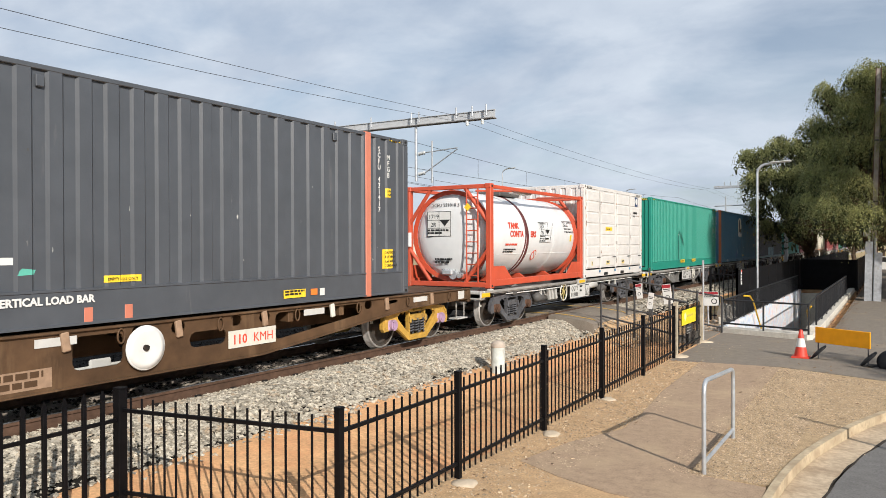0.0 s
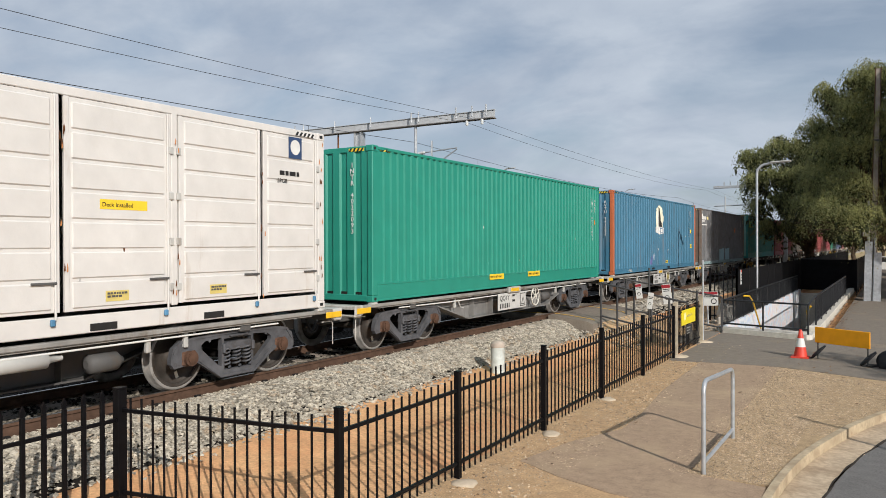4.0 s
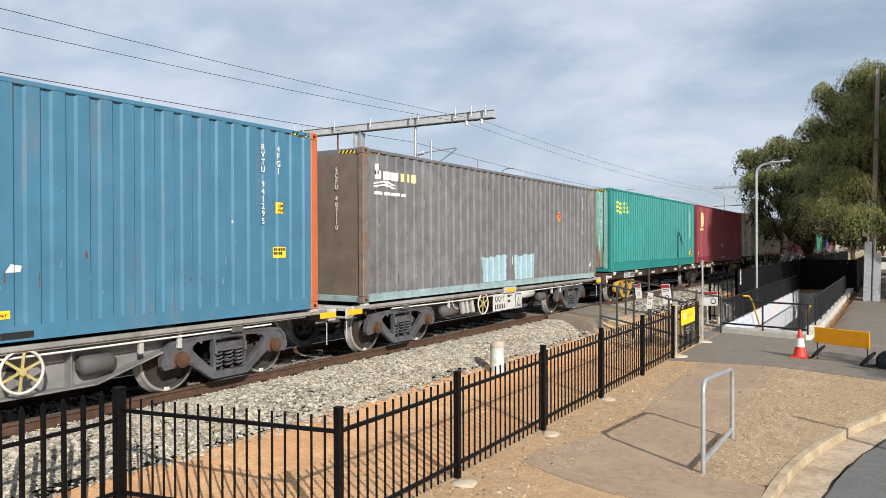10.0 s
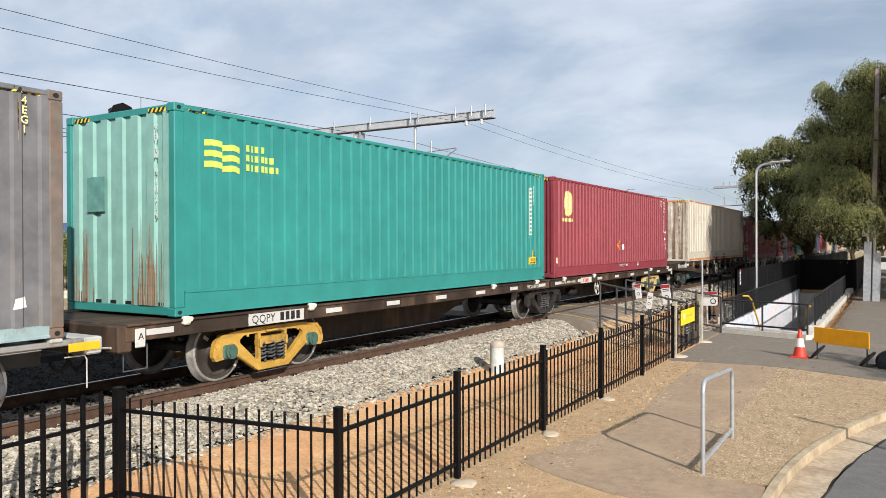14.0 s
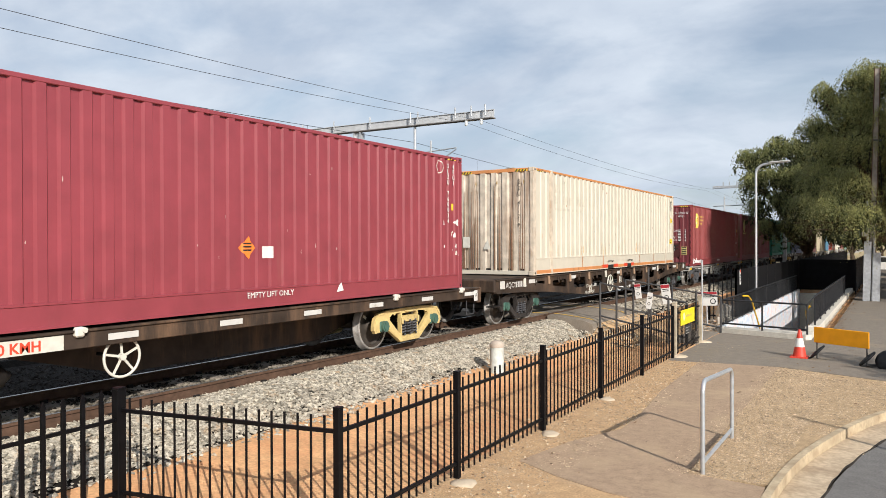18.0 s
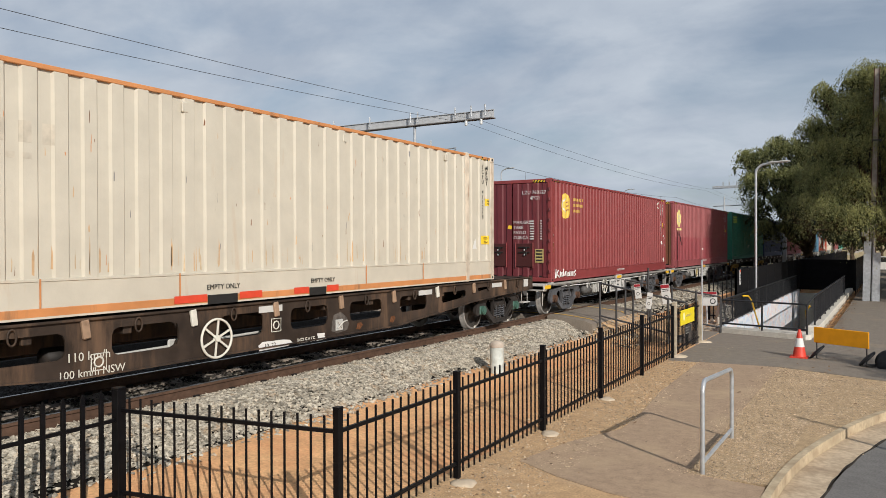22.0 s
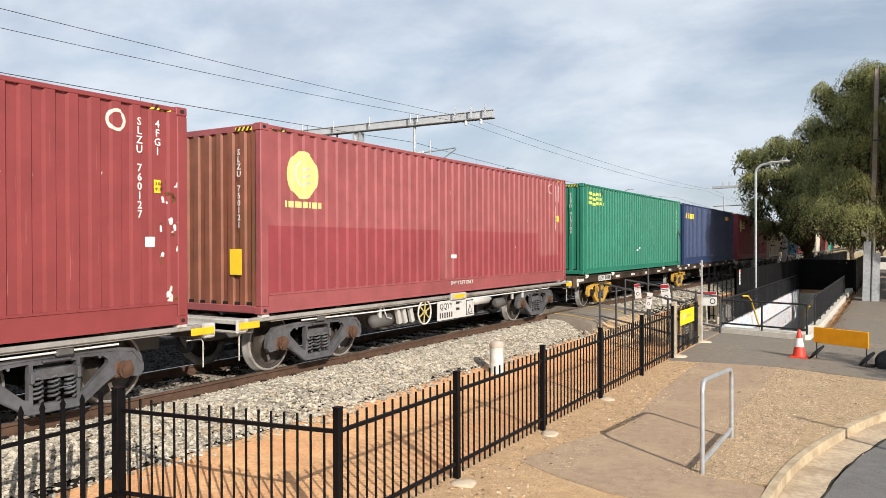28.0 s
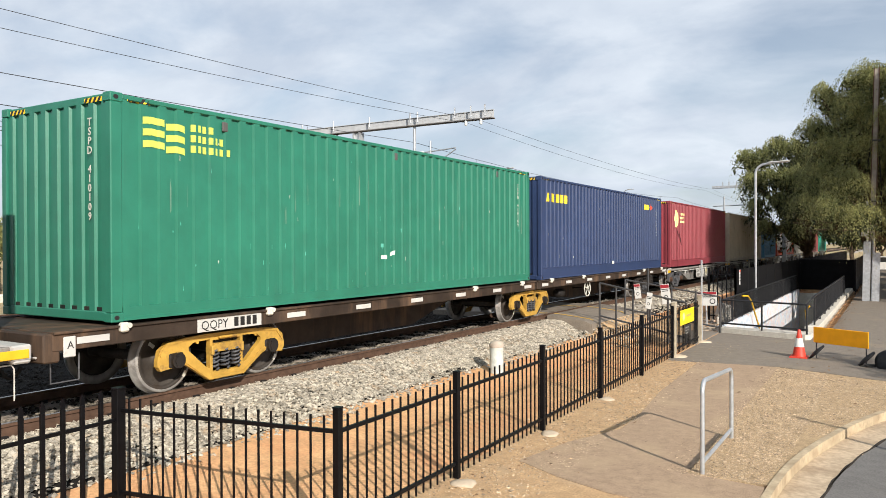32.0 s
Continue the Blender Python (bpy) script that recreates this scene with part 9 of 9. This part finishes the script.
scuffs(c, rng, 50, 0.2, 11.9, 0.5, 2.2, [mat("pale_red_run", (0.33, 0.11, 0.1), 0.6, 0, 0.2, 6)], 0.01, 0.5)
scuffs(c, rng, 30, 11.75, 12.15, 0.3, 1.9, [PALE_MARK, WHITE, RUST], 0.08, 0.12)
scuffs(c, rng, 60, 0.1, 11.7, 0.3, 2.5, [PALE_MARK, RED_BOX, RED_BOX, RUST], 0.012, 0.09)
scuffs(c, rng, 14, 0.05, 0.2, 0.6, 2.0, [PALE_MARK, WHITE, RUST], 0.08, 0.12)

# two-tone red
grey_wagon(130.4, 12.2, (0.1, 12.1), seed=9, early=True)
c = container("two-tone faded red container with a cream disc emblem", 12.19, 2.92, 130.4, 1.62, FADED_RED, "groove", "wave", rail=0.3, split=(1.36, RED_LOW), end_body=mat("brown_red_end", (0.2, 0.07, 0.04), 0.55, 0, 0.18, 3, (0.12, 0.07, 0.03), 0.5, 1.5, 0.0015, 25, 6.0))
bar(c, FADED_RED, on_side(1.2095, 5.2, 0.33), 0.62, 1.05, "faded_patch")
bar(c, FADED_RED, on_side(1.2095, 10.25, 0.75), 1.4, 0.62, "faded_patch")
disc_logo(c, 0.96, 2.19, 0.39, MATS["pale_lemon_mark"], GREY_SILL)
for k in range(8):
    bar(c, MATS["pale_lemon_mark"], on_side(1.2115, 0.53 + k * 0.112, 1.66), 0.08, 0.1, "emblem_bar")
lettering("EMPTY LIFT ONLY", 0.09, WHITE, c, on_side(1.226, 5.6, 0.18))
bar(c, WHITE, on_side(1.214, 5.7, 0.76), 0.2, 0.08, "label")
number(c, "SLZU 750121", 11.45, 2.62, 0.1)
number(c, "4FG1", 11.66, 2.62, 0.1)
bar(c, MARK_YELLOW, on_side(1.213, 11.6, 1.7), 0.1, 0.16, "label")
bar(c, PALE_MARK, on_side(1.213, 11.14, 2.6), 0, 0, "emblem_disc", ringp)
bar(c, RED_BOX, on_side(1.217, 11.14, 2.6), 0, 0, "emblem_disc", [(p[0] * 0.85, p[1] * 0.85) for p in ringp])
number(c, "SLZU 750121", 0.75, 2.45, 0.095, end=True)
bar(c, MARK_YELLOW, on_end(0.55, -0.003, 0.6), 0.26, 0.4, "label")
scuffs(c, rng, 40, 0.3, 11.9, 0.4, 2.3, [PALE_MARK, RED_LOW, DARK_RED], 0.012, 0.08)

# deep green and navy on the second three-bogie wagon
brown_pack(144.05, 25.15, 12.6, "QQPY", ((BOGIE_YELLOW, STEEL), (BOGIE_YELLOW, STEEL), (BOGIE_DARK, STEEL)), "dark brown two-part container wagon with yellow bogies", BLACK_FRAME)
c = container("deep green corrugated container with a lime emblem", 12.19, 2.84, 144.05, 1.73, DEEP_GREEN, "wave", "wave")
waves_logo(c, 0.46, 2.5, 0.75)
number(c, "TSPD 410109", 0.8, 2.45, 0.1, PALE_MARK, end=True)
bar(c, mat("teal_scrap", (0.1, 0.42, 0.33)), on_side(1.2105, 5.6, 0.9), 0.12, 0.07, "label")
bar(c, WHITE, on_side(1.2105, 5.64, 0.68), 0.14, 0.07, "label")
bar(c, WHITE, on_side(1.2105, 5.92, 0.72), 0, 0, "scuff", [(0, 0), (0.12, 0.04), (0.13, 0.12), (0.02, 0.08)])
number(c, "TSPD 410109", 11.5, 2.4, 0.085, PALE_MARK)
scuffs(c, rng, 60, 0.05, 11.8, 0.2, 2.6, [PALE_MARK, MATS["teal_scrap"], MATS["teal_scrap"]], 0.014, 0.1)
scuffs(c, rng, 18, 0.3, 11.8, 1.2, 1.8, [mat("pale_green_run", (0.16, 0.28, 0.21), 0.6, 0, 0.2, 6)], 0.022, 0.9)
lift_pads(c, 12.19, 2.84)
c = container("navy blue corrugated container with yellow emblems", 12.19, 2.84, 157.0, 1.7, NAVY, rail=0.33)
for k in range(5):
    bar(c, MARK_YELLOW, on_side(1.213, 0.42 + k * 0.31, 2.16), 0, 0, "emblem_bar", [(0, 0), (0.25, 0), (0.25, 0.24), (0, 0.24)] if k else [(0, 0), (0.22, 0), (0.24, 0.1), (0.1, 0.15), (0.22, 0.24), (0.02, 0.24)])
for k in range(3):
    bar(c, MARK_YELLOW, on_side(1.213, 9.83 + k * 0.24, 2.3), 0.2, 0.2, "emblem_bar")
bar(c, RED, on_side(1.213, 10.58, 2.26), 0, 0, "emblem_shape", [(0, 0), (0.4, 0.14), (0, 0.28)])
bar(c, WHITE, on_side(1.226, 5.9, 0.3), 0.22, 0.1, "label")
number(c, "SEGU 528306", 11.45, 2.3, 0.085)
scuffs(c, rng, 20, 0.3, 11.8, 0.4, 2.2, [PALE_MARK, GREY_SILL], 0.02, 0.12)

# further back
grey_wagon(170.7, 12.2, (0.1, 12.1), seed=11)
c = container("red container with a cream disc emblem", 12.19, 2.87, 170.7, 1.66, RED_BOX, "groove", "wave", rail=0.3)
disc_logo(c, 1.05, 2.12, 0.38, CREAM_MARK, RED_BOX)
scuffs(c, rng, 20, 0.3, 11.9, 0.5, 2.2, [MATS["pale_red_run"]], 0.012, 0.5)
text_bars(c, on_side(1.213, 1.7, 2.3), 3, 0.95, 0.1, CREAM_MARK, 0.7, "emblem_bar")
grey_wagon(184.2, 12.2, (0.1, 12.1), seed=12)
c = container("tan ribbed container with dark streaks", 12.19, 2.87, 184.2, 1.62, TAN, "wave", "wave")
grey_wagon(198.0, 19.2, (0.1, 6.0, 6.9, 12.9, 13.1, 19.0), seed=13, label="light grey container wagon carrying two tanks")
container("blue corrugated container beside the tanks", 6.06, 2.6, 198.0, 1.62, BLUE, "wave", "wave")
for k in range(2):
    tk = tank_container(204.9 + k * 6.25, 1.63, "white tank container in a red steel frame further back", False)
    MOVERS.append((tk, 204.9 + k * 6.25, 1.63))
grey_wagon(218.6, 12.2, (0.1, 12.1), seed=15)
container("cream corrugated container near the train's end", 12.19, 2.87, 218.6, 1.62, CREAM, "wave", "wave")
grey_wagon(232.2, 12.2, (0.1, 12.1), seed=16)
container("dark red container near the train's end", 12.19, 2.87, 232.2, 1.62, DARK_RED, "groove", "wave")
grey_wagon(245.8, 12.2, (0.1, 12.1), seed=17)
container("green corrugated container near the train's end", 12.19, 2.87, 245.8, 1.62, GREEN, "wave", "wave")


def motions():
    times = [0, 2, 4, 6, 8, 10, 12, 14, 16, 18, 20, 22, 24, 26, 28, 30, 32]
    for ob, u, z in MOVERS:
        walk(ob, [(t, pose(TRACK, u - run(t), z)) for t in times])
    for w, y in WHEELSETS:
        walk(w, [(k * 4 / 30, pose(0, y, WHEEL, math.degrees(run(k * 4 / 30) / WHEEL) % 360.0)) for k in range(241)])


motions()
